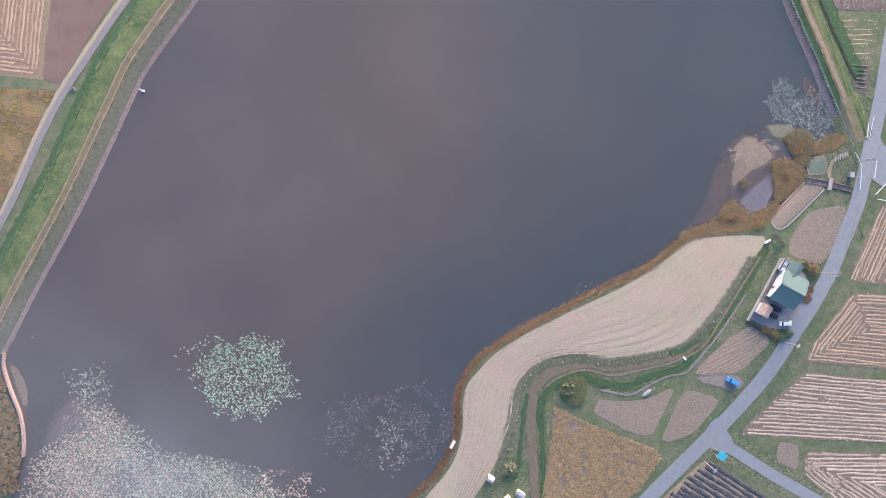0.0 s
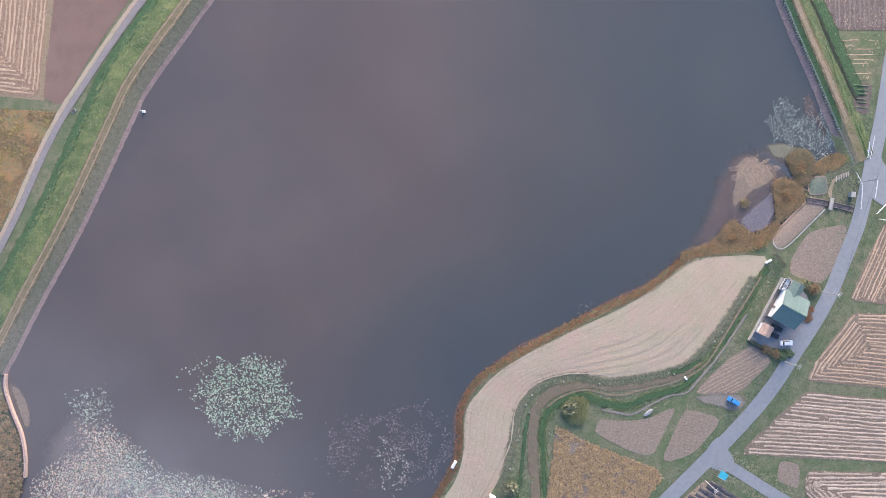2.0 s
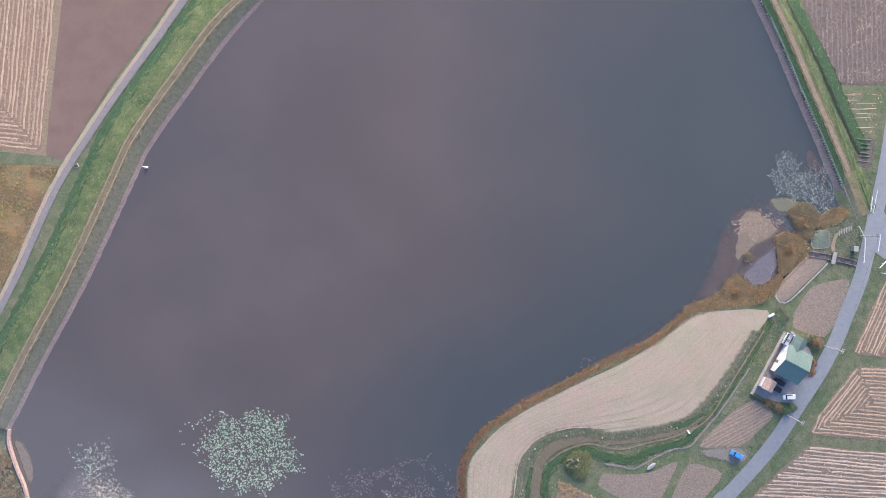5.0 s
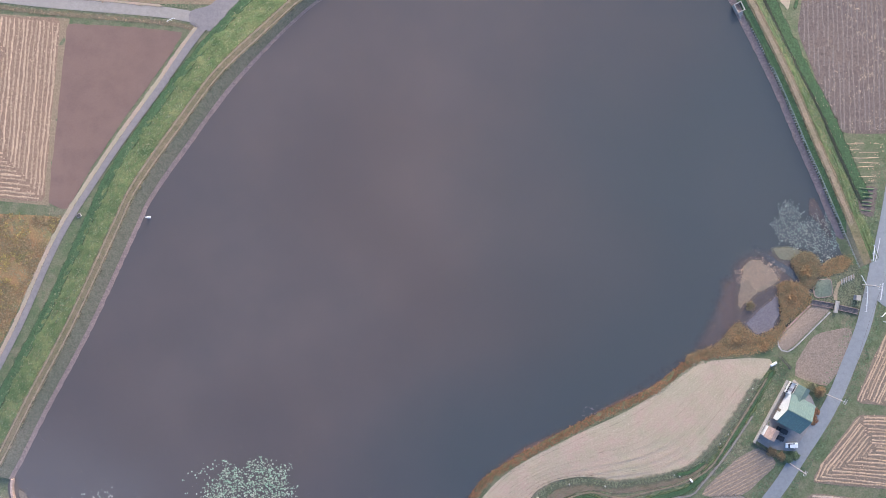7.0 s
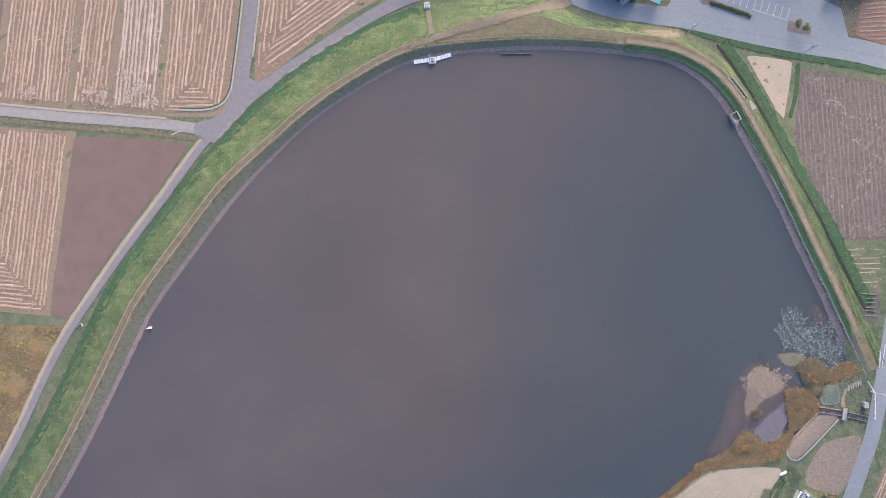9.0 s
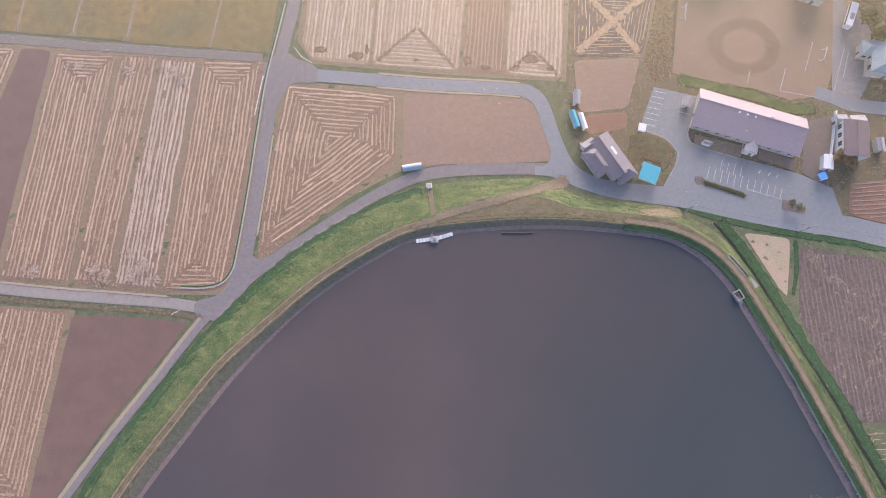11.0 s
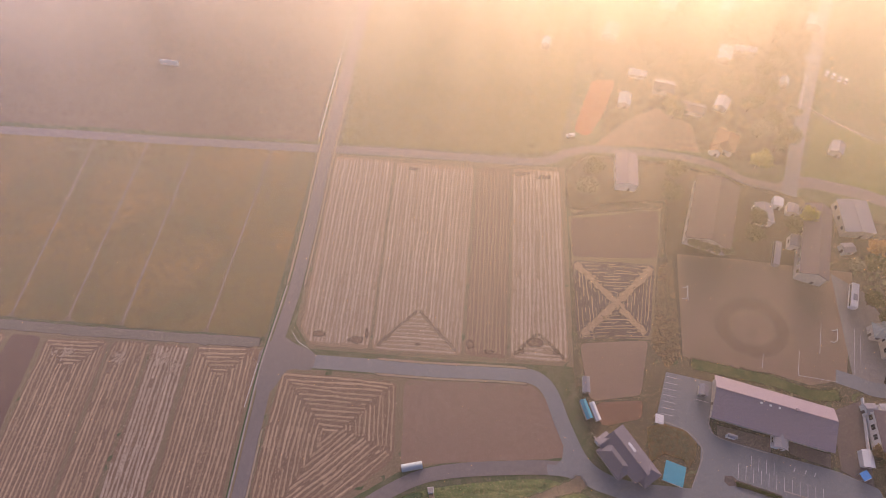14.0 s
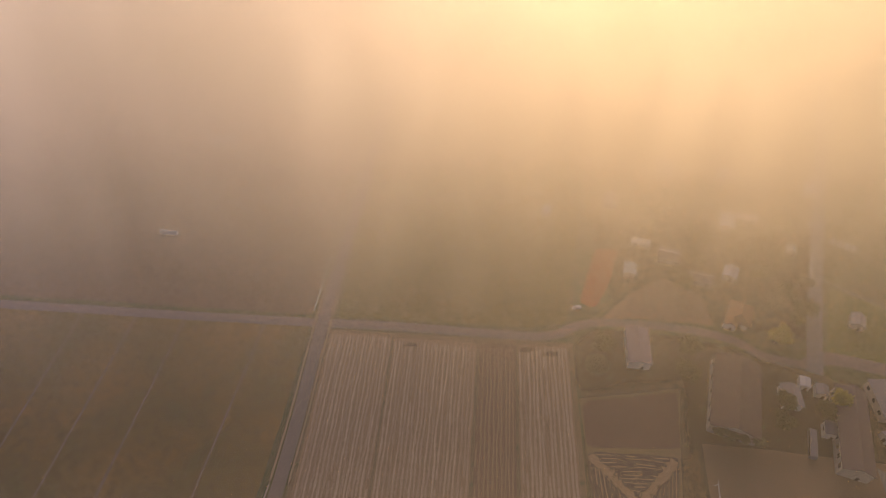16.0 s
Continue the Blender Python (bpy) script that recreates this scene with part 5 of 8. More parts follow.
GREEN_STRIP = [(37.0, -92), (36.6, -80.3), (36.2, -67.8), (35.7, -59.5), (36.8, -53.8), (41.4, -49.1), (48.6, -46.6), (55.8, -48.8), (65.1, -50.2), (72.2, -47.1), (82.5, -44.4), (88.6, -40.0), (96, -31), (103, -20.5), (114, -1)]
ribbon("dry_band", BROWN_BAND, [4.6, 4.6, 5.0, 5.2, 4.6, 4.0, 3.2], M["brown_thin"], 0.1, ragged=0.4, fade=1.4, label="withered brown band of grass behind the meadow", category="grass")
ribbon("grass_strip", GREEN_STRIP, [3.0, 3.2, 3.6, 4.6, 4.4, 3.6, 3.2, 3.0, 3.2, 3.2], M["slope_grass_thin"], 0.12, ragged=0.4, fade=0.9, label="bright green grass strip behind the meadow", category="grass")
ribbon("grass_strip", GREEN_STRIP, [1.8, 2.2, 3.0, 2.6, 2.0, 2.0], M["lush_thin"], 0.145, ragged=0.4, fade=0.9, label="lush core of the curved grass strip", category="grass")
ribbon("grass_strip", [(26.5, -84), (28.3, -75.1), (29.2, -65.8), (29.9, -58.5), (31.2, -52.3)], 1.9, M["lush_thin"], 0.13, ragged=0.3, fade=0.8, label="narrow green strip along the meadow's foot", category="grass")
ribbon("grass_strip", [(79, -38.5), (85, -37.5), (91, -33.5)], 2.0, M["lush_thin"], 0.13, ragged=0.3, fade=0.8, label="short green strip beside the white tank", category="grass")
ribbon("field_path", [(36.2, -51.5), (42, -47.2), (50.6, -44.6), (60.9, -46.6), (70, -44.6), (82, -41.6), (92, -36), (100, -23.5), (112, -3.5)], 1.3, M["trodden_thin"], 0.15, ragged=0.25, fade=0.6, label="worn brown path along the grass strips", category="path")
ribbon("field_path", [(55, -51.2), (62, -52.6), (67, -53.2), (73, -50.0), (80, -46.6), (86, -45.5), (90, -41), (98, -31), (107, -17)], 1.3, M["dust_thin"], 0.15, ragged=0.3, fade=0.6, label="pale trodden path beside the plots", category="path")
patch("village_ground", [(47, 269), (90, 273), (84, 246), (76, 214), (90, 214), (97, 240), (118, 236), (140, 233), (150, 262), (143, 277), (118, 289), (98, 296), (62, 300), (51, 292)], M["village_ground_thin"], 4, 0.035, fade=3, label="dark grown-over ground between school hall and fields", category="ground")
patch("village_ground", [(66, 304), (98, 302), (150, 286), (172, 322), (205, 390), (215, 470), (70, 486), (67, 360)], M["village_ground_thin"], 5, 0.04, fade=14, label="dark grown-over ground of the misty village", category="ground")

_s = even(spline([(104, 4.4), (98.9, 4.7), (86.1, 2.3), (71.4, -8.8), (51.8, -18.3), (30.2, -29.7), (20.4, -35.7), (13.5, -40.6), (8.6, -47.6), (6.4, -54.6), (6.3, -63.5), (4.7, -71.5), (-1.2, -81.6)], 6), 1.2)
_sn = side(_s)
_w = np.array([-1.2, -0.3, 0.6, 1.5, 2.8])
_v = np.stack([_s - _sn * (o_ + 0.5 * np.sin(np.arange(len(_s)) / 5.0) * (k_ > 1))[:, None] for k_, o_ in enumerate(_w)], 1)
link("rust_shallows", np.column_stack([_v.reshape(-1, 2), np.full(_v.shape[0] * 5, WATER + 0.014)]), grid_faces(5, len(_s)).tolist(), M["rust_thin"], label="rust-stained shallows along the reedy shore", category="shoal", kind="structure", rim=np.tile([1.0, 0.9, 0.6, 0.25, 0.0], len(_s)))

patch("bare_patch", spline([(88, -46.8), (95, -45.2), (104, -45.2), (107.5, -49.5), (103, -52.5), (97, -51), (91, -49.5)], 3, True), M["dust_thin"], 1.5, 0.11, fade=2.0, label="bare trodden ground where the blue car stands", category="ground")

# mud flats where the stream runs in
FLATS = (([(102.3, 34.9), (106.1, 37.8), (110.5, 36.7), (115.6, 31.6), (116.3, 28.5), (114.2, 26.4), (108.5, 23.5), (104.3, 19.9), (101.5, 17.8), (100.3, 23.5), (101.3, 29.9)], "mud", "tan mud flat just above the water"),
         ([(111.8, 40.3), (115.4, 42.1), (121.1, 41.4), (124.7, 38.6), (119.6, 35.6), (117.9, 34.9), (114.8, 36.4)], "olive_mud", "olive mud flat between stream and reeds"))
for f_, m_, l_ in FLATS:
    patch("mud_flat", spline(f_, 4, True), M[m_ + "_thin"], 0.8, z=WATER + 0.05, wobble=0.2, fade=2.2, label=l_, category="mud flat")
patch("mud_flat", spline([(103.7, 14.9), (110.7, 21.4), (115.7, 25.0), (116.5, 17.8), (113.8, 12.0), (108.8, 9.9), (105.2, 12.0)], 4, True), M["pool_mud_thin"], 0.8, z=WATER + 0.06, wobble=0.25, fade=1.5, label="dark violet wet mud in a cut-off pool", category="mud flat")
_s = even(spline([(102.5, 43.5), (104.6, 42.1), (108.3, 39.9), (111.9, 37.2), (119.1, 32.4), (124.0, 28.0), (126.4, 23.6), (127.2, 22.2)], 6), 1.0)
_sn = side(_s)
_v = np.stack([_s + _sn * o_ for o_ in (-1.5, -0.9, 0.0, 0.9, 1.5)], 1)
link("stream", np.column_stack([_v.reshape(-1, 2), np.full(_v.shape[0] * 5, WATER + 0.07)]), grid_faces(5, len(_s))[:, ::-1].tolist(), M["stream_thin"], label="narrow grey-blue stream winding through the mud", category="stream", kind="structure", rim=np.concatenate([np.array([0.0, 0.9, 1.0, 0.9, 0.0]) * min(1, k_ / 22) for k_ in range(len(_s))]))
patch("mud_flat", spline([(101.6, 30), (102.5, 18), (101.1, 12.9), (97.9, 5.0), (86.1, 2.0), (74.3, -6.0), (60, -13.5), (60, -10.5), (73.2, -1.5), (84.0, 6.0), (89.8, 16.8), (95, 30.7)], 4, True), M["mud_dark_thin"], 1.2, z=WATER + 0.02, wobble=0.3, fade=6.0, label="submerged dark mud along the shore", category="mud flat")
patch("mud_flat", spline([(125.4, 57.8), (128.4, 57.8), (132.6, 49.2), (134.8, 44.2), (132.2, 43.6), (128.6, 48.6), (125.0, 52.4)], 4, True), M["mud_dark_thin"], 0.9, z=WATER + 0.04, wobble=0.2, fade=1.8, label="brown mud laid bare below the revetment", category="mud flat")
patch("sand_spit", spline([(-150.2, -43), (-146.8, -44), (-143.2, -50), (-142.3, -57), (-144.5, -60), (-147.5, -53)], 4, True), M["mud_thin"], 1.0, z=WATER + 0.06, wobble=0.1, fade=1.6, label="small tan sand spit before the curved wall", category="mud flat")

patch("silt_shoal", spline([(-140, -64), (-128, -50), (-112, -56), (-98, -70), (-70, -74), (-45, -90), (-30, -112), (-60, -122), (-130, -118), (-143, -90)], 3, True), M["silt_thin"], 4, z=WATER + 0.008, fade=12, label="shallow silty water under the lily bed", category="shoal")

DITCH = [(95.0, 149.0), (101.3, 140.3), (108.0, 128.5), (115.6, 112.6), (121.4, 100.4), (126.4, 90.7), (130.4, 82.6), (134.5, 73.3), (139.2, 63.4), (143.0, 56.0)]
ribbon("ditch", DITCH, 0.9, M["ditch"], 0.16, ragged=0.1, cross=2, label="narrow dark drainage ditch at the bank's foot", category="ditch")
_d = even(spline(DITCH, 6), 2.0)
ribbon("ditch_verge", _d + side(_d) * 2.2, 4.4, M["lush_thin"], 0.12, n=1, ragged=0.3, fade=1.0, label="lush dark green grass beyond the ditch", category="grass")
ribbon("ditch_verge", [(82, 155.6), (95, 151.3), (110.7, 147.4), (126.7, 144.2), (142.6, 141.4), (160, 138.2)], 3.2, M["lush_thin"], 0.11, ragged=0.3, fade=1.0, label="dark green road verge above the fields", category="grass")
ribbon("ditch_verge", [(123.4, 143), (122.6, 133), (119.6, 122)], 1.8, M["lush_thin"], 0.12, ragged=0.2, fade=0.6, label="green baulk between two fields", category="grass")
_l = even(spline(LANE_WEST, 6), 2.0)
ribbon("ditch_verge", _l - side(_l) * 3.6, 2.4, M["dry_thin"], 0.1, n=1, ragged=0.3, fade=1.0, label="dull dry grass strip beside the farm lane", category="grass")
# dark grass strip, widened to paint in the slope's shade
ribbon("ditch_verge", dam_line(0, K_N, D_TOE - 1.8), 4.2, M["lush_thin"], 0.07, n=1, ragged=0.3, fade=0.9, label="lush grass at the embankment's foot, widened to darken the slope like shade", category="grass")
patch("mud_flat", spline([(99, 36), (110, 41), (121, 42), (130, 38), (129, 28), (123, 16), (118, 8), (108, 4), (98, 6), (94, 16)], 4, True), M["mud_dark_thin"], 1.4, z=WATER + 0.012, fade=5.0, label="shallow muddy bottom of the inlet", category="mud flat")
patch("inlet_grass", [(125, 23), (128, 31), (133, 35), (143, 36), (147.5, 22), (143, 15.5), (136, 17.5), (133, 18.8)], M["pale_green_thin"], 1.5, 0.085, fade=2.5, label="greyish-green grass about the inlet", category="grass")
_g = even(spline(ROAD_FIELDS[2:8], 6), 2.0)
_g = np.concatenate([even(spline([(-94, 126.8), (-86, 126.6), (-79.5, 128.2), (-76.2, 132.5), (-75.0, 138.0)], 5), 2.0)[:-1], (_g + side(_g) * 3.3)[1:]])
ribbon("gutter", _g, 0.55, M["concrete"], 0.17, n=1, cross=2, label="pale concrete gutter along the farm road", category="gutter")
ribbon("gutter_water", _g + side(_g) * 0.55, 0.5, M["lush"], 0.15, n=1, cross=2, label="dark green growth along the gutter", category="grass")
for r_, h_ in ((ROAD_FIELDS[2:5], -2.6), (ROAD_FIELDS[7:11], 3.3), (ROAD_FIELDS[7:11], -3.3), (ROAD_NORTH[2:6], 2.8), (ROAD_NORTH[2:6], -2.8), (LANE_WEST[:-1], 2.2)):
    _l = even(spline(r_, 6), 2.0)
    ribbon("road_shoulder", _l + side(_l) * h_, 1.5, M["mown_thin"], 0.15, n=1, ragged=0.15, fade=0.7, label="pale dusty shoulder of dry grass beside the road", category="verge")
patch("weedy_strip", [(73, 212), (82, 244), (90, 248), (85.5, 207), (78, 202.5)], M["ruddy_thin"], 2, 0.1, fade=3, label="reddish withered strip beside the school yard", category="grass")
for x, y, rx, ry in ((108, 142, 1.6, 0.9), (113, 141, 1.2, 1.0), (117, 138, 1.5, 0.8), (112, 136, 1.1, 1.3), (116.5, 132, 1.2, 1.0), (119, 141.5, 1.0, 0.8), (117.5, 127.5, 1.0, 1.2)):
    scuff(x, y, rx, ry, "soil", "brown bare spot in the dry field")
for a_, b_ in (((-89.9, 218), (-76.5, 303)), ((-121.8, 220.7), (-110.7, 306)), ((-142.4, 223), (-131.7, 308)), ((-163.7, 225), (-155.3, 310))):
    ribbon("field_edge", [a_, b_], 0.8, M["mown_thin"], 0.1, n=8, fade=0.5, label="pale trodden edge between stubble strips", category="field", kind="stuff")
patch("dry_ground", [(42, 203), (46, 176), (58, 165), (90, 158), (146, 148), (180, 142), (190, 190), (186, 262), (150, 278), (100, 296), (54, 298), (47, 250)], M["dry_thin"], 4, 0.025, fade=5, label="dry brownish grass about the school and houses", category="ground")


# ---- plants ----
ROADS = [(even(spline(r_, 6), 2.0), h_) for r_, h_ in ((ROAD_EAST, 3.0), (ROAD_BRANCH, 2.4), (ROAD_WEST, 2.8), (ROAD_FIELDS, 3.2), (LANE_WEST, 2.4), (ROAD_NORTH, 4.6), (LANE_FAR, 2.5), (VILLAGE_ROAD, 3.6), (VILLAGE_LANE, 3.4), (SCHOOL_LANE, 3.0))]


def off_roads(p):
    """Keeps the points that stand clear of all roads."""
    ok = np.ones(len(p), bool)
    for l, h in ROADS:
        for q in l:
            ok &= (p[:, 0] - q[0]) ** 2 + (p[:, 1] - q[1]) ** 2 > h * h
    return p[ok]


def on_land(p, up=0.0):
    p = off_roads(p)
    return np.column_stack([p, height(p[:, 0], p[:, 1]) + up])


def along_dam(count, lo, hi):
    i = rng.integers(0, len(DAM), count)
    f = rng.random(count)
    d = lo[i] + (hi[i] - lo[i]) * f
    return DAM[i] + DAM_OUT[i] * d[:, None] + rng.normal(0, 0.5, (count, 2))


blades("bank_grass", on_land(along_dam(5000, D_C1 + 0.8, D_TOE)), 0.42, 0.06, 3, M["leaf_green"], label="lush tufted grass on the outer bank", category="grass")
blades("bank_grass", on_land(along_dam(2400, D_C1 + 0.8, D_TOE + 0.8)), 0.4, 0.08, 3, M["leaf_dull"], label="dull dry tufts among the bank grass", category="grass")
blades("bank_grass", on_land(along_dam(700, D_C1 + 0.8, D_TOE)), 0.45, 0.08, 2, M["berm"], label="bleached dry stems in the bank grass", category="grass")
line_ = even(spline(SHORE_EAST[-2:] + SHORE_SOUTH[:12], 6), 0.35)
out_ = side(line_)
p = np.concatenate([line_ + out_ * (-0.7 + 2.3 * rng.random(len(line_)))[:, None] for _ in range(4)])
blades("shore_reeds", on_land(p), 0.45, 0.4, 6, M["leaf_fringe"], label="rusty brown reeds fringing the shore", category="reeds")
p = np.concatenate([line_ + out_ * (1.3 + 1.2 * rng.random(len(line_)))[:, None] for _ in range(2)])
blades("shore_grass", on_land(p), 0.5, 0.15, 3, M["leaf_dull"], label="dry grass behind the shore reeds", category="grass")
blades("dry_stalks", on_land(clumped(scatter(F_YELLOW, 9500), 3, 0.93)), 0.45, 0.3, 4, M["leaf_yellow"], label="standing dry yellow crop stalks", category="crop", lean=0.2)
wp = scatter(W_WEEDS, 7000)
blades("autumn_weeds", on_land(clumped(wp, 7, 0.62)), 0.55, 0.2, 4, M["leaf_weed"], label="orange and brown autumn weeds", category="weeds")
blades("autumn_weeds", on_land(clumped(wp[:3500], 4, 0.35)), 0.42, 0.15, 4, M["leaf_dull"], label="dull green weeds on the fallow field", category="weeds")
blades("golden_weeds", on_land(clumped(wp[3500:], 6, 0.14)), 0.55, 0.25, 4, M["leaf_gold"], label="golden-yellow flowering weeds", category="weeds")
verge = [(28, -53), (37, -44), (48, -41.5), (60, -43), (80, -39.5), (91, -34), (103, -18), (112, -3), (116, 1), (122, -8), (108, -27), (86, -45), (76, -52), (66, -54), (52, -50), (42, -56), (36, -75), (33, -94), (14, -94), (24, -72)]
blades("meadow_verge", on_land(clumped(scatter(verge, 2000), 6, 0.5)), 0.7, 0.1, 3, M["leaf_green"], label="green grass strip behind the mown meadow", category="grass")
blades("meadow_verge", on_land(clumped(scatter(verge, 2000), 4, 0.5)), 0.7, 0.1, 3, M["leaf_dull"], label="dull grass strip behind the mown meadow", category="grass")


for a_, b_, n_ in (((128, 139.5), (150, 108), 1500), ((168, 131), (138, 90), 1700), ((134, 83), (168, 83), 900), ((148, 125), (166, 104), 800), ((134, 100), (131, 90), 300)):
    u_ = rng.random((n_, 1))
    q_ = np.array(a_) * (1 - u_) + np.array(b_) * u_ + rng.normal(0, 2.2, (n_, 2))
    q_ = clumped(q_, 1.6, 0.4)
    blades("straw_clumps", np.column_stack([q_, height(q_[:, 0], q_[:, 1]) + 0.1]), 0.2, 0.05, 2, M["straw_pale"], label="pale clumps of straw strewn over dark stubble", category="straw", lean=0.1)


def road_verge(road, half, count, mat_, reach=3.0, label="grass along the road edge"):
    l = even(spline(road, 6), 1.0)
    n_ = side(l)
    i = rng.integers(0, len(l), count)
    s_ = rng.choice([-1, 1], count) * (half + 0.3 + reach * rng.random(count) ** 1.5)
    blades("verge_grass", on_land(l[i] + n_[i] * s_[:, None]), 0.6, 0.08, 3, M[mat_], label=label, category="grass")


road_verge(ROAD_EAST, 2.6, 2200, "leaf_green")
road_verge(ROAD_BRANCH, 2.0, 900, "leaf_dull")
road_verge(ROAD_NORTH[:6], 2.6, 800, "leaf_dull")
road_verge(ROAD_FIELDS[:10], 2.7, 900, "leaf_dull", 1.2)
road_verge(LANE_WEST, 2.0, 700, "leaf_dull", 2.0)


# lily pads: flat notched discs on the water
def pads(points, r, material, label, name="lily_pads", z=WATER + 0.02):
    n = len(points)
    rad = r * (0.55 + 0.9 * rng.random(n))
    a0 = rng.random(n) * 6.28
    ang = np.array([0.25, 1.3, 2.3, 3.2, 4.1, 5.0, 6.05])
    V = np.zeros((n, 8, 3))
    V[:, 0, :2] = points
    tilt = rng.normal(0, 0.12, (n, 2))
    for k, g in enumerate(ang):
        V[:, k + 1, 0] = points[:, 0] + rad * np.cos(a0 + g)
        V[:, k + 1, 1] = points[:, 1] + rad * np.sin(a0 + g)
    V[:, :, 2] = z + 0.02 * rng.random(n)[:, None] + np.abs((V[:, :, 0] - points[:, :1]) * tilt[:, :1] + (V[:, :, 1] - points[:, 1:]) * tilt[:, 1:])
    F = np.concatenate([np.stack([np.arange(n) * 8, np.arange(n) * 8 + k, np.arange(n) * 8 + k + 1], 1) for k in range(1, 7)])
    return link(name, V.reshape(-1, 3), F.tolist(), material, label=label, category="lily pads", kind="stuff")


def spaced(lo, hi, step):
    """Leaves that keep their distance from one another."""
    X, Y = np.meshgrid(np.arange(lo[0], hi[0], step), np.arange(lo[1], hi[1], step * 0.87))
    X[::2] += step / 2
    p = np.stack([X.ravel(), Y.ravel()], 1)
    return p + rng.normal(0, step * 0.2, p.shape)


def star(cx, cy, rx, ry, step, ragged=0.3):
    """A patch of spaced leaves with a ragged, spiky outline that thins outwards."""
    p = spaced((cx - rx * 1.6, cy - ry * 1.6), (cx + rx * 1.6, cy + ry * 1.6), step)
    u = (p - (cx, cy)) / (rx, ry)
    r, t = np.hypot(u[:, 0], u[:, 1]), np.arctan2(u[:, 1], u[:, 0])
    edge = np.array([1 + ragged * (noise.noise(Vector((math.cos(a) * 4, math.sin(a) * 4, cx))) + 0.6 * noise.noise(Vector((math.cos(a) * 1.5, math.sin(a) * 1.5, cy)))) for a in t])
    return p[rng.random(len(p)) < np.clip((edge * 1.12 - r) / 0.22, 0, 0.97)]


def blot(cx, cy, rx, ry, count, keep=0.8, scale=4.0):
    a, r = rng.random(count) * 6.283, np.sqrt(rng.random(count))
    edge = 1 + 0.42 * np.array([noise.noise(Vector((math.cos(t) * 1.7, math.sin(t) * 1.7, cx))) for t in a])
    r = r * edge * np.where(rng.random(count) < 0.12, 1.18, 1.0)
    p = np.column_stack([cx + rx * r * np.cos(a), cy + ry * r * np.sin(a)])
    return clumped(p, scale, keep)


def some(p, share):
    return p[rng.random(len(p)) < share]


pads(some(star(-65.2, -47.5, 15.6, 14.0, 0.5), 0.52), 0.25, M["pad_green"], "round patch of grey-green lily pads")
pads(blot(-82, -44, 9, 9, 200, 0.6), 0.25, M["pad_green"], "stray grey-green lily pads")
bed = [(-131, -46), (-116, -43), (-113, -53), (-116, -56), (-103, -66), (-96, -74), (-78, -76), (-62, -80), (-50, -92), (-40, -106), (-143, -108), (-147, -92), (-142, -76), (-134, -70), (-126, -66), (-128, -56)]
bp = spaced((-150, -112), (-38, -40), 0.52)
bp = bp[inside(np.array(bed), bp[:, 0], bp[:, 1])]
thin_out = np.array([noise.noise(Vector((x / 9, y / 9, 1.3))) for x, y in bp])
rim_ = edge_distance(np.array(bed), bp[:, 0], bp[:, 1])
bp = bp[rng.random(len(bp)) < np.clip(0.25 + rim_ / 7, 0, 0.95) * np.where(bp[:, 1] > -60, 0.5, 1) * np.clip(1.0 + thin_out, 0.4, 1)]
brown = 1 / (1 + np.exp((bp[:, 0] + 112 + 18 * np.array([noise.noise(Vector((x / 14, y / 14, 5.1))) for x, y in bp])) / 9)) * (bp[:, 1] < -58)
dice = rng.random(len(bp))
pads(bp[dice < brown * 0.75], 0.2, M["pad_tan"], "brown withered lily pads")
rest = bp[dice >= brown * 0.75]
pads(rest[::2], 0.2, M["pad_green"], "broad bed of grey-green lily pads")
pads(rest[1::2], 0.2, M["pad_mixed"], "withering lily pads in a broad bed")
pads(blot(-58, -88, 20, 9, 900, 0.6), 0.2, M["pad_tan"], "brown withered lily pads")
pads(blot(-16, -66, 22, 13, 2600, 0.6), 0.2, M["pad_dark"], "dark sunken lily leaves")
pads(blot(-17, -73, 6, 9, 240, 0.7), 0.2, M["pad_mixed"], "sparse pale lily pads")
pads(some(star(118.3, 48.0, 5.4, 7.6, 0.5, 0.5), 0.6), 0.15, M["pad_white"], "pale dry lily pads by the inlet")
pads(some(star(129.0, 44.0, 7.4, 7.6, 0.5, 0.5), 0.62), 0.15, M["pad_white"], "pale dry lily pads by the inlet")
pads(star(108.5, 32.5, 6.5, 5.0, 0.5, 0.5), 0.13, M["pad_tan"], "tan leaves strewn on the mud flat", name="strewn_leaves", z=WATER + 0.07)
pads(blot(52, -17, 5, 2.5, 60, 0.7, 2), 0.2, M["pad_dark"], "few stray leaves off the shore")


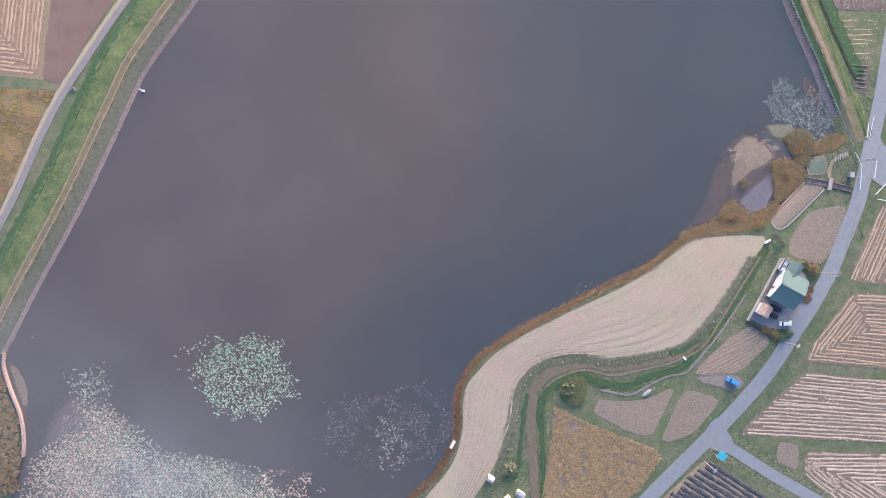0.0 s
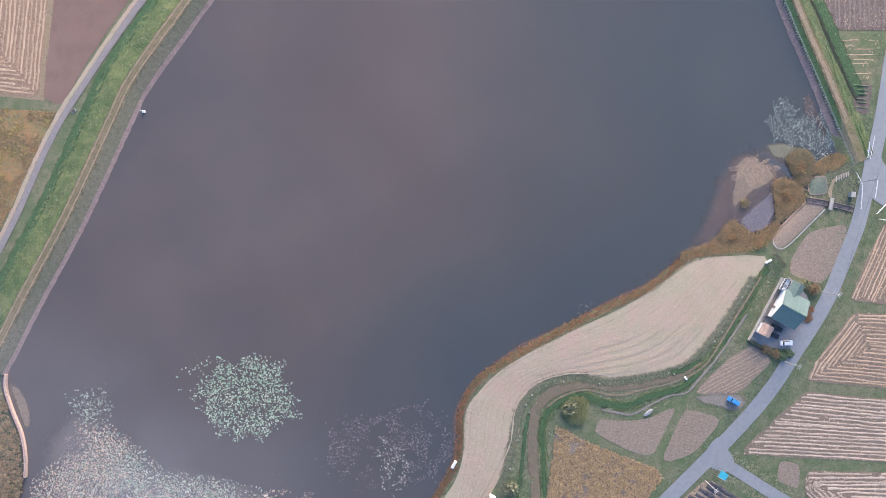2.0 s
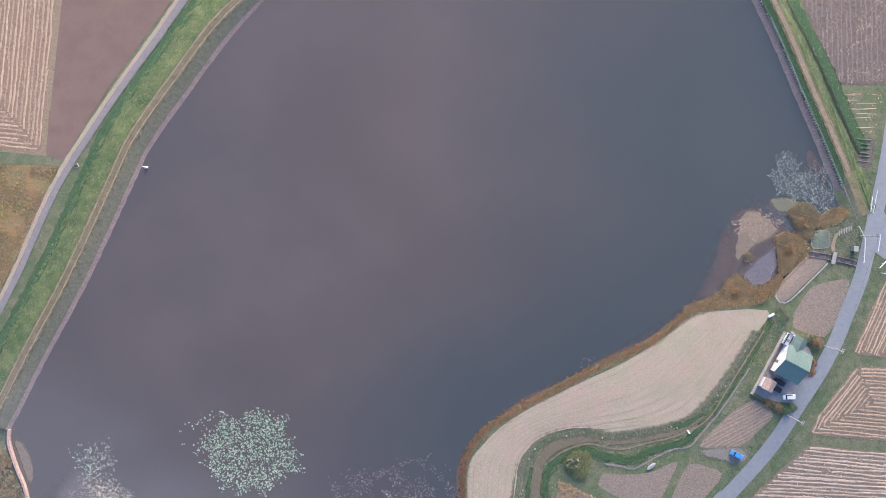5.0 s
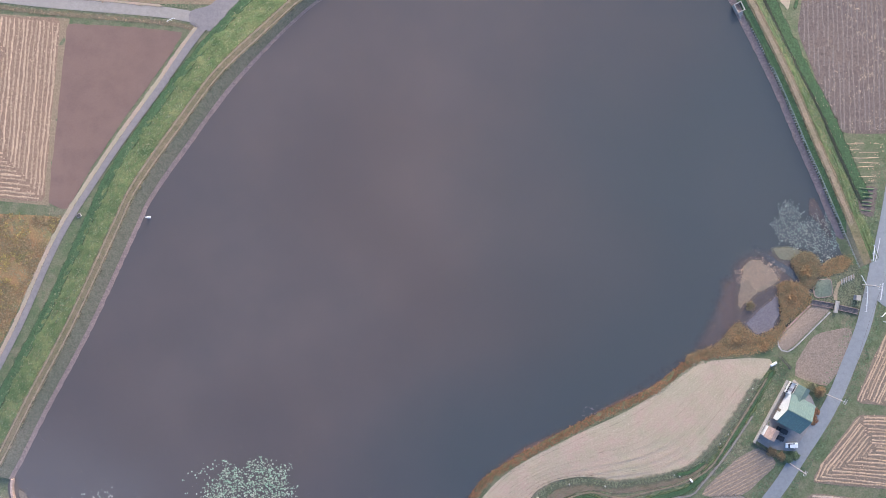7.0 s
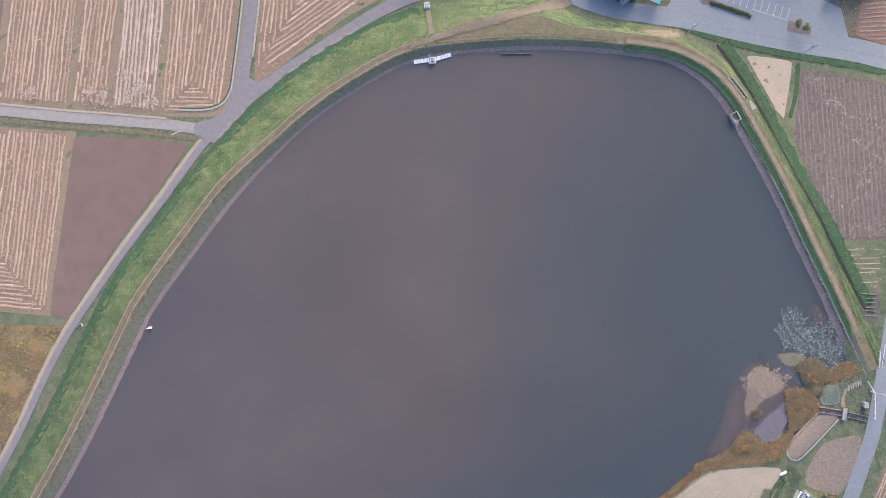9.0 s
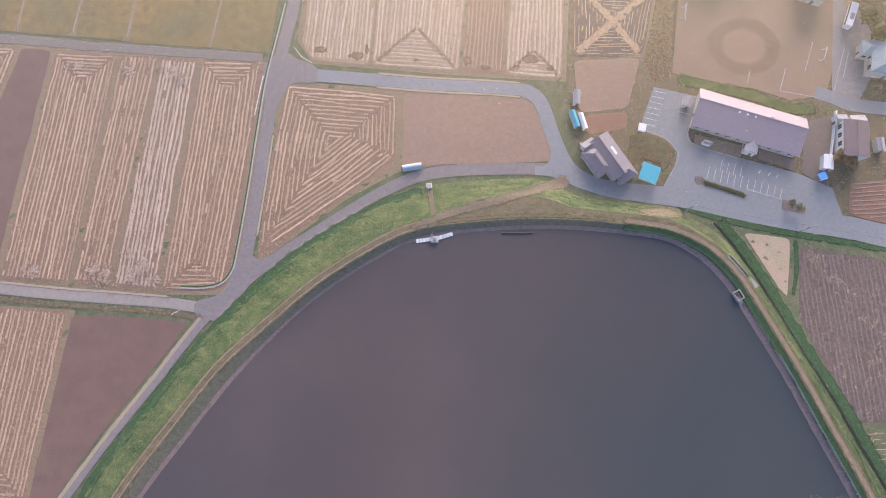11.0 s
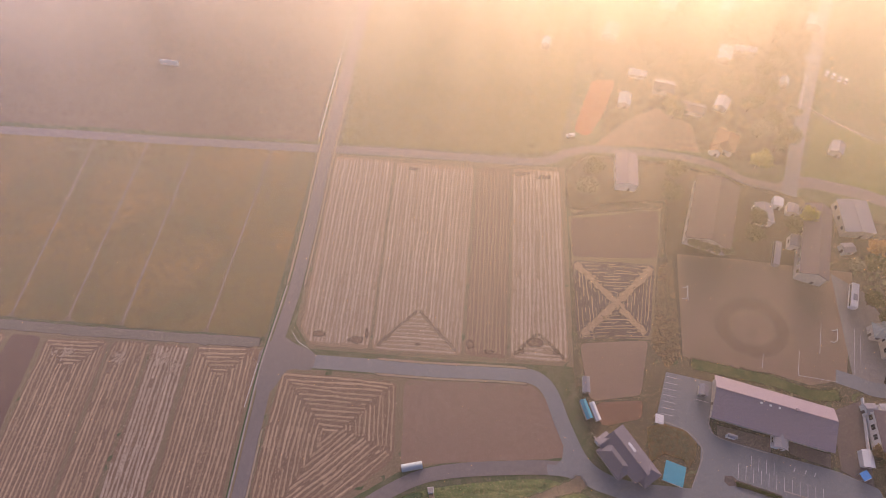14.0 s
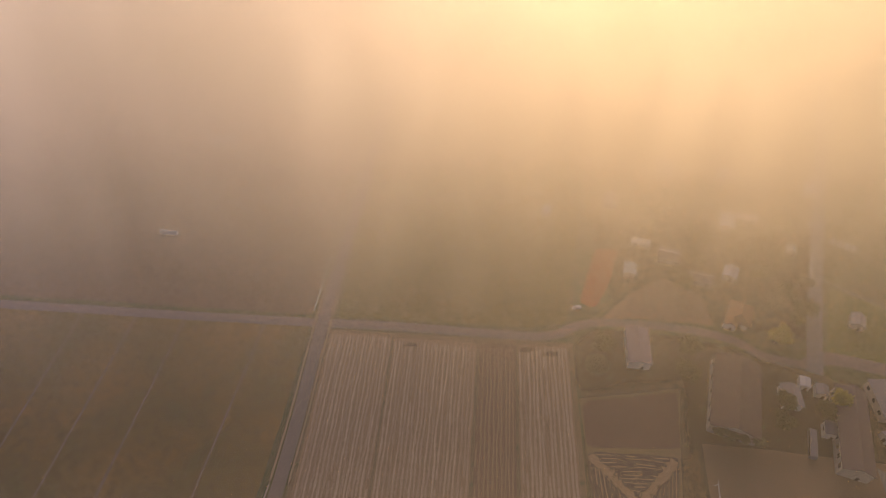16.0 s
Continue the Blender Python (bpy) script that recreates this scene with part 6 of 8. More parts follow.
def shrub(x, y, r, h, material, label, name="shrub", leaves=900, size=0.55, trunk=0.0, lobes=7, squash=1.0, lean=0.7):
    z = land(x, y)
    t = thing(name, x, y, max(z, WATER), rng.random() * 360, label, "tree" if trunk else "shrub")
    bm = bmesh.new()
    hub = Vector((0, 0, trunk + h * 0.25))
    tube(bm, (0, 0, -0.2), hub, 0.05 * h + 0.06, 0.03 * h + 0.03, 7)
    tips = []
    for k in range(lobes):
        a = 6.283 * k / lobes + rng.random()
        q = r * (0.35 + 0.35 * rng.random())
        tip = Vector((q * math.cos(a), q * math.sin(a) * squash, trunk + h * (0.4 + 0.4 * rng.random())))
        tips.append(tip)
        tube(bm, hub * 0.7, tip, 0.03 * h, 0.012 * h, 5)
    tips.append(Vector((0, 0, trunk + h * 0.75)))
    part("trunk" if trunk else "stems", bm, M["bark"], t)
    C = []
    for tip in tips:
        n_ = leaves // len(tips)
        d = rng.normal(0, 1, (n_, 3))
        d /= np.linalg.norm(d, axis=1)[:, None]
        rr = r * 0.5 * (0.55 + 0.5 * rng.random(n_))
        C.append(np.array(tip) + d * np.column_stack([rr, rr * squash, np.minimum(rr, h * 0.38)]))
    C = np.concatenate(C)
    C[:, 2] = np.maximum(C[:, 2], 0.05)
    blades("crown" if trunk else "foliage", C, size, 0.1, 1, material, parent=t, kind="", lean=lean)
    return t


def reed_bed(poly, count, key, label, size=0.27, rise=0.55):
    p = clumped(scatter(spline(poly, 3, True), count), 2.2, 0.93)
    p = p + rng.normal(0, 0.55, p.shape)
    q = on_land(p)
    q[:, 2] = np.maximum(q[:, 2], WATER)
    bump_ = np.array([0.5 + noise.noise(Vector((a / 1.6, b / 1.6, 9.1))) for a, b, _ in q])
    q[:, 2] += np.clip(bump_, 0, 1) * rise * 0.4
    blades("reed_bed", q, size, rise, 3, M[key], label=label, category="reeds", lean=0.3)
    blades("reed_bed", q[::4], size, rise, 3, M["leaf_dull"], label="olive stems among the reeds", category="reeds", lean=0.3)


reed_bed([(120.5, 37.1), (125.4, 38.9), (128.4, 36.4), (129.2, 32.9), (127.1, 27.8), (125.0, 26.8), (122.4, 31.4), (120.6, 34.3)], 7000, "leaf_brown", "rust-brown reed bed beside the inlet")
reed_bed([(129.1, 33.2), (135.5, 37.2), (139.5, 36.5), (137.0, 33.6), (131.3, 31.1)], 3000, "leaf_rust", "rusty reeds below the embankment's end")
reed_bed([(115.6, 27.8), (121.4, 28.2), (125.4, 25.7), (125.6, 21.6), (121.6, 17.8), (117.3, 14.4), (116.4, 20.7)], 7000, "leaf_rust", "orange-brown reed bed on the mud flat")
reed_bed([(96.0, 8.0), (98.7, 12.0), (101.5, 14.2), (104.4, 12.0), (108.8, 9.5), (114.5, 12.6), (117.3, 14.9), (116.6, 10.6), (110, 5.4), (101.7, 4.2), (92, 3.4), (86.0, 1.2), (84.0, 2.8), (91.0, 5.4)], 9500, "leaf_rust", "low rusty reeds along the marsh edge")
reed_bed([(104.4, 20.9), (106.2, 21.6), (106.8, 19.9), (105.0, 19.2)], 200, "leaf_brown", "small brown tussock on the mud flat")
for x, y, r, h in ((124.5, 32.5, 2.2, 0.9), (119.8, 23.5, 2.0, 1.0), (101.2, 8.6, 2.0, 0.9), (110.5, 6.6, 1.6, 0.8)):
    shrub(x, y, r, h, M["leaf_rust"], "rusty marsh shrub among the reeds", leaves=900, size=0.4)
shrub(47.7, -51.5, 4.6, 0.9, M["leaf_bush"], "yellowish-green bushy shrub in the grass", leaves=5200, size=0.4, lobes=14, lean=0.2)
shrub(45.0, -50.5, 2.6, 1.5, M["leaf_dull"], "dull olive shrub in the grass", leaves=500)
shrub(25.3, -78.7, 2.6, 2.2, M["leaf_dull"], "small yellowish shrub beside a shed", leaves=600)
shrub(129.4, -9.0, 2.2, 1.3, M["leaf_weed"], "brown garden shrub beside the house", leaves=1600, size=0.32, lean=0.3)
shrub(126.8, -7.4, 1.7, 1.1, M["leaf_dull"], "olive garden shrub beside the house", leaves=1000, size=0.32)
shrub(127.6, -19.0, 1.8, 0.35, M["leaf_fringe"], "red creeping shrub before the house", leaves=1100, size=0.28, lean=0.2)
shrub(128.8, -16.2, 1.3, 0.3, M["leaf_fringe"], "red creeping shrub before the house", leaves=800, size=0.28, lean=0.2)
for x, y in ((116.5, -31.8), (119.2, -32.8), (121.4, -31.6), (113.2, -30.4)):
    shrub(x, y, 1.6, 0.9, M["leaf_weed" if x < 118 else "leaf_green"], "low leafy garden shrub at the yard's edge", leaves=1300, size=0.3, lean=0.25)
bed_p = [(67.0, 182.1), (72.9, 183.4), (80.0, 181.0), (83.0, 176.8), (81.6, 172.8), (78.4, 168.5), (77.4, 171.5), (71.1, 173.5), (65.8, 170.8)]
patch("planting_bed", bed_p, M["weedy"], 3, 0.19, label="brown planting bed beside the car park", category="planting bed")
blades("ground_cover", np.column_stack([scatter(bed_p, 1500, 1.0), np.full(1500, 0.22)]), 0.4, 0.15, 2, M["leaf_brown"], label="brownish ground cover in the planting bed", category="plants")
blades("ground_cover", np.column_stack([scatter(bed_p, 700, 1.5), np.full(700, 0.25)]), 0.4, 0.2, 2, M["leaf_dull"], label="olive ground cover in the planting bed", category="plants")
hp = np.array((93.0, 163.9)) + np.outer(rng.random(500), (14.0, -4.9)) + rng.normal(0, 0.3, (500, 2))
blades("low_hedge", np.column_stack([hp, np.full(500, 0.25)]), 0.35, 0.35, 3, M["leaf_tree"], label="low dark clipped hedge in the car park", category="hedge", lean=0.3)
patch("planting_bed", [(120.6, 157.4), (124.3, 156.7), (128.4, 153.7), (127.8, 152.0), (119.8, 153.8)], M["dark_lot"], 2, 0.2, label="small planting island in the car park", category="planting bed")
patch("planting_bed", [(89.8, 166.4), (92.3, 166.2), (93.6, 164.9), (107, 160.2), (106.6, 158.8), (92.5, 163.3), (90.4, 163.1), (89.2, 164.6)], M["dark_lot"], 3, 0.2, label="long grassy island in the car park", category="planting bed")
for x, y in ((122.5, 155.5), (125.5, 154)):
    shrub(x, y, 1.2, 0.9, M["leaf_dull"], "low shrub on a planting island", leaves=250)
patch("planting_bed", [(91.1, 182.6), (109.1, 177.9), (107.0, 173.4), (90.3, 178.3)], M["plot"], 2, 0.17, label="brown planting strip before the school", category="planting bed")
patch("planting_bed", [(114.5, 177.0), (127.1, 172.5), (125.7, 168.4), (113.3, 172.9)], M["dark_lot"], 2, 0.17, label="dark planting strip before the school", category="planting bed")
ribbon("school_verge", [(86, 204.5), (97, 202), (114, 197.8), (128, 192.5), (138, 193)], 6.0, M["slope_grass_thin"], 0.12, ragged=0.3, fade=2.0, label="green grass strip behind the school", category="grass")
for x, y, r, h, key, lab in ((133, 290, 4.2, 6.5, "leaf_ginkgo", "bright yellow autumn tree in the mist"), (167.5, 247.5, 4.0, 6, "leaf_orange", "orange autumn tree behind the school"), (145.5, 262.5, 3.2, 6, "leaf_ginkgo", "yellow-green tree beside the school block"),
                             (163, 241, 3.6, 5.5, "leaf_tree", "dark green tree behind the school"), (170, 238, 4.0, 6, "leaf_tree", "dark green tree behind the school"), (124, 262, 3.6, 6, "leaf_tree", "dark tree beside the hall"), (121, 255, 3.4, 5, "leaf_tree", "dark tree beside the hall"),
                             (138, 259, 3.4, 5, "leaf_tree", "dark tree between the school blocks"), (158, 226, 3.0, 5, "leaf_tree", "green tree along the lane"), (161, 219, 3.0, 5, "leaf_tree", "green tree along the lane"), (157, 240.5, 3.0, 5, "leaf_dull", "olive tree beside the parked bus"),
                             (92, 275, 4.5, 6.5, "leaf_tree", "dark green tree in the misty village"), (96, 286, 4.0, 6, "leaf_tree", "dark green tree in the misty village"), (62, 288, 4.2, 6, "leaf_tree", "dark tree behind the pale field"), (58, 279, 4.0, 5, "leaf_dull", "olive tree behind the pale field"),
                             (141.5, 173, 1.7, 2.2, "leaf_weed", "brown garden tree before the white house"), (145, 170.5, 1.8, 2.2, "leaf_weed", "brown garden tree before the white house"), (103, 318, 4.0, 6, "leaf_tree", "dark tree in the misty village"), (112, 332, 4.4, 6, "leaf_tree", "dark tree in the misty village"),
                             (138, 322, 4.4, 7, "leaf_tree", "dark tree in the misty village"), (145, 312, 4.2, 6, "leaf_tree", "dark tree in the misty village"), (148, 331, 4.4, 7, "leaf_tree", "dark tree in the misty village"), (120, 345, 4.4, 7, "leaf_tree", "dark tree in the misty village"), (98, 352, 4.4, 7, "leaf_dull", "olive tree in the misty village"), (158, 352, 4.4, 7, "leaf_tree", "dark tree in the misty village")):
    shrub(x, y, r, h, M[key], lab, name="tree", leaves=1300, size=0.8, trunk=h * 0.25)
for x, y in ((97.6, 252.4), (101.0, 250.8), (105.0, 249.6), (109.0, 248.8)):
    shrub(x, y, 2.5, 3.2, M["leaf_dull"], "pale green tree clipped before the hall's gable", name="tree", leaves=900, size=0.5, trunk=0.8)
blades("roadside_weeds", on_land(scatter([(82, 152), (100, 148), (104, 145), (113, 126), (108, 127), (98, 138), (86, 146)], 1500)), 0.45, 0.1, 3, M["leaf_dull"], label="shaggy weeds between road and bank", category="weeds")
blades("roadside_weeds", on_land(scatter([(74, 212), (83, 243), (89, 247), (84, 207), (78, 203)], 2200)), 0.5, 0.15, 3, M["leaf_weed"], label="orange-brown hedge weeds beside the school yard", category="weeds")


# ---- buildings ----
def window(parent, x, y, z, w, h, turn, name="window"):
    bm = bmesh.new()
    m = pose(x, y, z, 0, 0, turn)
    for a, b, sx, sz in ((0, 0, w + 0.12, 0.07), (0, h - 0.07, w + 0.12, 0.07), (-w / 2 - 0.025, 0, 0.07, h), (w / 2 + 0.025, 0, 0.07, h), (0, 0, 0.05, h)):
        box(bm, a, 0.0, b, sx, 0.1, sz)
    bmesh.ops.transform(bm, matrix=m, verts=bm.verts)
    f = part(name, bm, M["paint_white"], parent)
    bm = boxed(0, 0.0, 0.03, w, 0.05, h - 0.06)
    bmesh.ops.transform(bm, matrix=m, verts=bm.verts)
    part("pane", bm, glass, f, "dark window glass")


def house(x, y, turn, L_, W_, eave, rise, roof, walls, label, over=0.6, wins=(3, 3), name="house", z=None, ribs=0.0, door=True, hip=0.0, group="", chimney=False, category="house", ridge=0.0):
    """A gabled (hip=0) or hipped house: the ridge runs along its length, ridge metres off its middle."""
    z = land(x, y) + 0.05 if z is None else z
    t = thing(name, x, y, z, turn, label, category, group)
    l, w = L_ / 2, W_ / 2
    top = eave + rise
    V = [(-l, -w, -0.3), (l, -w, -0.3), (l, w, -0.3), (-l, w, -0.3), (-l, -w, eave), (l, -w, eave), (l, w, eave), (-l, w, eave)]
    F = [(0, 1, 5, 4), (1, 2, 6, 5), (2, 3, 7, 6), (3, 0, 4, 7), (3, 2, 1, 0), (4, 5, 6, 7)]
    if not hip:
        V += [(-l, ridge, top - 0.05), (l, ridge, top - 0.05)]
        F = F[:5] + [(4, 7, 8), (5, 9, 6), (4, 8, 9, 5), (6, 9, 8, 7)]
    link("wall", V, F, M[walls], t)
    ex, ey = l + over, w + over
    ez, en = eave - over * rise / (w + ridge), eave - over * rise / (w - ridge)
    ih = hip * w
    R = [(-ex, -ey, ez), (ex, -ey, ez), (ex, ey, en), (-ex, ey, en), (-ex + ih * (1 + over / w), ridge, top), (ex - ih * (1 + over / w), ridge, top)]
    th = 0.16
    for nm, quad in (("roof", (0, 1, 5, 4)), ("roof", (2, 3, 4, 5))) + ((("roof", (1, 2, 5)), ("roof", (3, 0, 4))) if hip else ()):
        P = [Vector(R[k]) for k in quad]
        n_ = len(P)
        vv = [tuple(p + Vector((0, 0, th))) for p in P] + [tuple(p) for p in P]
        ff = [tuple(range(n_)), tuple(range(2 * n_ - 1, n_ - 1, -1))] + [(k, k + n_, (k + 1) % n_ + n_, (k + 1) % n_) for k in range(n_)]
        rf = link(nm, vv, ff, M[roof], t)
        if ribs and n_ == 4:
            bm = bmesh.new()
            a, b, c, d = [Vector(v) for v in vv[:4]]
            for k in range(1, int((b - a).length / ribs)):
                u = k * ribs / (b - a).length
                tube(bm, a.lerp(b, u), d.lerp(c, u), 0.05, n=4)
            part("seam_ribs", bm, M[roof], rf)
    bm = boxed(0, ridge, top + th - 0.05, (ex - ih) * 2 - 0.2, 0.4, 0.16, bevel=0.04)
    part("ridge_cap", bm, M[roof], t)
    for sd, cnt in ((-1, wins[0]), (1, wins[1])):
        for k in range(cnt):
            window(t, -l + L_ * (k + 0.5) / cnt, sd * (w + 0.03), eave * 0.38, min(1.7, L_ / cnt * 0.55), eave * 0.38, 0)
    if door:
        part("door", boxed(-l - 0.04, -w * 0.3, 0, 0.1, 1.0, 2.0, bevel=0.02), M["timber"], t)
    if chimney:
        part("roof_vent", boxed(l * 0.35, ridge, top, 1.2, 0.9, 0.7, bevel=0.05), M[roof], t)
    return t


# green-roofed house by the east road, with its yard
gh = house(119.6, -15.9, -28, 8.4, 10.2, 3.5, 2.1, "roof_green", "wall_white", "white house with a faded green metal roof", over=0.45, wins=(2, 2), ribs=0.9)
house(121.4, -9.2, 62, 4.6, 4.0, 3.0, 1.0, "roof_green", "wall_white", "small annexe with a green metal roof", over=0.3, wins=(1, 1), ribs=0.9, door=False)
house(111.9, -23.2, 62, 3.6, 3.7, 2.5, 0.7, "pink_wall", "wall_white", "white garden shed with a pale cream roof", over=0.25, wins=(1, 0), name="shed", category="shed")
dk = thing("deck", 116.2, -14.6, land(116.2, -14.6) + 0.1, 63, "grey slatted timber deck beside the house", "deck")
for k in range(14):
    part("board", boxed(-4.7 + k * 0.68, 0, 0.35, 0.6, 2.2, 0.05), M["timber"], dk)
for sx in (-4.6, 0, 4.3):
    part("deck_leg", boxed(sx, 0, -0.2, 0.15, 1.9, 0.55), M["timber"], dk)


def garden_wall(pts, h, w, material, label, name="garden_wall"):
    for a, b in zip(pts, pts[1:]):
        mx, my = (a[0] + b[0]) / 2, (a[1] + b[1]) / 2
        ln = math.hypot(b[0] - a[0], b[1] - a[1])
        t = thing(name, mx, my, land(mx, my), math.degrees(math.atan2(b[1] - a[1], b[0] - a[0])), label, "wall")
        part("wall_body", boxed(0, 0, -0.3, ln, w, h + 0.3), M[material], t)
        part("coping", boxed(0, 0, h + 0.002, ln + 0.05, w + 0.1, 0.08, bevel=0.02), M[material], t)


garden_wall([(118.3, -5.2), (107.0, -27.0)], 1.0, 0.35, "concrete", "pale concrete garden wall along the plot")
garden_wall([(107.0, -27.2), (114.3, -31.9)], 0.6, 0.25, "iron", "low dark garden wall at the plot's end")

# the school
school = house(109.75, 185.8, -17.8, 38.5, 13.8, 3.6, 2.2, "roof_purple", "wall_cream", "long single-storey school with a purple-grey roof", over=0.8, wins=(10, 8), ribs=0.0, hip=0.0, name="school_building", chimney=True, category="school", ridge=2.4)
for k in range(3):
    part("skylight", boxed(-5 + 3.0 * k, 1.4, 5.68, 0.7, 0.7, 0.25, bevel=0.02), M["paint_white"], school, "small white roof dome")
porch = house(110.0, 176.6, 72.2, 4.4, 4.2, 3.0, 0.7, "roof_grey", "wall_white", "white flat-roofed entrance porch", over=0.3, wins=(1, 1), name="porch", category="porch")
house(94.5, 178.5, -17.8, 2.8, 1.0, 2.4, 0.3, "roof_grey", "wall_white", "white pergola frame before the school", over=0.2, wins=(0, 0), name="pergola", door=False, category="pergola")
house(88.5, 194.3, 72, 3.4, 2.6, 2.4, 0.5, "roof_grey", "wall_cream", "small cream store beside the school", over=0.3, wins=(1, 0), name="shed", category="shed")

# the old tiled house
house(58.4, 173.2, -58, 15.0, 7.6, 3.2, 1.35, "roof_tile", "wall_cream", "old farmhouse with a dark tiled gable roof", over=0.8, wins=(4, 4))
house(53.9, 171.6, -58, 10.0, 6.4, 2.9, 1.3, "roof_tile", "wall_cream", "lower wing of the farmhouse with dark tiles", over=0.6, wins=(3, 1), hip=0.8)
house(51.2, 177.2, 32, 4.4, 4.0, 2.7, 1.0, "roof_tile", "wall_white", "small tiled outbuilding with white walls", over=0.4, wins=(1, 1))
house(63.2, 167.2, 32, 6.4, 5.4, 2.9, 1.2, "roof_tile", "wall_cream", "tiled front wing of the farmhouse", over=0.6, wins=(2, 1), hip=0.7)
part("solar_panel", boxed(-1.0, 1.9, 4.1, 3.4, 0.9, 0.1), M["paint_white"], bpy.data.objects["house.002"], "white panel on the tiled roof")


def canopy(x, y, turn, sx, sy, h, material, label):
    t = thing("canopy", x, y, land(x, y) + 0.05, turn, label, "canopy")
    part("canopy_roof", boxed(0, 0, h, sx, sy, 0.14, bevel=0.03), M[material], t)
    part("fascia", boxed(0, -sy / 2 - 0.06, h - 0.25, sx, 0.1, 0.36), M["paint_white"], t)
    for a in (-1, 1):
        for b in (-1, 1):
            part("post", boxed(a * (sx / 2 - 0.25), b * (sy / 2 - 0.25), -0.2, 0.16, 0.16, h + 0.2), M["steel"], t)
    return t


canopy(72.3, 166.9, -22, 6.6, 6.6, 2.7, "blue", "bright blue flat-roofed carport beside the road")
canopy(71.0, 184.5, -14, 2.8, 3.0, 2.3, "paint_white", "small white flat canopy in the car park")
canopy(98.2, -73.8, -32, 3.0, 2.4, 2.2, "blue", "small bright blue roof shelter at the junction")

garden_wall([(48.4, 179.2), (50.8, 175.0), (56.2, 167.8)], 0.9, 0.4, "concrete", "low pale wall along the farmhouse yard")

# the white two-storey house and its outbuildings
house(146.6, 178.6, 83, 13.0, 8.6, 5.6, 0.7, "roof_dark", "wall_white", "white two-storey house with a dark flat-pitched roof", over=0.3, wins=(4, 4))
house(144.2, 186.8, 0, 3.6, 3.6, 3.0, 0.5, "roof_grey", "wall_white", "white block store behind the house", over=0.2, wins=(1, 0), name="shed", category="shed")
house(150.4, 186.2, 0, 5.2, 4.6, 2.6, 0.9, "roof_grey", "wall_white", "store with a ribbed white metal roof", over=0.2, wins=(1, 0), name="shed", ribs=0.6, category="shed")
house(137.5, 170.8, 80, 5.2, 3.2, 2.6, 0.5, "paint_white", "wall_white", "white garage standing beside the gravel lot", over=0.2, wins=(1, 0), name="shed", category="shed")
canopy(134.9, 165.6, 20, 3.0, 2.6, 2.2, "car_blue", "small blue tarpaulin shelter")
house(157.6, 177.5, 90, 5.0, 2.6, 2.4, 0.4, "roof_grey", "wall_cream", "narrow cream shed with a grey roof", over=0.15, wins=(1, 0), name="shed", category="shed")
garden_wall([(144.2, 191.2), (139.0, 170.2)], 1.2, 0.35, "paint_white", "white boundary wall beside the gravel lot")
house(163.0, 211.0, 80, 13, 10, 5.2, 2.4, "roof_teal", "wall_cream", "house with a pale teal hipped roof", over=0.7, wins=(3, 3), hip=0.7)
house(158.0, 214.5, -10, 5.5, 5.0, 4.2, 1.6, "roof_teal", "wall_cream", "wing with a pale teal roof", over=0.5, wins=(2, 1), hip=0.8)

# the school blocks and the village in the mist
house(107.5, 265.5, 69, 31, 16.5, 6.0, 3.2, "roof_brown", "wall_cream", "large school hall with a brown sheet roof", over=0.5, wins=(5, 5), name="school_hall", category="hall")
house(144.9, 251.5, 69, 33, 9.8, 6.0, 2.4, "roof_dark", "wall_cream", "long two-storey school block with a dark roof", over=0.5, wins=(9, 9), name="school_building", category="school")
house(138.5, 252.8, 69, 5.2, 4.2, 3.6, 0.8, "roof_grey", "wall_white", "white stair wing of the school block", over=0.2, wins=(1, 1), name="annexe")
house(165.8, 263.5, 84, 15, 11.5, 4.6, 0.8, "roof_grey", "wall_cream", "low building with a broad pale grey roof", over=0.4, wins=(3, 3), name="annexe")
house(129.5, 266.0, 80, 8.5, 6.5, 3.8, 1.2, "roof_grey", "wall_white", "low outbuilding with a bluish-grey roof", over=0.4, wins=(2, 2), name="annexe")
house(137.5, 272.0, 70, 4.2, 3.6, 2.8, 0.4, "paint_white", "wall_white", "small white store in the village", over=0.2, wins=(1, 0), name="shed", category="shed")
house(142.6, 268.6, 70, 4.6, 4.2, 2.8, 0.6, "roof_grey", "wall_white", "small grey-roofed store in the village", over=0.2, wins=(1, 0), name="shed", category="shed")
house(159.1, 250.1, 5, 4.6, 4.0, 2.6, 0.5, "roof_grey", "wall_white", "small pale shed behind the school block", over=0.2, wins=(1, 0), name="shed", category="shed")
house(76.6, 288.0, 82, 16.5, 8.6, 4.6, 1.4, "roof_purple", "wall_white", "house with a plum-grey roof and white gables", over=0.3, wins=(3, 3))
house(123.2, 303.5, 62, 10, 8.5, 4.2, 2.4, "roof_orange", "wall_cream", "house with an orange tiled roof", over=0.6, wins=(2, 2), hip=0.6)
house(118.6, 300.2, 62, 5, 4.5, 3.4, 1.6, "roof_orange", "wall_white", "orange-tiled wing of the village house", over=0.5, wins=(1, 1))
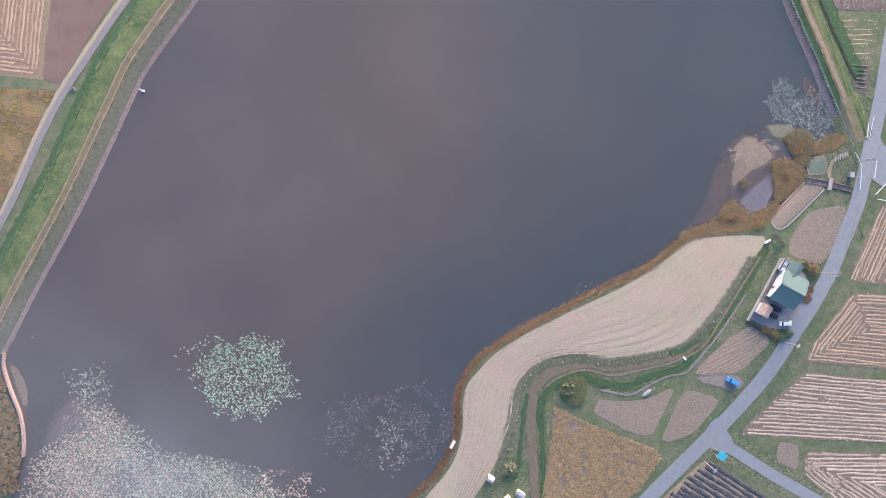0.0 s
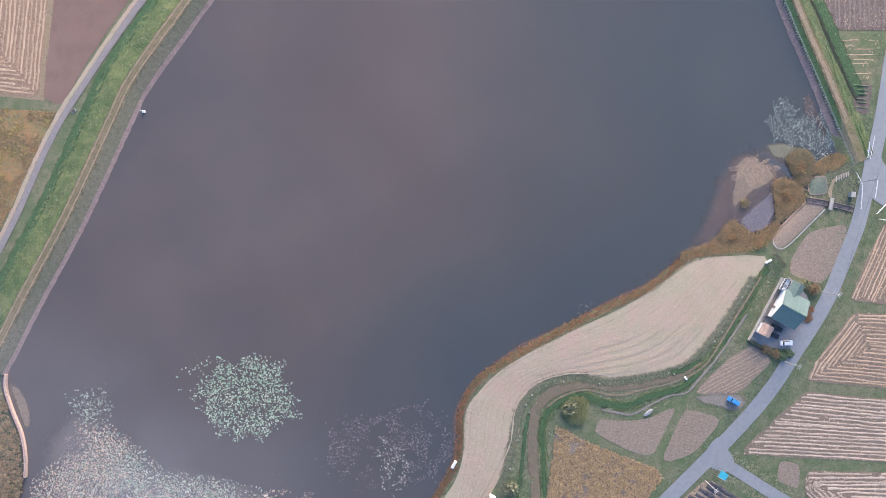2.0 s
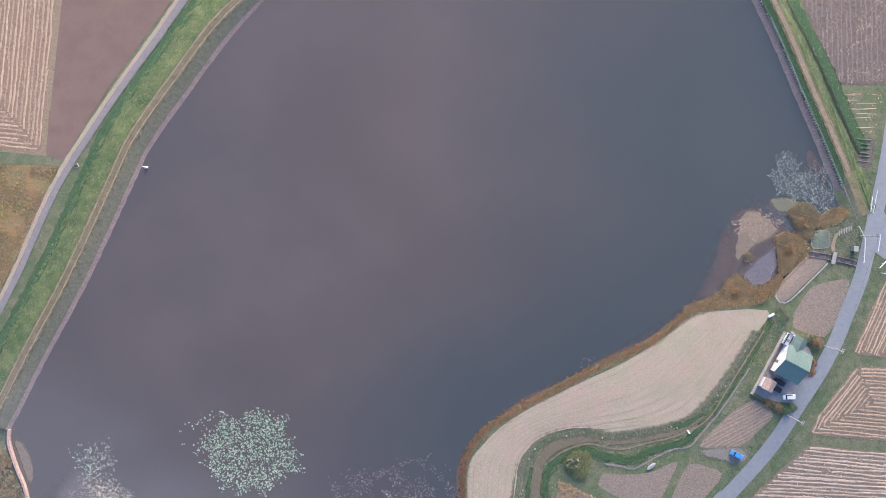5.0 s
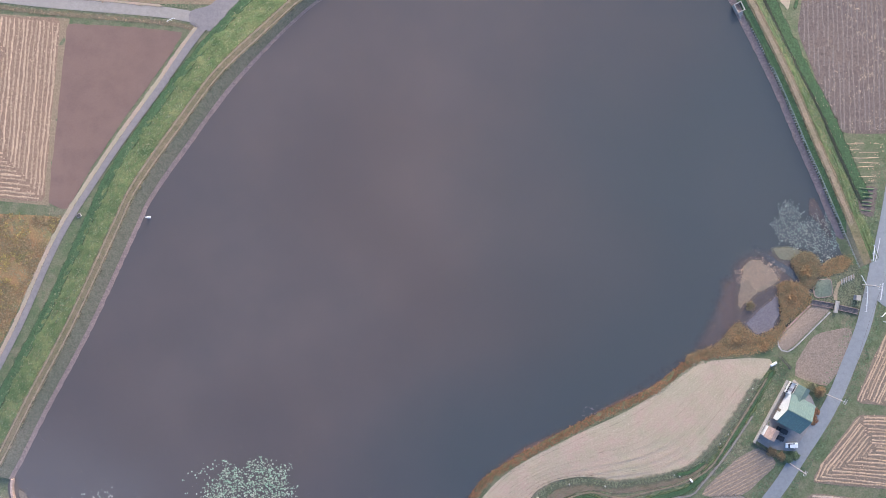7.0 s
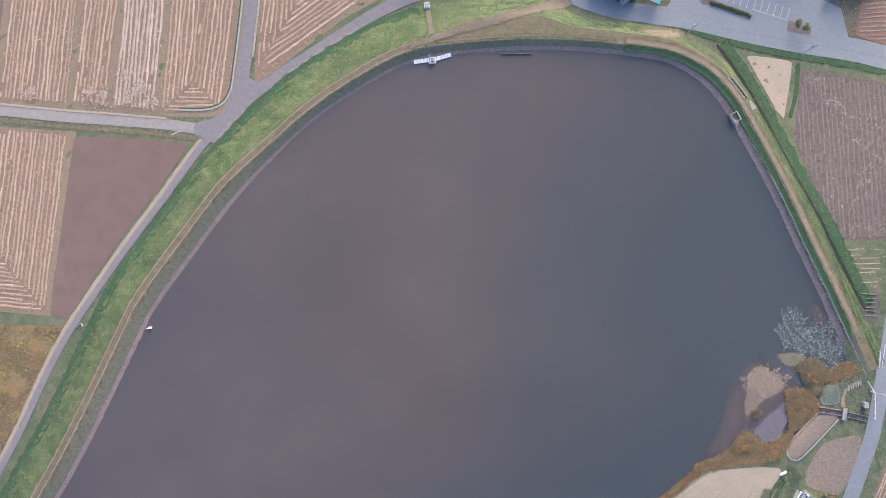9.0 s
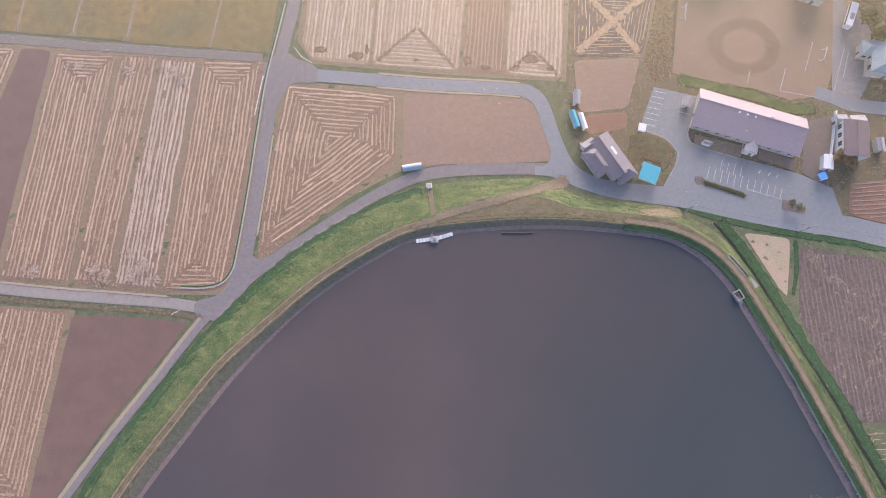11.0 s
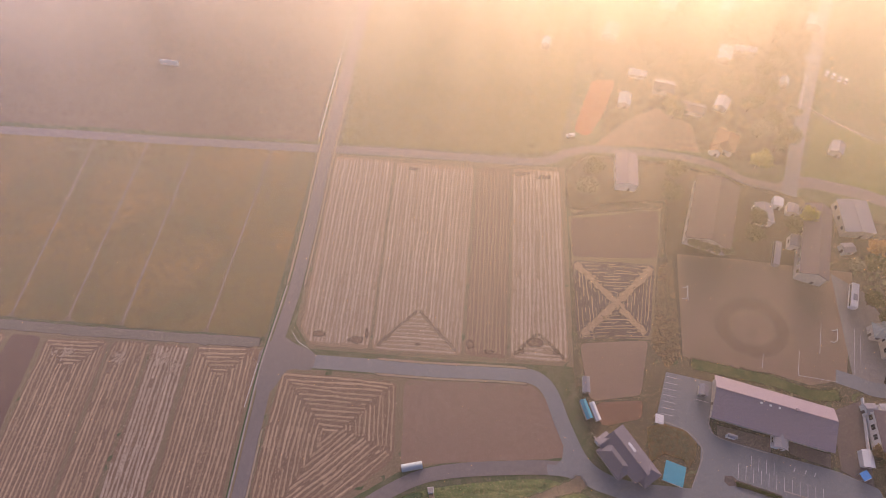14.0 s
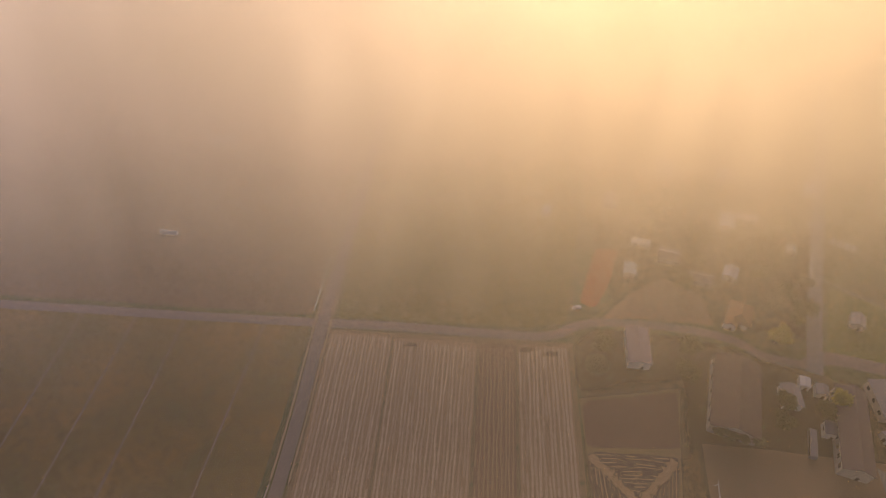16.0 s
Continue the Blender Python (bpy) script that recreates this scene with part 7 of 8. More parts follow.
for x, y, tn, l_, w_, rf, lab in ((83.0, 329.1, 75, 6.5, 5.0, "pale_blue", "small pale-blue roofed house in the mist"), (50.5, 367.2, 75, 4.5, 3.5, "pale_blue", "pale-blue roofed shed in the misty field"), (137.2, 358.5, 70, 9, 6, "pale_blue", "pale-blue roofed house in the mist"),
                                  (147.5, 361.5, -12, 10, 3.2, "paint_white", "long pale-roofed store in the mist"), (160.5, 339.9, 70, 4.0, 3.4, "pale_blue", "small pale-blue shed beside the road"), (127.7, 326.6, 60, 6.5, 5.5, "paint_white", "white house with a pale roof in the mist"),
                                  (91.8, 345.9, -16, 8, 3.0, "paint_white", "long pale greenhouse roof in the mist"), (113.5, 323.5, -18, 10, 5, "roof_tile", "dark-tiled house among the trees"), (103, 337, -18, 9, 7, "roof_tile", "dark-tiled house among the trees"),
                                  (189, 381, 62, 9, 7, "roof_grey", "pale house beside the village road"), (84, 375, 70, 9, 7, "roof_tile", "dark-tiled house in the mist"), (148, 392, 60, 10, 8, "roof_tile", "dark-tiled house in the mist"), (118, 398, 70, 10, 8, "roof_grey", "grey-roofed house in the mist"),
                                  (172, 300, 62, 6, 5, "roof_grey", "pale store beside the yellow-green field")):
    house(x, y, tn, l_, w_, 3.0, 1.2, rf, "wall_cream", lab, over=0.35, wins=(2, 1), name="house")
for x, y, ln, tn in ((-132.5, 355.6, 8.5, -9), (-123, 426.6, 15, -8)):
    house(x, y, tn, ln, 1.7, 1.6, 0.5, "pale_blue", "wall_white", "long white field tunnel in the mist", over=0.1, wins=(0, 0), name="field_shelter", category="shelter")

woods = off_roads(scatter([(92, 306), (150, 292), (168, 330), (196, 392), (196, 440), (84, 440), (88, 330)], 46))
for x, y in woods:
    if min(math.hypot(x - o.location.x, y - o.location.y) for o in bpy.data.objects if o.name.startswith(("house", "annexe"))) > 8.5:
        shrub(x, y, 2.6 + 2.0 * rng.random(), 4 + 3 * rng.random(), M["leaf_tree" if rng.random() < 0.75 else "leaf_dull"], "dark leafy tree in the misty village", name="tree", leaves=650, size=0.9, trunk=1.2)

# small farm buildings
house(47.8, 196.7, 85, 5.4, 2.2, 2.0, 0.5, "roof_grey", "wall_white", "narrow grey shed beside the farm track", over=0.15, wins=(1, 0), name="shed", category="shed")
house(46.6, 188.2, 105, 6.6, 2.0, 1.8, 0.4, "blue", "wall_cream", "narrow shed with a bright blue roof", over=0.1, wins=(1, 0), name="shed", category="shed")
house(49.6, 187.4, 105, 6.4, 1.7, 1.7, 0.3, "paint_white", "wall_cream", "narrow shed with a white striped roof", over=0.1, wins=(0, 0), name="shed", ribs=0.8, category="shed")
house(23.9, -91.5, 40, 5, 4, 2.6, 1.0, "roof_grey", "wall_cream", "grey-roofed shed by the meadow", over=0.2, wins=(1, 0), name="shed", category="shed")
house(18.2, -82.5, -30, 2.2, 1.8, 1.6, 0.2, "wall_cream", "wall_white", "small white tool store at the meadow's edge", over=0.1, wins=(0, 0), name="shed", category="shed")
house(28.5, -88.0, -35, 2.8, 2.0, 1.8, 0.3, "roof_grey", "wall_white", "small pale shed with a ribbed roof", over=0.1, wins=(0, 0), name="shed", ribs=0.5, category="shed")

gt = thing("tunnel_greenhouse", -13.2, 170.4, land(-13.2, 170.4) + 0.05, 9, "pale-blue half-round tunnel beside the road", "greenhouse")
V, F = [], []
for i_, xx in enumerate((-3.5, 3.5)):
    for k in range(11):
        a = math.pi * k / 10
        V.append((xx, 1.25 * math.cos(a), 1.5 * math.sin(a)))
F = [(k, k + 1, k + 12, k + 11) for k in range(10)] + [tuple(range(10, -1, -1)), tuple(range(11, 22))]
link("cover", V, F, M["pale_blue"], gt, flat=True)
for k in range(8):
    bm = bmesh.new()
    for j in range(10):
        a, b = math.pi * j / 10, math.pi * (j + 1) / 10
        tube(bm, (-3.4 + 0.97 * k, 1.28 * math.cos(a), 1.53 * math.sin(a)), (-3.4 + 0.97 * k, 1.28 * math.cos(b), 1.53 * math.sin(b)), 0.03, n=4)
    part("hoop", bm, M["steel"], gt)


# ---- vehicles ----
def wheels(t, xs, w, r):
    for a in xs:
        for sd in (-1, 1):
            bm = tube(bmesh.new(), (a, sd * (w - 0.2), r), (a, sd * w, r), r, n=14)
            wh = part("wheel", bm, M["rubber"], t)
            part("rim", tube(bmesh.new(), (a, sd * (w - 0.05), r), (a, sd * (w + 0.015), r), r * 0.55, n=10), M["steel"], wh)


def car(x, y, turn, paint, label, L_=4.3, W_=1.7, z=None):
    t = thing("car", x, y, land(x, y) + 0.12 if z is None else z, turn, label, "car", "parked cars")
    l, w = L_ / 2, W_ / 2
    part("body", boxed(0, 0, 0.25, L_, W_, 0.62, bevel=0.16), M[paint], t)
    part("cabin", boxed(-0.1, 0, 0.8, L_ * 0.56, W_ * 0.92, 0.56, bevel=0.08, taper=0.8), glass, t, "dark tinted windows")
    part("roof", boxed(-0.1, 0, 1.32, L_ * 0.43, W_ * 0.72, 0.07, bevel=0.03), M[paint], t)
    wheels(t, (-l * 0.62, l * 0.62), w, 0.31)
    for sd in (-1, 1):
        part("headlight", boxed(l - 0.06, sd * w * 0.68, 0.55, 0.12, 0.32, 0.16, bevel=0.03), M["paint_white"], t)
        part("tail_light", boxed(-l + 0.06, sd * w * 0.72, 0.6, 0.1, 0.22, 0.18, bevel=0.03), M["leaf_red"], t)
        part("mirror", boxed(0.75, sd * (w + 0.08), 0.85, 0.12, 0.2, 0.14, bevel=0.03), M[paint], t)
    return t


car(120.0, -27.9, 2, "car_white", "white hatchback parked on the forecourt")
car(116.6, -22.7, -25, "car_black", "black car parked beside the shed", 4.0)
car(115.6, -25.2, -22, "car_black", "black car parked on the paving", 3.6)
car(102.1, -48.2, 152, "car_blue", "bright blue car parked on the field's edge", 4.5)


def bus(x, y, turn, paint, label, L_=10.5, W_=2.5, H_=3.0):
    t = thing("bus", x, y, land(x, y) + 0.1, turn, label, "bus", "parked buses")
    part("body", boxed(0, 0, 0.4, L_, W_, H_ - 0.4, bevel=0.18), M[paint], t)
    for sd in (-1, 1):
        for k in range(6):
            part("side_window", boxed(-L_ * 0.4 + k * L_ * 0.155, sd * (W_ / 2 + 0.004), 1.5, L_ * 0.135, 0.04, 0.9), glass, t, "dark window glass")
    part("windscreen", boxed(L_ / 2 + 0.004, 0, 1.2, 0.04, W_ * 0.86, 1.3), glass, t, "dark window glass")
    part("roof_unit", boxed(-L_ * 0.1, 0, H_ - 0.01, L_ * 0.25, W_ * 0.6, 0.22, bevel=0.06), M["roof_grey"], t)
    wheels(t, (-L_ * 0.3, L_ * 0.33), W_ / 2, 0.48)


bus(154.2, 229.5, 67, "car_white", "white bus parked along the school lane")
bus(130.2, 248.0, 68, "roof_grey", "grey-white lorry parked beside the school block", 11.0, 2.4, 2.8)
bus(118.7, -7.6, 62, "car_white", "small white van behind the house", 4.2, 1.7, 1.9)


# ---- fixtures round the pond ----
def rail_run(name, pts, label, post_gap=2.0, h=0.8, rails=1, material="paint_white", r=0.06):
    l = even(np.array(pts, float), post_gap)
    x0, y0 = l[0]
    z0 = land(x0, y0) + 0.05
    t = thing(name, x0, y0, z0, 0, label, "guard rail" if name == "guard_rail" else "fence")
    L3 = [(x - x0, y - y0, max(land(x, y), WATER) + 0.05 - z0) for x, y in l]
    for q in L3:
        part("post", boxed(q[0], q[1], q[2] - 0.2, 0.12, 0.12, h + 0.2), M[material], t)
    for k in range(rails):
        bm = bmesh.new()
        zz = h * (1 - 0.45 * k)
        for a, b in zip(L3, L3[1:]):
            tube(bm, (a[0], a[1], a[2] + zz), (b[0], b[1], b[2] + zz), r, n=6)
        part("rail", bm, M[material], t)
    return t


rail_run("guard_rail", [(142.9, 31.3), (145.3, 27.1), (144.9, 18.7)], "white guard rail beside the road bend", r=0.13)
rail_run("guard_rail", [(146.8, 36.2), (147.3, 41.5)], "white guard rail beside the road", r=0.13)
rail_run("guard_rail", [(150.4, 17.0), (154.6, 21.4), (166, 26)], "white guard rail round the road corner", r=0.13)
rail_run("guard_rail", [(151.4, 15.2), (158, 14.2), (166, 15)], "white guard rail over the culvert", r=0.13)
rail_run("guard_rail", [(-56.0, 307.3), (-51.5, 345.0), (-46.9, 382.0), (-45.0, 396.0)], "long white guard rail beside the farm road", post_gap=3.0, r=0.18)
rail_run("guard_rail", [(166.6, 322.5), (176, 314), (190.8, 303.0)], "white guard rail along the village field", post_gap=3.0, r=0.11)
rail_run("guard_rail", [(160.3, 318.0), (166, 331), (172.6, 343.0)], "white guard rail along the village road", post_gap=3.0, r=0.11)
rail_run("guard_rail", [(-70.6, 190.0), (-68.3, 205.0)], "white guard rail beside the farm road", post_gap=2.5, r=0.09)
rail_run("guard_rail", [(-57.0, 216.5), (-55.0, 213.2), (-50.8, 210.5)], "white guard rail round the field corner", post_gap=2.0, r=0.09)
rail_run("guard_rail", [(-95.0, 117.5), (-92.6, 118.6)], "short white rail at the lane's end", post_gap=1.2, r=0.09)
ii = [k for k in range(len(DAM)) if DAM[k, 0] > 109 and DAM[k, 1] < 104]
rail_run("fence", [tuple(DAM[k] + DAM_OUT[k] * 2.3) for k in ii], "pale post fence along the embankment's water side", post_gap=1.7, h=0.9, rails=2, material="steel", r=0.05)

# curved pink wall at the south-west corner
cw = even(spline([(-151.0, -40.0), (-151.2, -45.0), (-148.9, -53.0), (-145.9, -61.0), (-144.7, -69.0), (-144.9, -76.0)], 6), 1.5)
cwn = side(cw)
V = np.concatenate([np.column_stack([cw + cwn * o, np.full(len(cw), zz)]) for o, zz in ((0, 1.0), (0, 3.0), (0.75, 3.0), (0.75, 1.0))])
n_ = len(cw)
F = [(j * n_ + k, j * n_ + k + 1, ((j + 1) % 4) * n_ + k + 1, ((j + 1) % 4) * n_ + k) for j in range(4) for k in range(n_ - 1)] + [(0, n_, 2 * n_, 3 * n_), (4 * n_ - 1, 3 * n_ - 1, 2 * n_ - 1, n_ - 1)]
tagged(link("shore_wall", V, F, M["pink_wall"]), "curved pinkish concrete wall in the pond corner", "wall", kind="structure")
blades("corner_weeds", on_land(scatter([(-152, -46), (-149.8, -55), (-146.7, -62), (-145.6, -75), (-146.8, -88), (-156, -90), (-158, -50)], 900)), 1.0, 0.6, 3, M["leaf_weed"], label="brown weeds behind the curved wall", category="weeds")

# floating platform off the north bank
pf = thing("floating_platform", -5.2, 143.6, WATER + 0.02, 0, "white floating platform with a pump frame", "pontoon")
for a, b in (((-6.4, -1.1), (-0.6, -0.3)), ((0.4, -0.3), (6.5, 1.5))):
    ln = math.hypot(b[0] - a[0], b[1] - a[1])
    tn = math.degrees(math.atan2(b[1] - a[1], b[0] - a[0]))
    for k in range(5):
        u = (k + 0.5) / 5
        part("float_deck", boxed(a[0] + (b[0] - a[0]) * u, a[1] + (b[1] - a[1]) * u, -0.15, ln / 5 - 0.08, 1.35, 0.45, tn, bevel=0.05), M["wall_white"], pf)
part("pump_base", boxed(0.1, -0.5, -0.1, 2.6, 2.2, 0.5, bevel=0.05), M["wall_white"], pf)
for k in range(3):
    part("frame_bar", boxed(-0.9 + k * 0.9, -0.7, 0.4, 0.14, 2.8, 0.6), M["steel"], pf)
part("pump", boxed(0.1, -0.6, 0.42, 0.9, 1.1, 0.8, bevel=0.12), M["roof_grey"], pf)
part("gangway", boxed(-0.9, 2.6, 0.35, 0.6, 5.4, 0.12), M["steel"], pf)
for k in (-1, 1):
    part("gangway_rail", boxed(-0.9 + k * 0.3, 2.6, 0.45, 0.06, 5.4, 0.5), M["steel"], pf)
part("cross_bar", boxed(-0.9, -0.4, 0.35, 0.18, 2.6, 0.25), M["steel"], pf)
part("cross_bar", boxed(3.2, 0.6, 0.32, 0.14, 2.0, 0.25), M["steel"], pf)
fl = thing("debris_boom", 24.0, 145.2, WATER + 0.01, 0, "dark floating debris boom at the bank", "boom")
for k in range(7):
    part("boom_float", tube(bmesh.new(), (-5.3 + k * 1.55, 0, 0.1), (-3.85 + k * 1.55, 0, 0.1), 0.28, n=8), M["iron"], fl)

# sluice intake on the north-east bank
sl = thing("sluice_intake", 99.7, 122.6, WATER, -62, "grey concrete sluice intake with an open shaft", "sluice")
for a, b, sx, sy in ((0, 1.25, 3.4, 0.32), (0, -1.25, 3.4, 0.32), (1.54, 0, 0.32, 2.18), (-1.54, 0, 0.32, 2.18)):
    part("shaft_wall", boxed(a, b, -1.0, sx, sy, 2.3, bevel=0.04), M["concrete"], sl)
part("shaft_floor", boxed(0, 0, -1.0, 2.76, 2.18, 1.75), M["revetment"], sl)
part("gate_leaf", boxed(-0.4, 0, 0.752, 0.16, 2.16, 0.4), M["iron"], sl)
part("gate_spindle", tube(bmesh.new(), (-0.4, 0, 1.1), (-0.4, 0, 2.0), 0.06), M["steel"], sl)
for k in range(5):
    part("stair_tread", boxed(2.0 + 0.55 * k, -0.3, -0.9, 0.5, 1.5, 1.7 - 0.2 * k, bevel=0.02), M["concrete"], sl)
fm = thing("flume", 100.4, 132.8, land(100.4, 132.8), math.degrees(math.atan2(-7.6, 5.9)), "dark concrete flume sunk beside the crest track", "flume")
part("flume_bed", boxed(0, 0, -0.3, 9.4, 0.9, 0.38), M["iron"], fm)
for k in (-1, 1):
    part("flume_wall", boxed(0, k * 0.6, -0.4, 9.4, 0.22, 0.75, bevel=0.02), M["concrete"], fm)
for k in range(6):
    part("cross_tie", boxed(-4.0 + 1.6 * k, 0, 0.25, 0.18, 0.96, 0.12), M["concrete"], fm)
sb = thing("valve_pit", 105.3, 126.6, land(105.3, 126.6), -55, "pale concrete valve pit on the crest", "pit cover")
part("pit_body", boxed(0, 0, -0.5, 3.3, 2.0, 0.75, bevel=0.04), M["concrete"], sb)
for k in range(3):
    part("cover_slab", boxed(-1.05 + k * 1.05, 0, 0.252, 0.95, 1.7, 0.08, bevel=0.02), M["concrete"], sb)
# a low picket fence of pale concrete stubs along the top of the revetment
K_F = int(np.argmin(np.hypot(DAM[:, 0] - 102.5, DAM[:, 1] - 114)))
_f = even(dam_line(K_F, len(DAM) - 8, D_C0 * 0.46), 0.95)
bf = thing("bank_fence", _f[0, 0], _f[0, 1], land(*_f[0]), 0, "low broken fence of pale concrete stubs on the revetment", "fence")
_stub = boxed(0, 0, -0.35, 0.42, 0.3, 0.8, bevel=0.04)
for k in range(len(_f) - 1):
    if math.sin(k * 0.9) + math.sin(k * 0.37 + 1) < -1.1:
        continue
    p_ = part("post", _stub.copy(), M["concrete"], bf)
    p_.location = (_f[k, 0] - _f[0, 0] + rng.normal(0, 0.07), _f[k, 1] - _f[0, 1], land(*_f[k]) - land(*_f[0]) + rng.normal(0, 0.05))
    p_.rotation_euler = (0, 0, -1.1 + rng.normal(0, 0.15))

# steps and outlet box on the north slope
ob_ = thing("outlet_box", -7.0, 163.0, land(-7.0, 163.0), 5, "small white concrete outlet box at the bank's foot", "outlet box")
part("box_body", boxed(0, 0, -0.4, 1.9, 2.0, 1.4, bevel=0.05), M["paint_white"], ob_)
part("lid", boxed(0, 0, 1.002, 1.6, 1.7, 0.1, bevel=0.03), M["concrete"], ob_)
st = thing("bank_steps", -6.0, 156.5, land(-6.0, 156.5), 8, "worn concrete steps down the grassy bank", "steps")
zt = land(-6.0, 156.5)
for k in range(12):
    yy = -4.4 + k * 0.85
    part("step", boxed(0.0, yy, max(land(-6.0, 156.5 + yy), 0) - zt - 0.15, 1.7, 0.75, 0.38, bevel=0.02), M["track"], st)
mk = thing("marker_post", -102.3, 51.0, WATER, 0, "white level post at the water's edge", "post")
part("post_body", tube(bmesh.new(), (0, 0, -0.5), (0, 0, 2.6), 0.22, 0.16), M["paint_white"], mk)
part("post_foot", boxed(0, 0, -0.4, 1.1, 0.8, 0.7, bevel=0.05), M["paint_white"], mk)
mh = thing("drain_pit", -127.6, 51.6, land(-127.6, 51.6), 30, "dark drain pit beside the lane", "drain")
part("pit_rim", boxed(0, 0, -0.3, 1.6, 1.3, 0.55, bevel=0.04), M["concrete"], mh)
part("grating", boxed(0, 0, 0.252, 1.3, 1.0, 0.05), M["iron"], mh)

# stream, culvert, basin and footbridge at the inlet
def channel(a, b, width, label, depth_mat="mud_dark"):
    ln = math.hypot(b[0] - a[0], b[1] - a[1])
    t = thing("channel", (a[0] + b[0]) / 2, (a[1] + b[1]) / 2, max(land(*a), land(*b)) + 0.12, math.degrees(math.atan2(b[1] - a[1], b[0] - a[0])), label, "channel")
    part("channel_bed", boxed(0, 0, -0.3, ln, width, 0.36), M["film"], t)
    for sd in (-1, 1):
        part("channel_side", boxed(0, sd * (width / 2 + 0.15), -0.4, ln, 0.22, 0.6, bevel=0.03), M["revetment"], t)


channel((126.5, 21.9), (134.0, 20.6), 1.4, "dark concrete channel running into the pond")
channel((135.6, 20.2), (142.6, 18.6), 1.4, "dark concrete channel under the road side")
fb = thing("footbridge", 134.7, 20.4, land(134.7, 20.4) + 0.4, 80, "narrow concrete footbridge over the channel", "bridge")
part("bridge_slab", boxed(0, 0, 0.02, 4.2, 1.3, 0.2, bevel=0.03), M["concrete"], fb)
for sd in (-1, 1):
    part("bridge_kerb", boxed(0, sd * 0.6, 0.222, 4.2, 0.12, 0.18), M["concrete"], fb)
ribbon("footpath", [(134.6, 22.6), (134.7, 26), (136.4, 29.0), (141, 31.2)], 1.1, M["track"], 0.13, ragged=0.1, label="brown footpath across the grass", category="path")
ss = thing("log_steps", 138.6, 29.9, land(138.6, 29.9), 24, "pale log steps up to the road", "steps")
for k in range(6):
    part("step", boxed(-2.2 + 0.9 * k, 0, 0.0, 0.3, 1.9, 0.3, -20, bevel=0.03), M["stone"], ss)
cb = thing("control_cabinet", 141.6, 23.6, land(141.6, 23.6), -5, "grey steel control cabinet on the grass", "cabinet")
part("cabinet_body", boxed(0, 0, -0.2, 1.4, 1.7, 1.7, bevel=0.04), M["roof_grey"], cb)
part("cabinet_lid", boxed(0, 0, 1.502, 1.55, 1.85, 0.12, bevel=0.03), M["concrete"], cb)
patch("settling_pool", rounded([(127.9, 29.3), (133.0, 30.2), (133.6, 24.0), (127.5, 23.4)], 1.4), M["pool_green"], 1.0, 0.12, label="grey-green silted pool with a pale kerb", category="pool")
_k = rounded([(127.9, 29.3), (133.0, 30.2), (133.6, 24.0), (127.5, 23.4)], 1.4)
ribbon("pool_kerb", np.concatenate([_k, _k[:1]]), 0.3, M["revetment"], 0.2, n=2, step=0.8, cross=2, label="thin pale kerb round the silted pool", category="kerb")
BASIN = [(115.2, 8.8), (115.6, 6.1), (118.0, 5.1), (120.4, 6.7), (126.5, 12.8), (132.4, 18.9), (133.0, 20.2), (129.3, 21.4), (127.0, 21.0), (121.0, 14.6)]
patch("settling_basin", BASIN, M["plot"], 1.5, 0.12, label="settling basin of pinkish brown silt", category="basin")
ribbon("basin_kerb", [(115.0, 8.6), (115.4, 5.9), (118.0, 4.7), (120.7, 6.3), (126.8, 12.4), (132.8, 18.6)], 0.5, M["concrete"], 0.3, label="pale concrete kerb round the basin", category="kerb", cross=2)
ribbon("basin_kerb", [(115.2, 9.4), (120.8, 15.2), (126.6, 21.4)], 0.5, M["revetment"], 0.3, label="stained kerb on the basin's pond side", category="kerb", cross=2)
pipe = thing("gate_frame", 117.2, 0.8, land(117.2, 0.8), -48, "dark iron sluice frame across the ditch", "gate")
for k in (-1, 1):
    part("frame_post", boxed(k * 2.6, 0, -0.3, 0.25, 0.25, 1.2), M["iron"], pipe)
part("frame_beam", boxed(0, 0, 0.9, 5.4, 0.3, 0.25), M["iron"], pipe)
part("frame_beam", boxed(0, 0.7, 0.6, 5.4, 0.18, 0.2), M["iron"], pipe)


def loose(name, x, y, turn, sx, sy, sz, material, label, category, lid=None):
    t = thing(name, x, y, max(land(x, y), WATER) + 0.05, turn, label, category)
    part(name + "_body", boxed(0, 0, -0.1, sx, sy, sz, bevel=min(sx, sy, sz) * 0.18), M[material], t)
    part("rim", boxed(0, 0, sz - 0.098, sx * 0.9, sy * 0.82, 0.06, bevel=0.02), M[lid or material], t)
    return t


loose("water_tank", 85.5, -40.4, 125, 1.3, 0.6, 0.6, "paint_white", "small white water tank standing in the grass", "tank")
loose("water_tank", 5.0, -71.2, 62, 3.0, 1.0, 0.8, "paint_white", "white float tank stranded on the shore", "tank")
loose("sign_board", 113.6, 0.4, 30, 2.4, 0.7, 0.5, "paint_white", "white board lying at the meadow's end", "board")
bt = thing("rowing_boat", 72.6, -52.6, land(72.6, -52.6) + 0.05, 38, "grey rowing boat lying upturned in the grass", "boat")
V, F = [], []
for k in range(9):
    u = -1 + k / 4
    wd, hh = 0.65 * math.sqrt(max(0.02, 1 - abs(u) ** 2.6)), 0.5 * (1 - 0.25 * u * u)
    V += [(1.9 * u, -wd, 0), (1.9 * u, -wd * 0.7, hh), (1.9 * u, wd * 0.7, hh), (1.9 * u, wd, 0)]
F = [(4 * k + j, 4 * k + 4 + j, 4 * k + 5 + j, 4 * k + 1 + j) for k in range(8) for j in range(3)]
link("hull", V, F, M["roof_grey"], bt)
part("keel", boxed(0, 0, 0.44, 3.2, 0.08, 0.1), M["concrete"], bt)
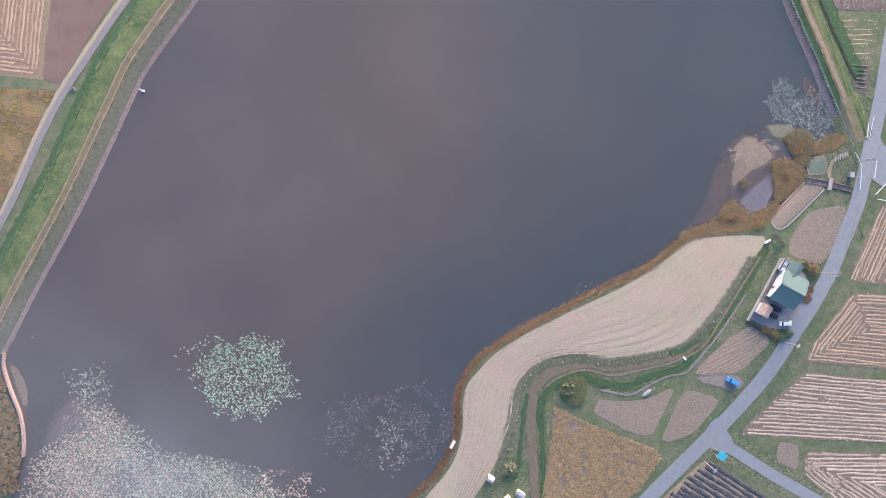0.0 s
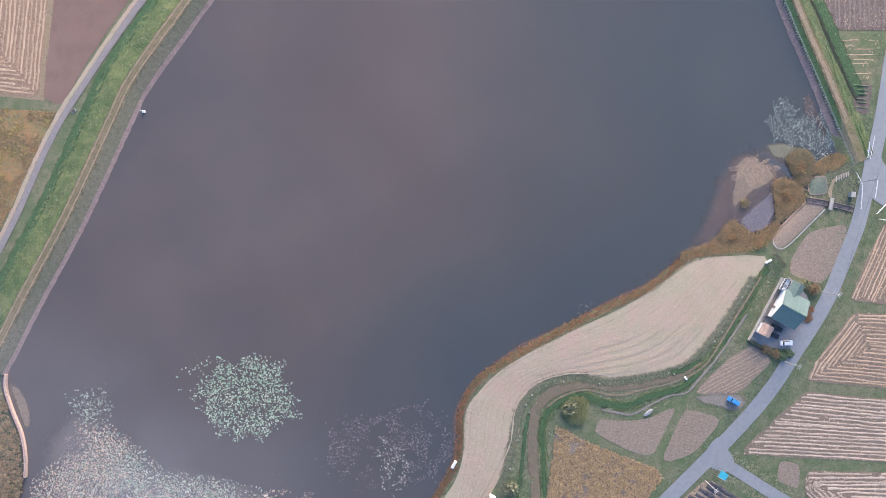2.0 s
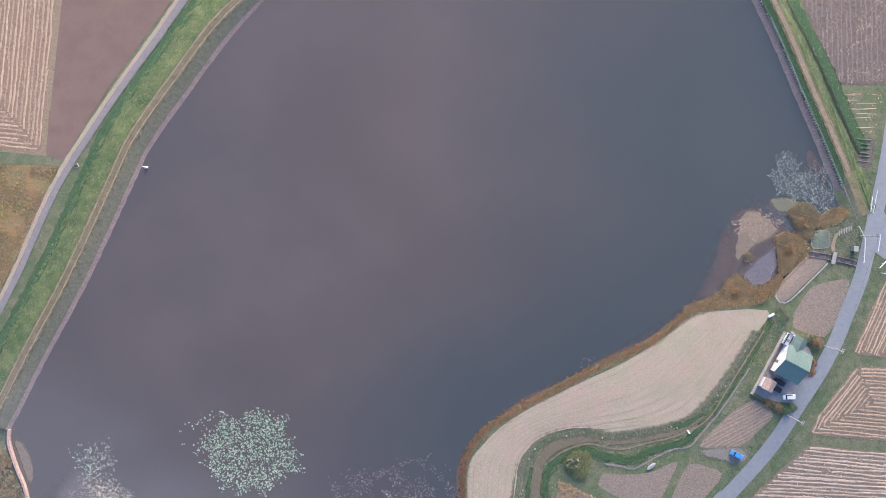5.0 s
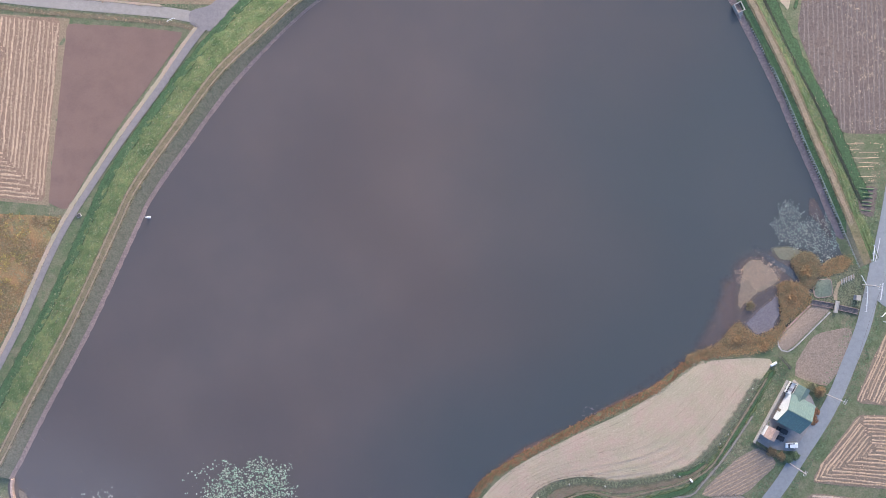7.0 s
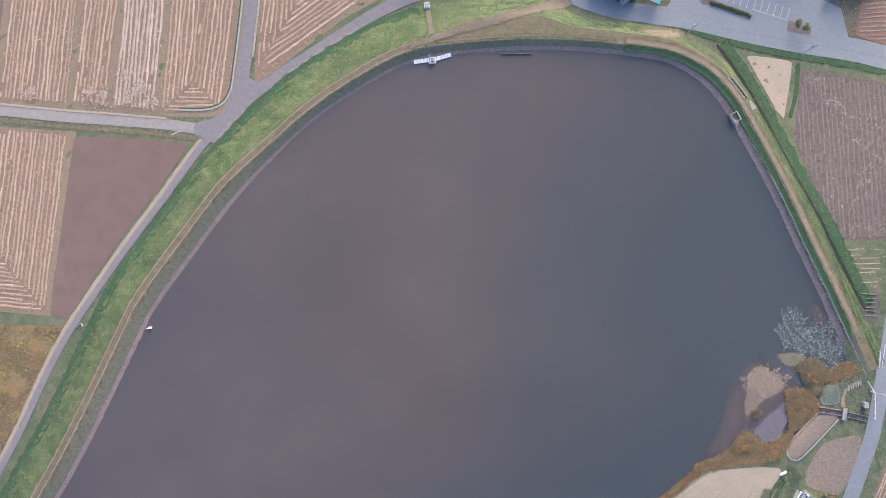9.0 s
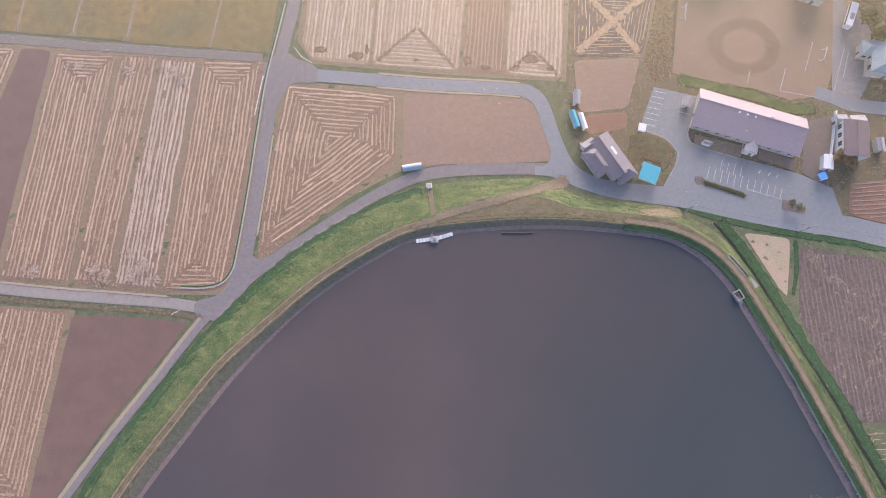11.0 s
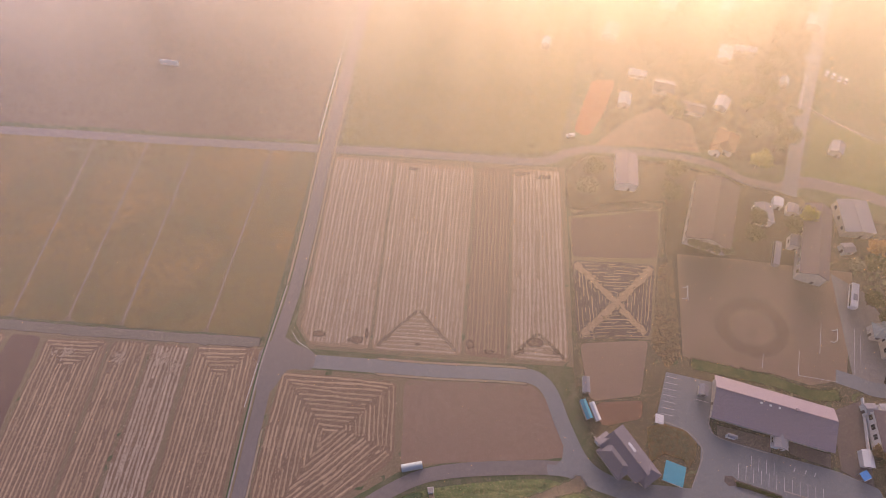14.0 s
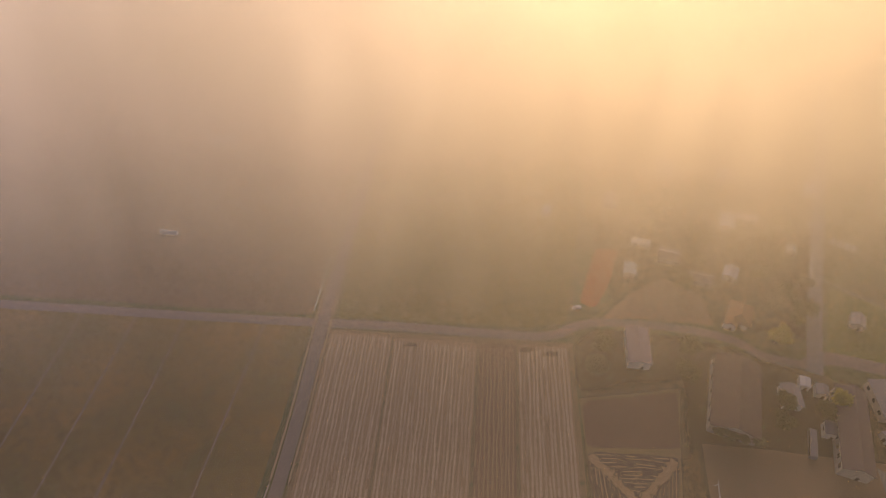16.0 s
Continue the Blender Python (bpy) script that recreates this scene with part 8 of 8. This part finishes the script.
for x, y, s_ in ((32.0, -46.5, 0.5), (30.0, -50.0, 0.45), (27.9, -61, 0.5), (27.4, -62.4, 0.4), (24.6, -72.5, 0.45), (55.5, -42.5, 0.5), (43.0, -41.8, 0.5), (81.5, -39.0, 0.45), (79.6, -38.6, 0.4), (95.5, -27.5, 0.4), (98.2, -24.2, 0.4), (104.8, -12.0, 0.4), (106.5, -8.2, 0.35)):
    rk = thing("stone", x, y, land(x, y) + 0.06, rng.random() * 180, "pale field stone at the meadow's edge", "stone", "stones along the meadow")
    part("stone_body", boxed(0, 0, -0.1, s_ * 1.3, s_ * 0.8, s_ * 0.7, bevel=s_ * 0.2), M["stone"], rk)


# ---- poles and cables ----
def pole(x, y, h, turn, label="grey concrete utility pole with crossarms"):
    t = thing("utility_pole", x, y, land(x, y), turn, label, "utility pole", "utility poles along the road")
    part("shaft", tube(bmesh.new(), (0, 0, -0.5), (0, 0, h), 0.19, 0.12, 10), M["concrete"], t)
    for zz in (h - 0.5, h - 1.3):
        arm = part("crossarm", boxed(0, 0, zz, 1.8, 0.12, 0.12), M["steel"], t)
        for k in (-0.8, -0.3, 0.3, 0.8):
            part("insulator", tube(bmesh.new(), (k, 0, zz + 0.122), (k, 0, zz + 0.34), 0.06, n=6), M["paint_white"], arm)
    part("transformer", tube(bmesh.new(), (0.0, 0.4, h - 3.2), (0.0, 0.4, h - 2.2), 0.28, n=10), M["roof_grey"], t)
    return (x, y, land(x, y) + h - 0.2)


tops = [pole(64.5, -105.0, 10, 45), pole(93.0, -76.5, 9, 45), pole(119.8, -34.4, 9.5, 60), pole(132.3, -10.2, 10, 62), pole(143.9, 28.0, 9, 75), pole(157.0, 66.0, 10, 80)]
topn = [pole(84.5, 153.0, 9, 10), pole(125.0, 145.6, 9, 10), pole(166.0, 138.0, 9, 10)]
for line3 in (tops, topn):
    for a, b in zip(line3, line3[1:]):
        bm = bmesh.new()
        prev = None
        for k in range(13):
            u = k / 12
            q = Vector(a).lerp(Vector(b), u) - Vector((0, 0, 3.6 * u * (1 - u)))
            if prev is not None:
                tube(bm, prev, q, 0.022, n=4)
            prev = q
        part("power_cable", bm, M["iron"], None, "thin dark power cable slung between poles", "cable", "power cables")


# ---- paint on the roads and grounds ----
def stripe(a, b, w, lift=0.19, material="line", label="worn white painted line", name="painted_line"):
    l = np.array([a, b], float)
    return ribbon(name, l, w, M[material], lift, n=1, step=1.5, cross=1, label=label, category="road marking")


d_ = np.array([math.cos(radians(-17.5)), math.sin(radians(-17.5))])
q_ = np.array([-d_[1], d_[0]])
for k in range(12):
    p0 = np.array((94.0, 165.6)) + d_ * 2.45 * k
    stripe(p0, p0 + q_ * 4.6, 0.16, label="white parking stall line")
stripe(np.array((108.0, 161.5)), np.array((120.2, 157.6)), 0.45, material="concrete", label="pale kerb edging the stalls", name="kerb")
ribbon("kerb", [(88.9, 184.5), (88.2, 181.6), (90.0, 178.9), (96.0, 176.4), (106.0, 173.2)], 0.3, M["concrete"], 0.24, cross=2, label="pale kerb round the car park", category="kerb")
ribbon("kerb", [(93.8, 197.0), (91.2, 190.6), (88.9, 184.5)], 0.3, M["concrete"], 0.24, cross=2, label="pale kerb beside the school store", category="kerb")
ribbon("kerb", [(70.8, 184.9), (80.0, 180.9), (84.3, 175.4), (82.9, 170.5), (78.2, 163.0)], 0.3, M["concrete"], 0.24, cross=2, label="pale kerb round the planting bed", category="kerb")
for k in range(4):
    p0 = np.array((100.3, 172.4)) + d_ * 2.45 * k
    stripe(p0, p0 - q_ * 4.4, 0.16, label="white parking stall line")
dw = np.array((-4.8, -12.8)) / 13.67
for k in range(7):
    p0 = np.array((77.2, 199.8)) + dw * 2.3 * k
    stripe(p0, p0 + np.array((4.4, -1.1)), 0.15, label="white parking stall line")
for x, y in ((87.5, 196.5), (85.8, 191.5)):
    stripe((x, y), (x + 4.2, y - 1.2), 0.2, label="white painted arrow stem")
for x, y in ((116.5, 166.5), (119.3, 165.6), (113.0, 167.3)):
    stripe((x, y), (x + 0.8, y + 1.2), 0.3, label="white painted mark")
for a, b in (((135.0, 207.5), (139.5, 219.5)), ((112.5, 202.5), (114.4, 208.0)), ((124.6, 199.5), (127.8, 208.5)), ((124.8, 199.6), (138.0, 197.0)), ((91.5, 229.0), (93.0, 236.5)), ((145, 199.5), (151.2, 217)), ((149.0, 204.5), (152.6, 215))):
    stripe(a, b, 0.13, 0.12, label="white line on the school grounds")
for k in range(9):
    p0 = np.array((177.4 + 0.85 * k, 358.2 - 0.12 * k))
    stripe(p0 - (0.6, 1.8), p0 + (0.6, 1.8), 0.4, 0.16, label="white zebra crossing bar")
stripe((151.0, 28.6), (150.3, 22.6), 0.35, 0.15, label="white stop line at the junction")
stripe((148.2, 36.0), (149.6, 44.0), 0.25, 0.15, label="white road edge line")
goal = thing("goal_frame", 142.5, 214.0, land(142.5, 214) + 0.08, 70, "white goal frame on the school yard", "goal frame")
for k in (-2.4, 2.4):
    part("goal_post", boxed(k, 0, 0, 0.14, 0.14, 2.0), M["paint_white"], goal)
    part("goal_foot", boxed(k, 0.6, 0, 0.12, 1.2, 0.12), M["paint_white"], goal)
part("crossbar", boxed(0, 0, 2.0, 4.94, 0.14, 0.14), M["paint_white"], goal)
goal2 = copy_thing(goal, pose(91.0, 232.0, land(91.0, 232.0) + 0.08, 0, 0, 78))
for k, (x, y) in enumerate(((184.2, 346.8), (186.7, 345.0), (189.2, 343.1), (191.6, 341.6))):
    car(x, y, 60, "car_white", "white car parked in the misty village", 4.0)
car(56.0, 309.5, 10, "car_white", "white car parked beside the far lane", 4.0)


# ---- mist: thin sheets rising towards the sun, placed to fit the camera's view ----
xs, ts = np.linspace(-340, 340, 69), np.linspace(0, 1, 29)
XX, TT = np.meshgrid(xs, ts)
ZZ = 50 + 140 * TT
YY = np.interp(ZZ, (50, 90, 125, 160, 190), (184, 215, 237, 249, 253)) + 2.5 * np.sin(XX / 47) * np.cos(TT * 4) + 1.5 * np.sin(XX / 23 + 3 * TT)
link("mist", np.stack([XX.ravel(), YY.ravel(), ZZ.ravel()], 1), grid_faces(len(xs), len(ts)).tolist(), M["mist"], label="thin mist sheet over the fields with the sun's glow tinted in", category="mist", kind="stuff", flat=False)

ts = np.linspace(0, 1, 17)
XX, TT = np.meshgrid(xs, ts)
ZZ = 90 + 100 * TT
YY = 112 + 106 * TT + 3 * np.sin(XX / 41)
link("mist", np.stack([XX.ravel(), YY.ravel(), ZZ.ravel()], 1), grid_faces(len(xs), len(ts)).tolist(), M["wisp"], label="thin tinted haze sheet high over the bank, fitted to the view", category="mist", kind="stuff", flat=False)

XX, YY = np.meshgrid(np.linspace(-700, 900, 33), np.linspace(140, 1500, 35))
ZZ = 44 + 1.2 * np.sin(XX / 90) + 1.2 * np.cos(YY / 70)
link("ground_fog", np.stack([XX.ravel(), YY.ravel(), ZZ.ravel()], 1), grid_faces(33, 35).tolist(), M["fog"], label="low golden glossy sheet that imitates fog glowing towards the sun", category="mist", kind="stuff", flat=False)

XX, YY = np.meshgrid(np.linspace(-240, 60, 31), np.linspace(-200, 60, 27))
ZZ = 26 + 1.5 * np.sin(XX / 60) * np.cos(YY / 45)
link("pond_mist", np.stack([XX.ravel(), YY.ravel(), ZZ.ravel()], 1), grid_faces(31, 27).tolist(), M["haze"], label="faint grey mist drifting over the pond's lily beds", category="mist", kind="stuff", flat=False, rim=1 - smooth(np.hypot((XX.ravel() + 125) / 1.25, YY.ravel() + 95), 25, 100))
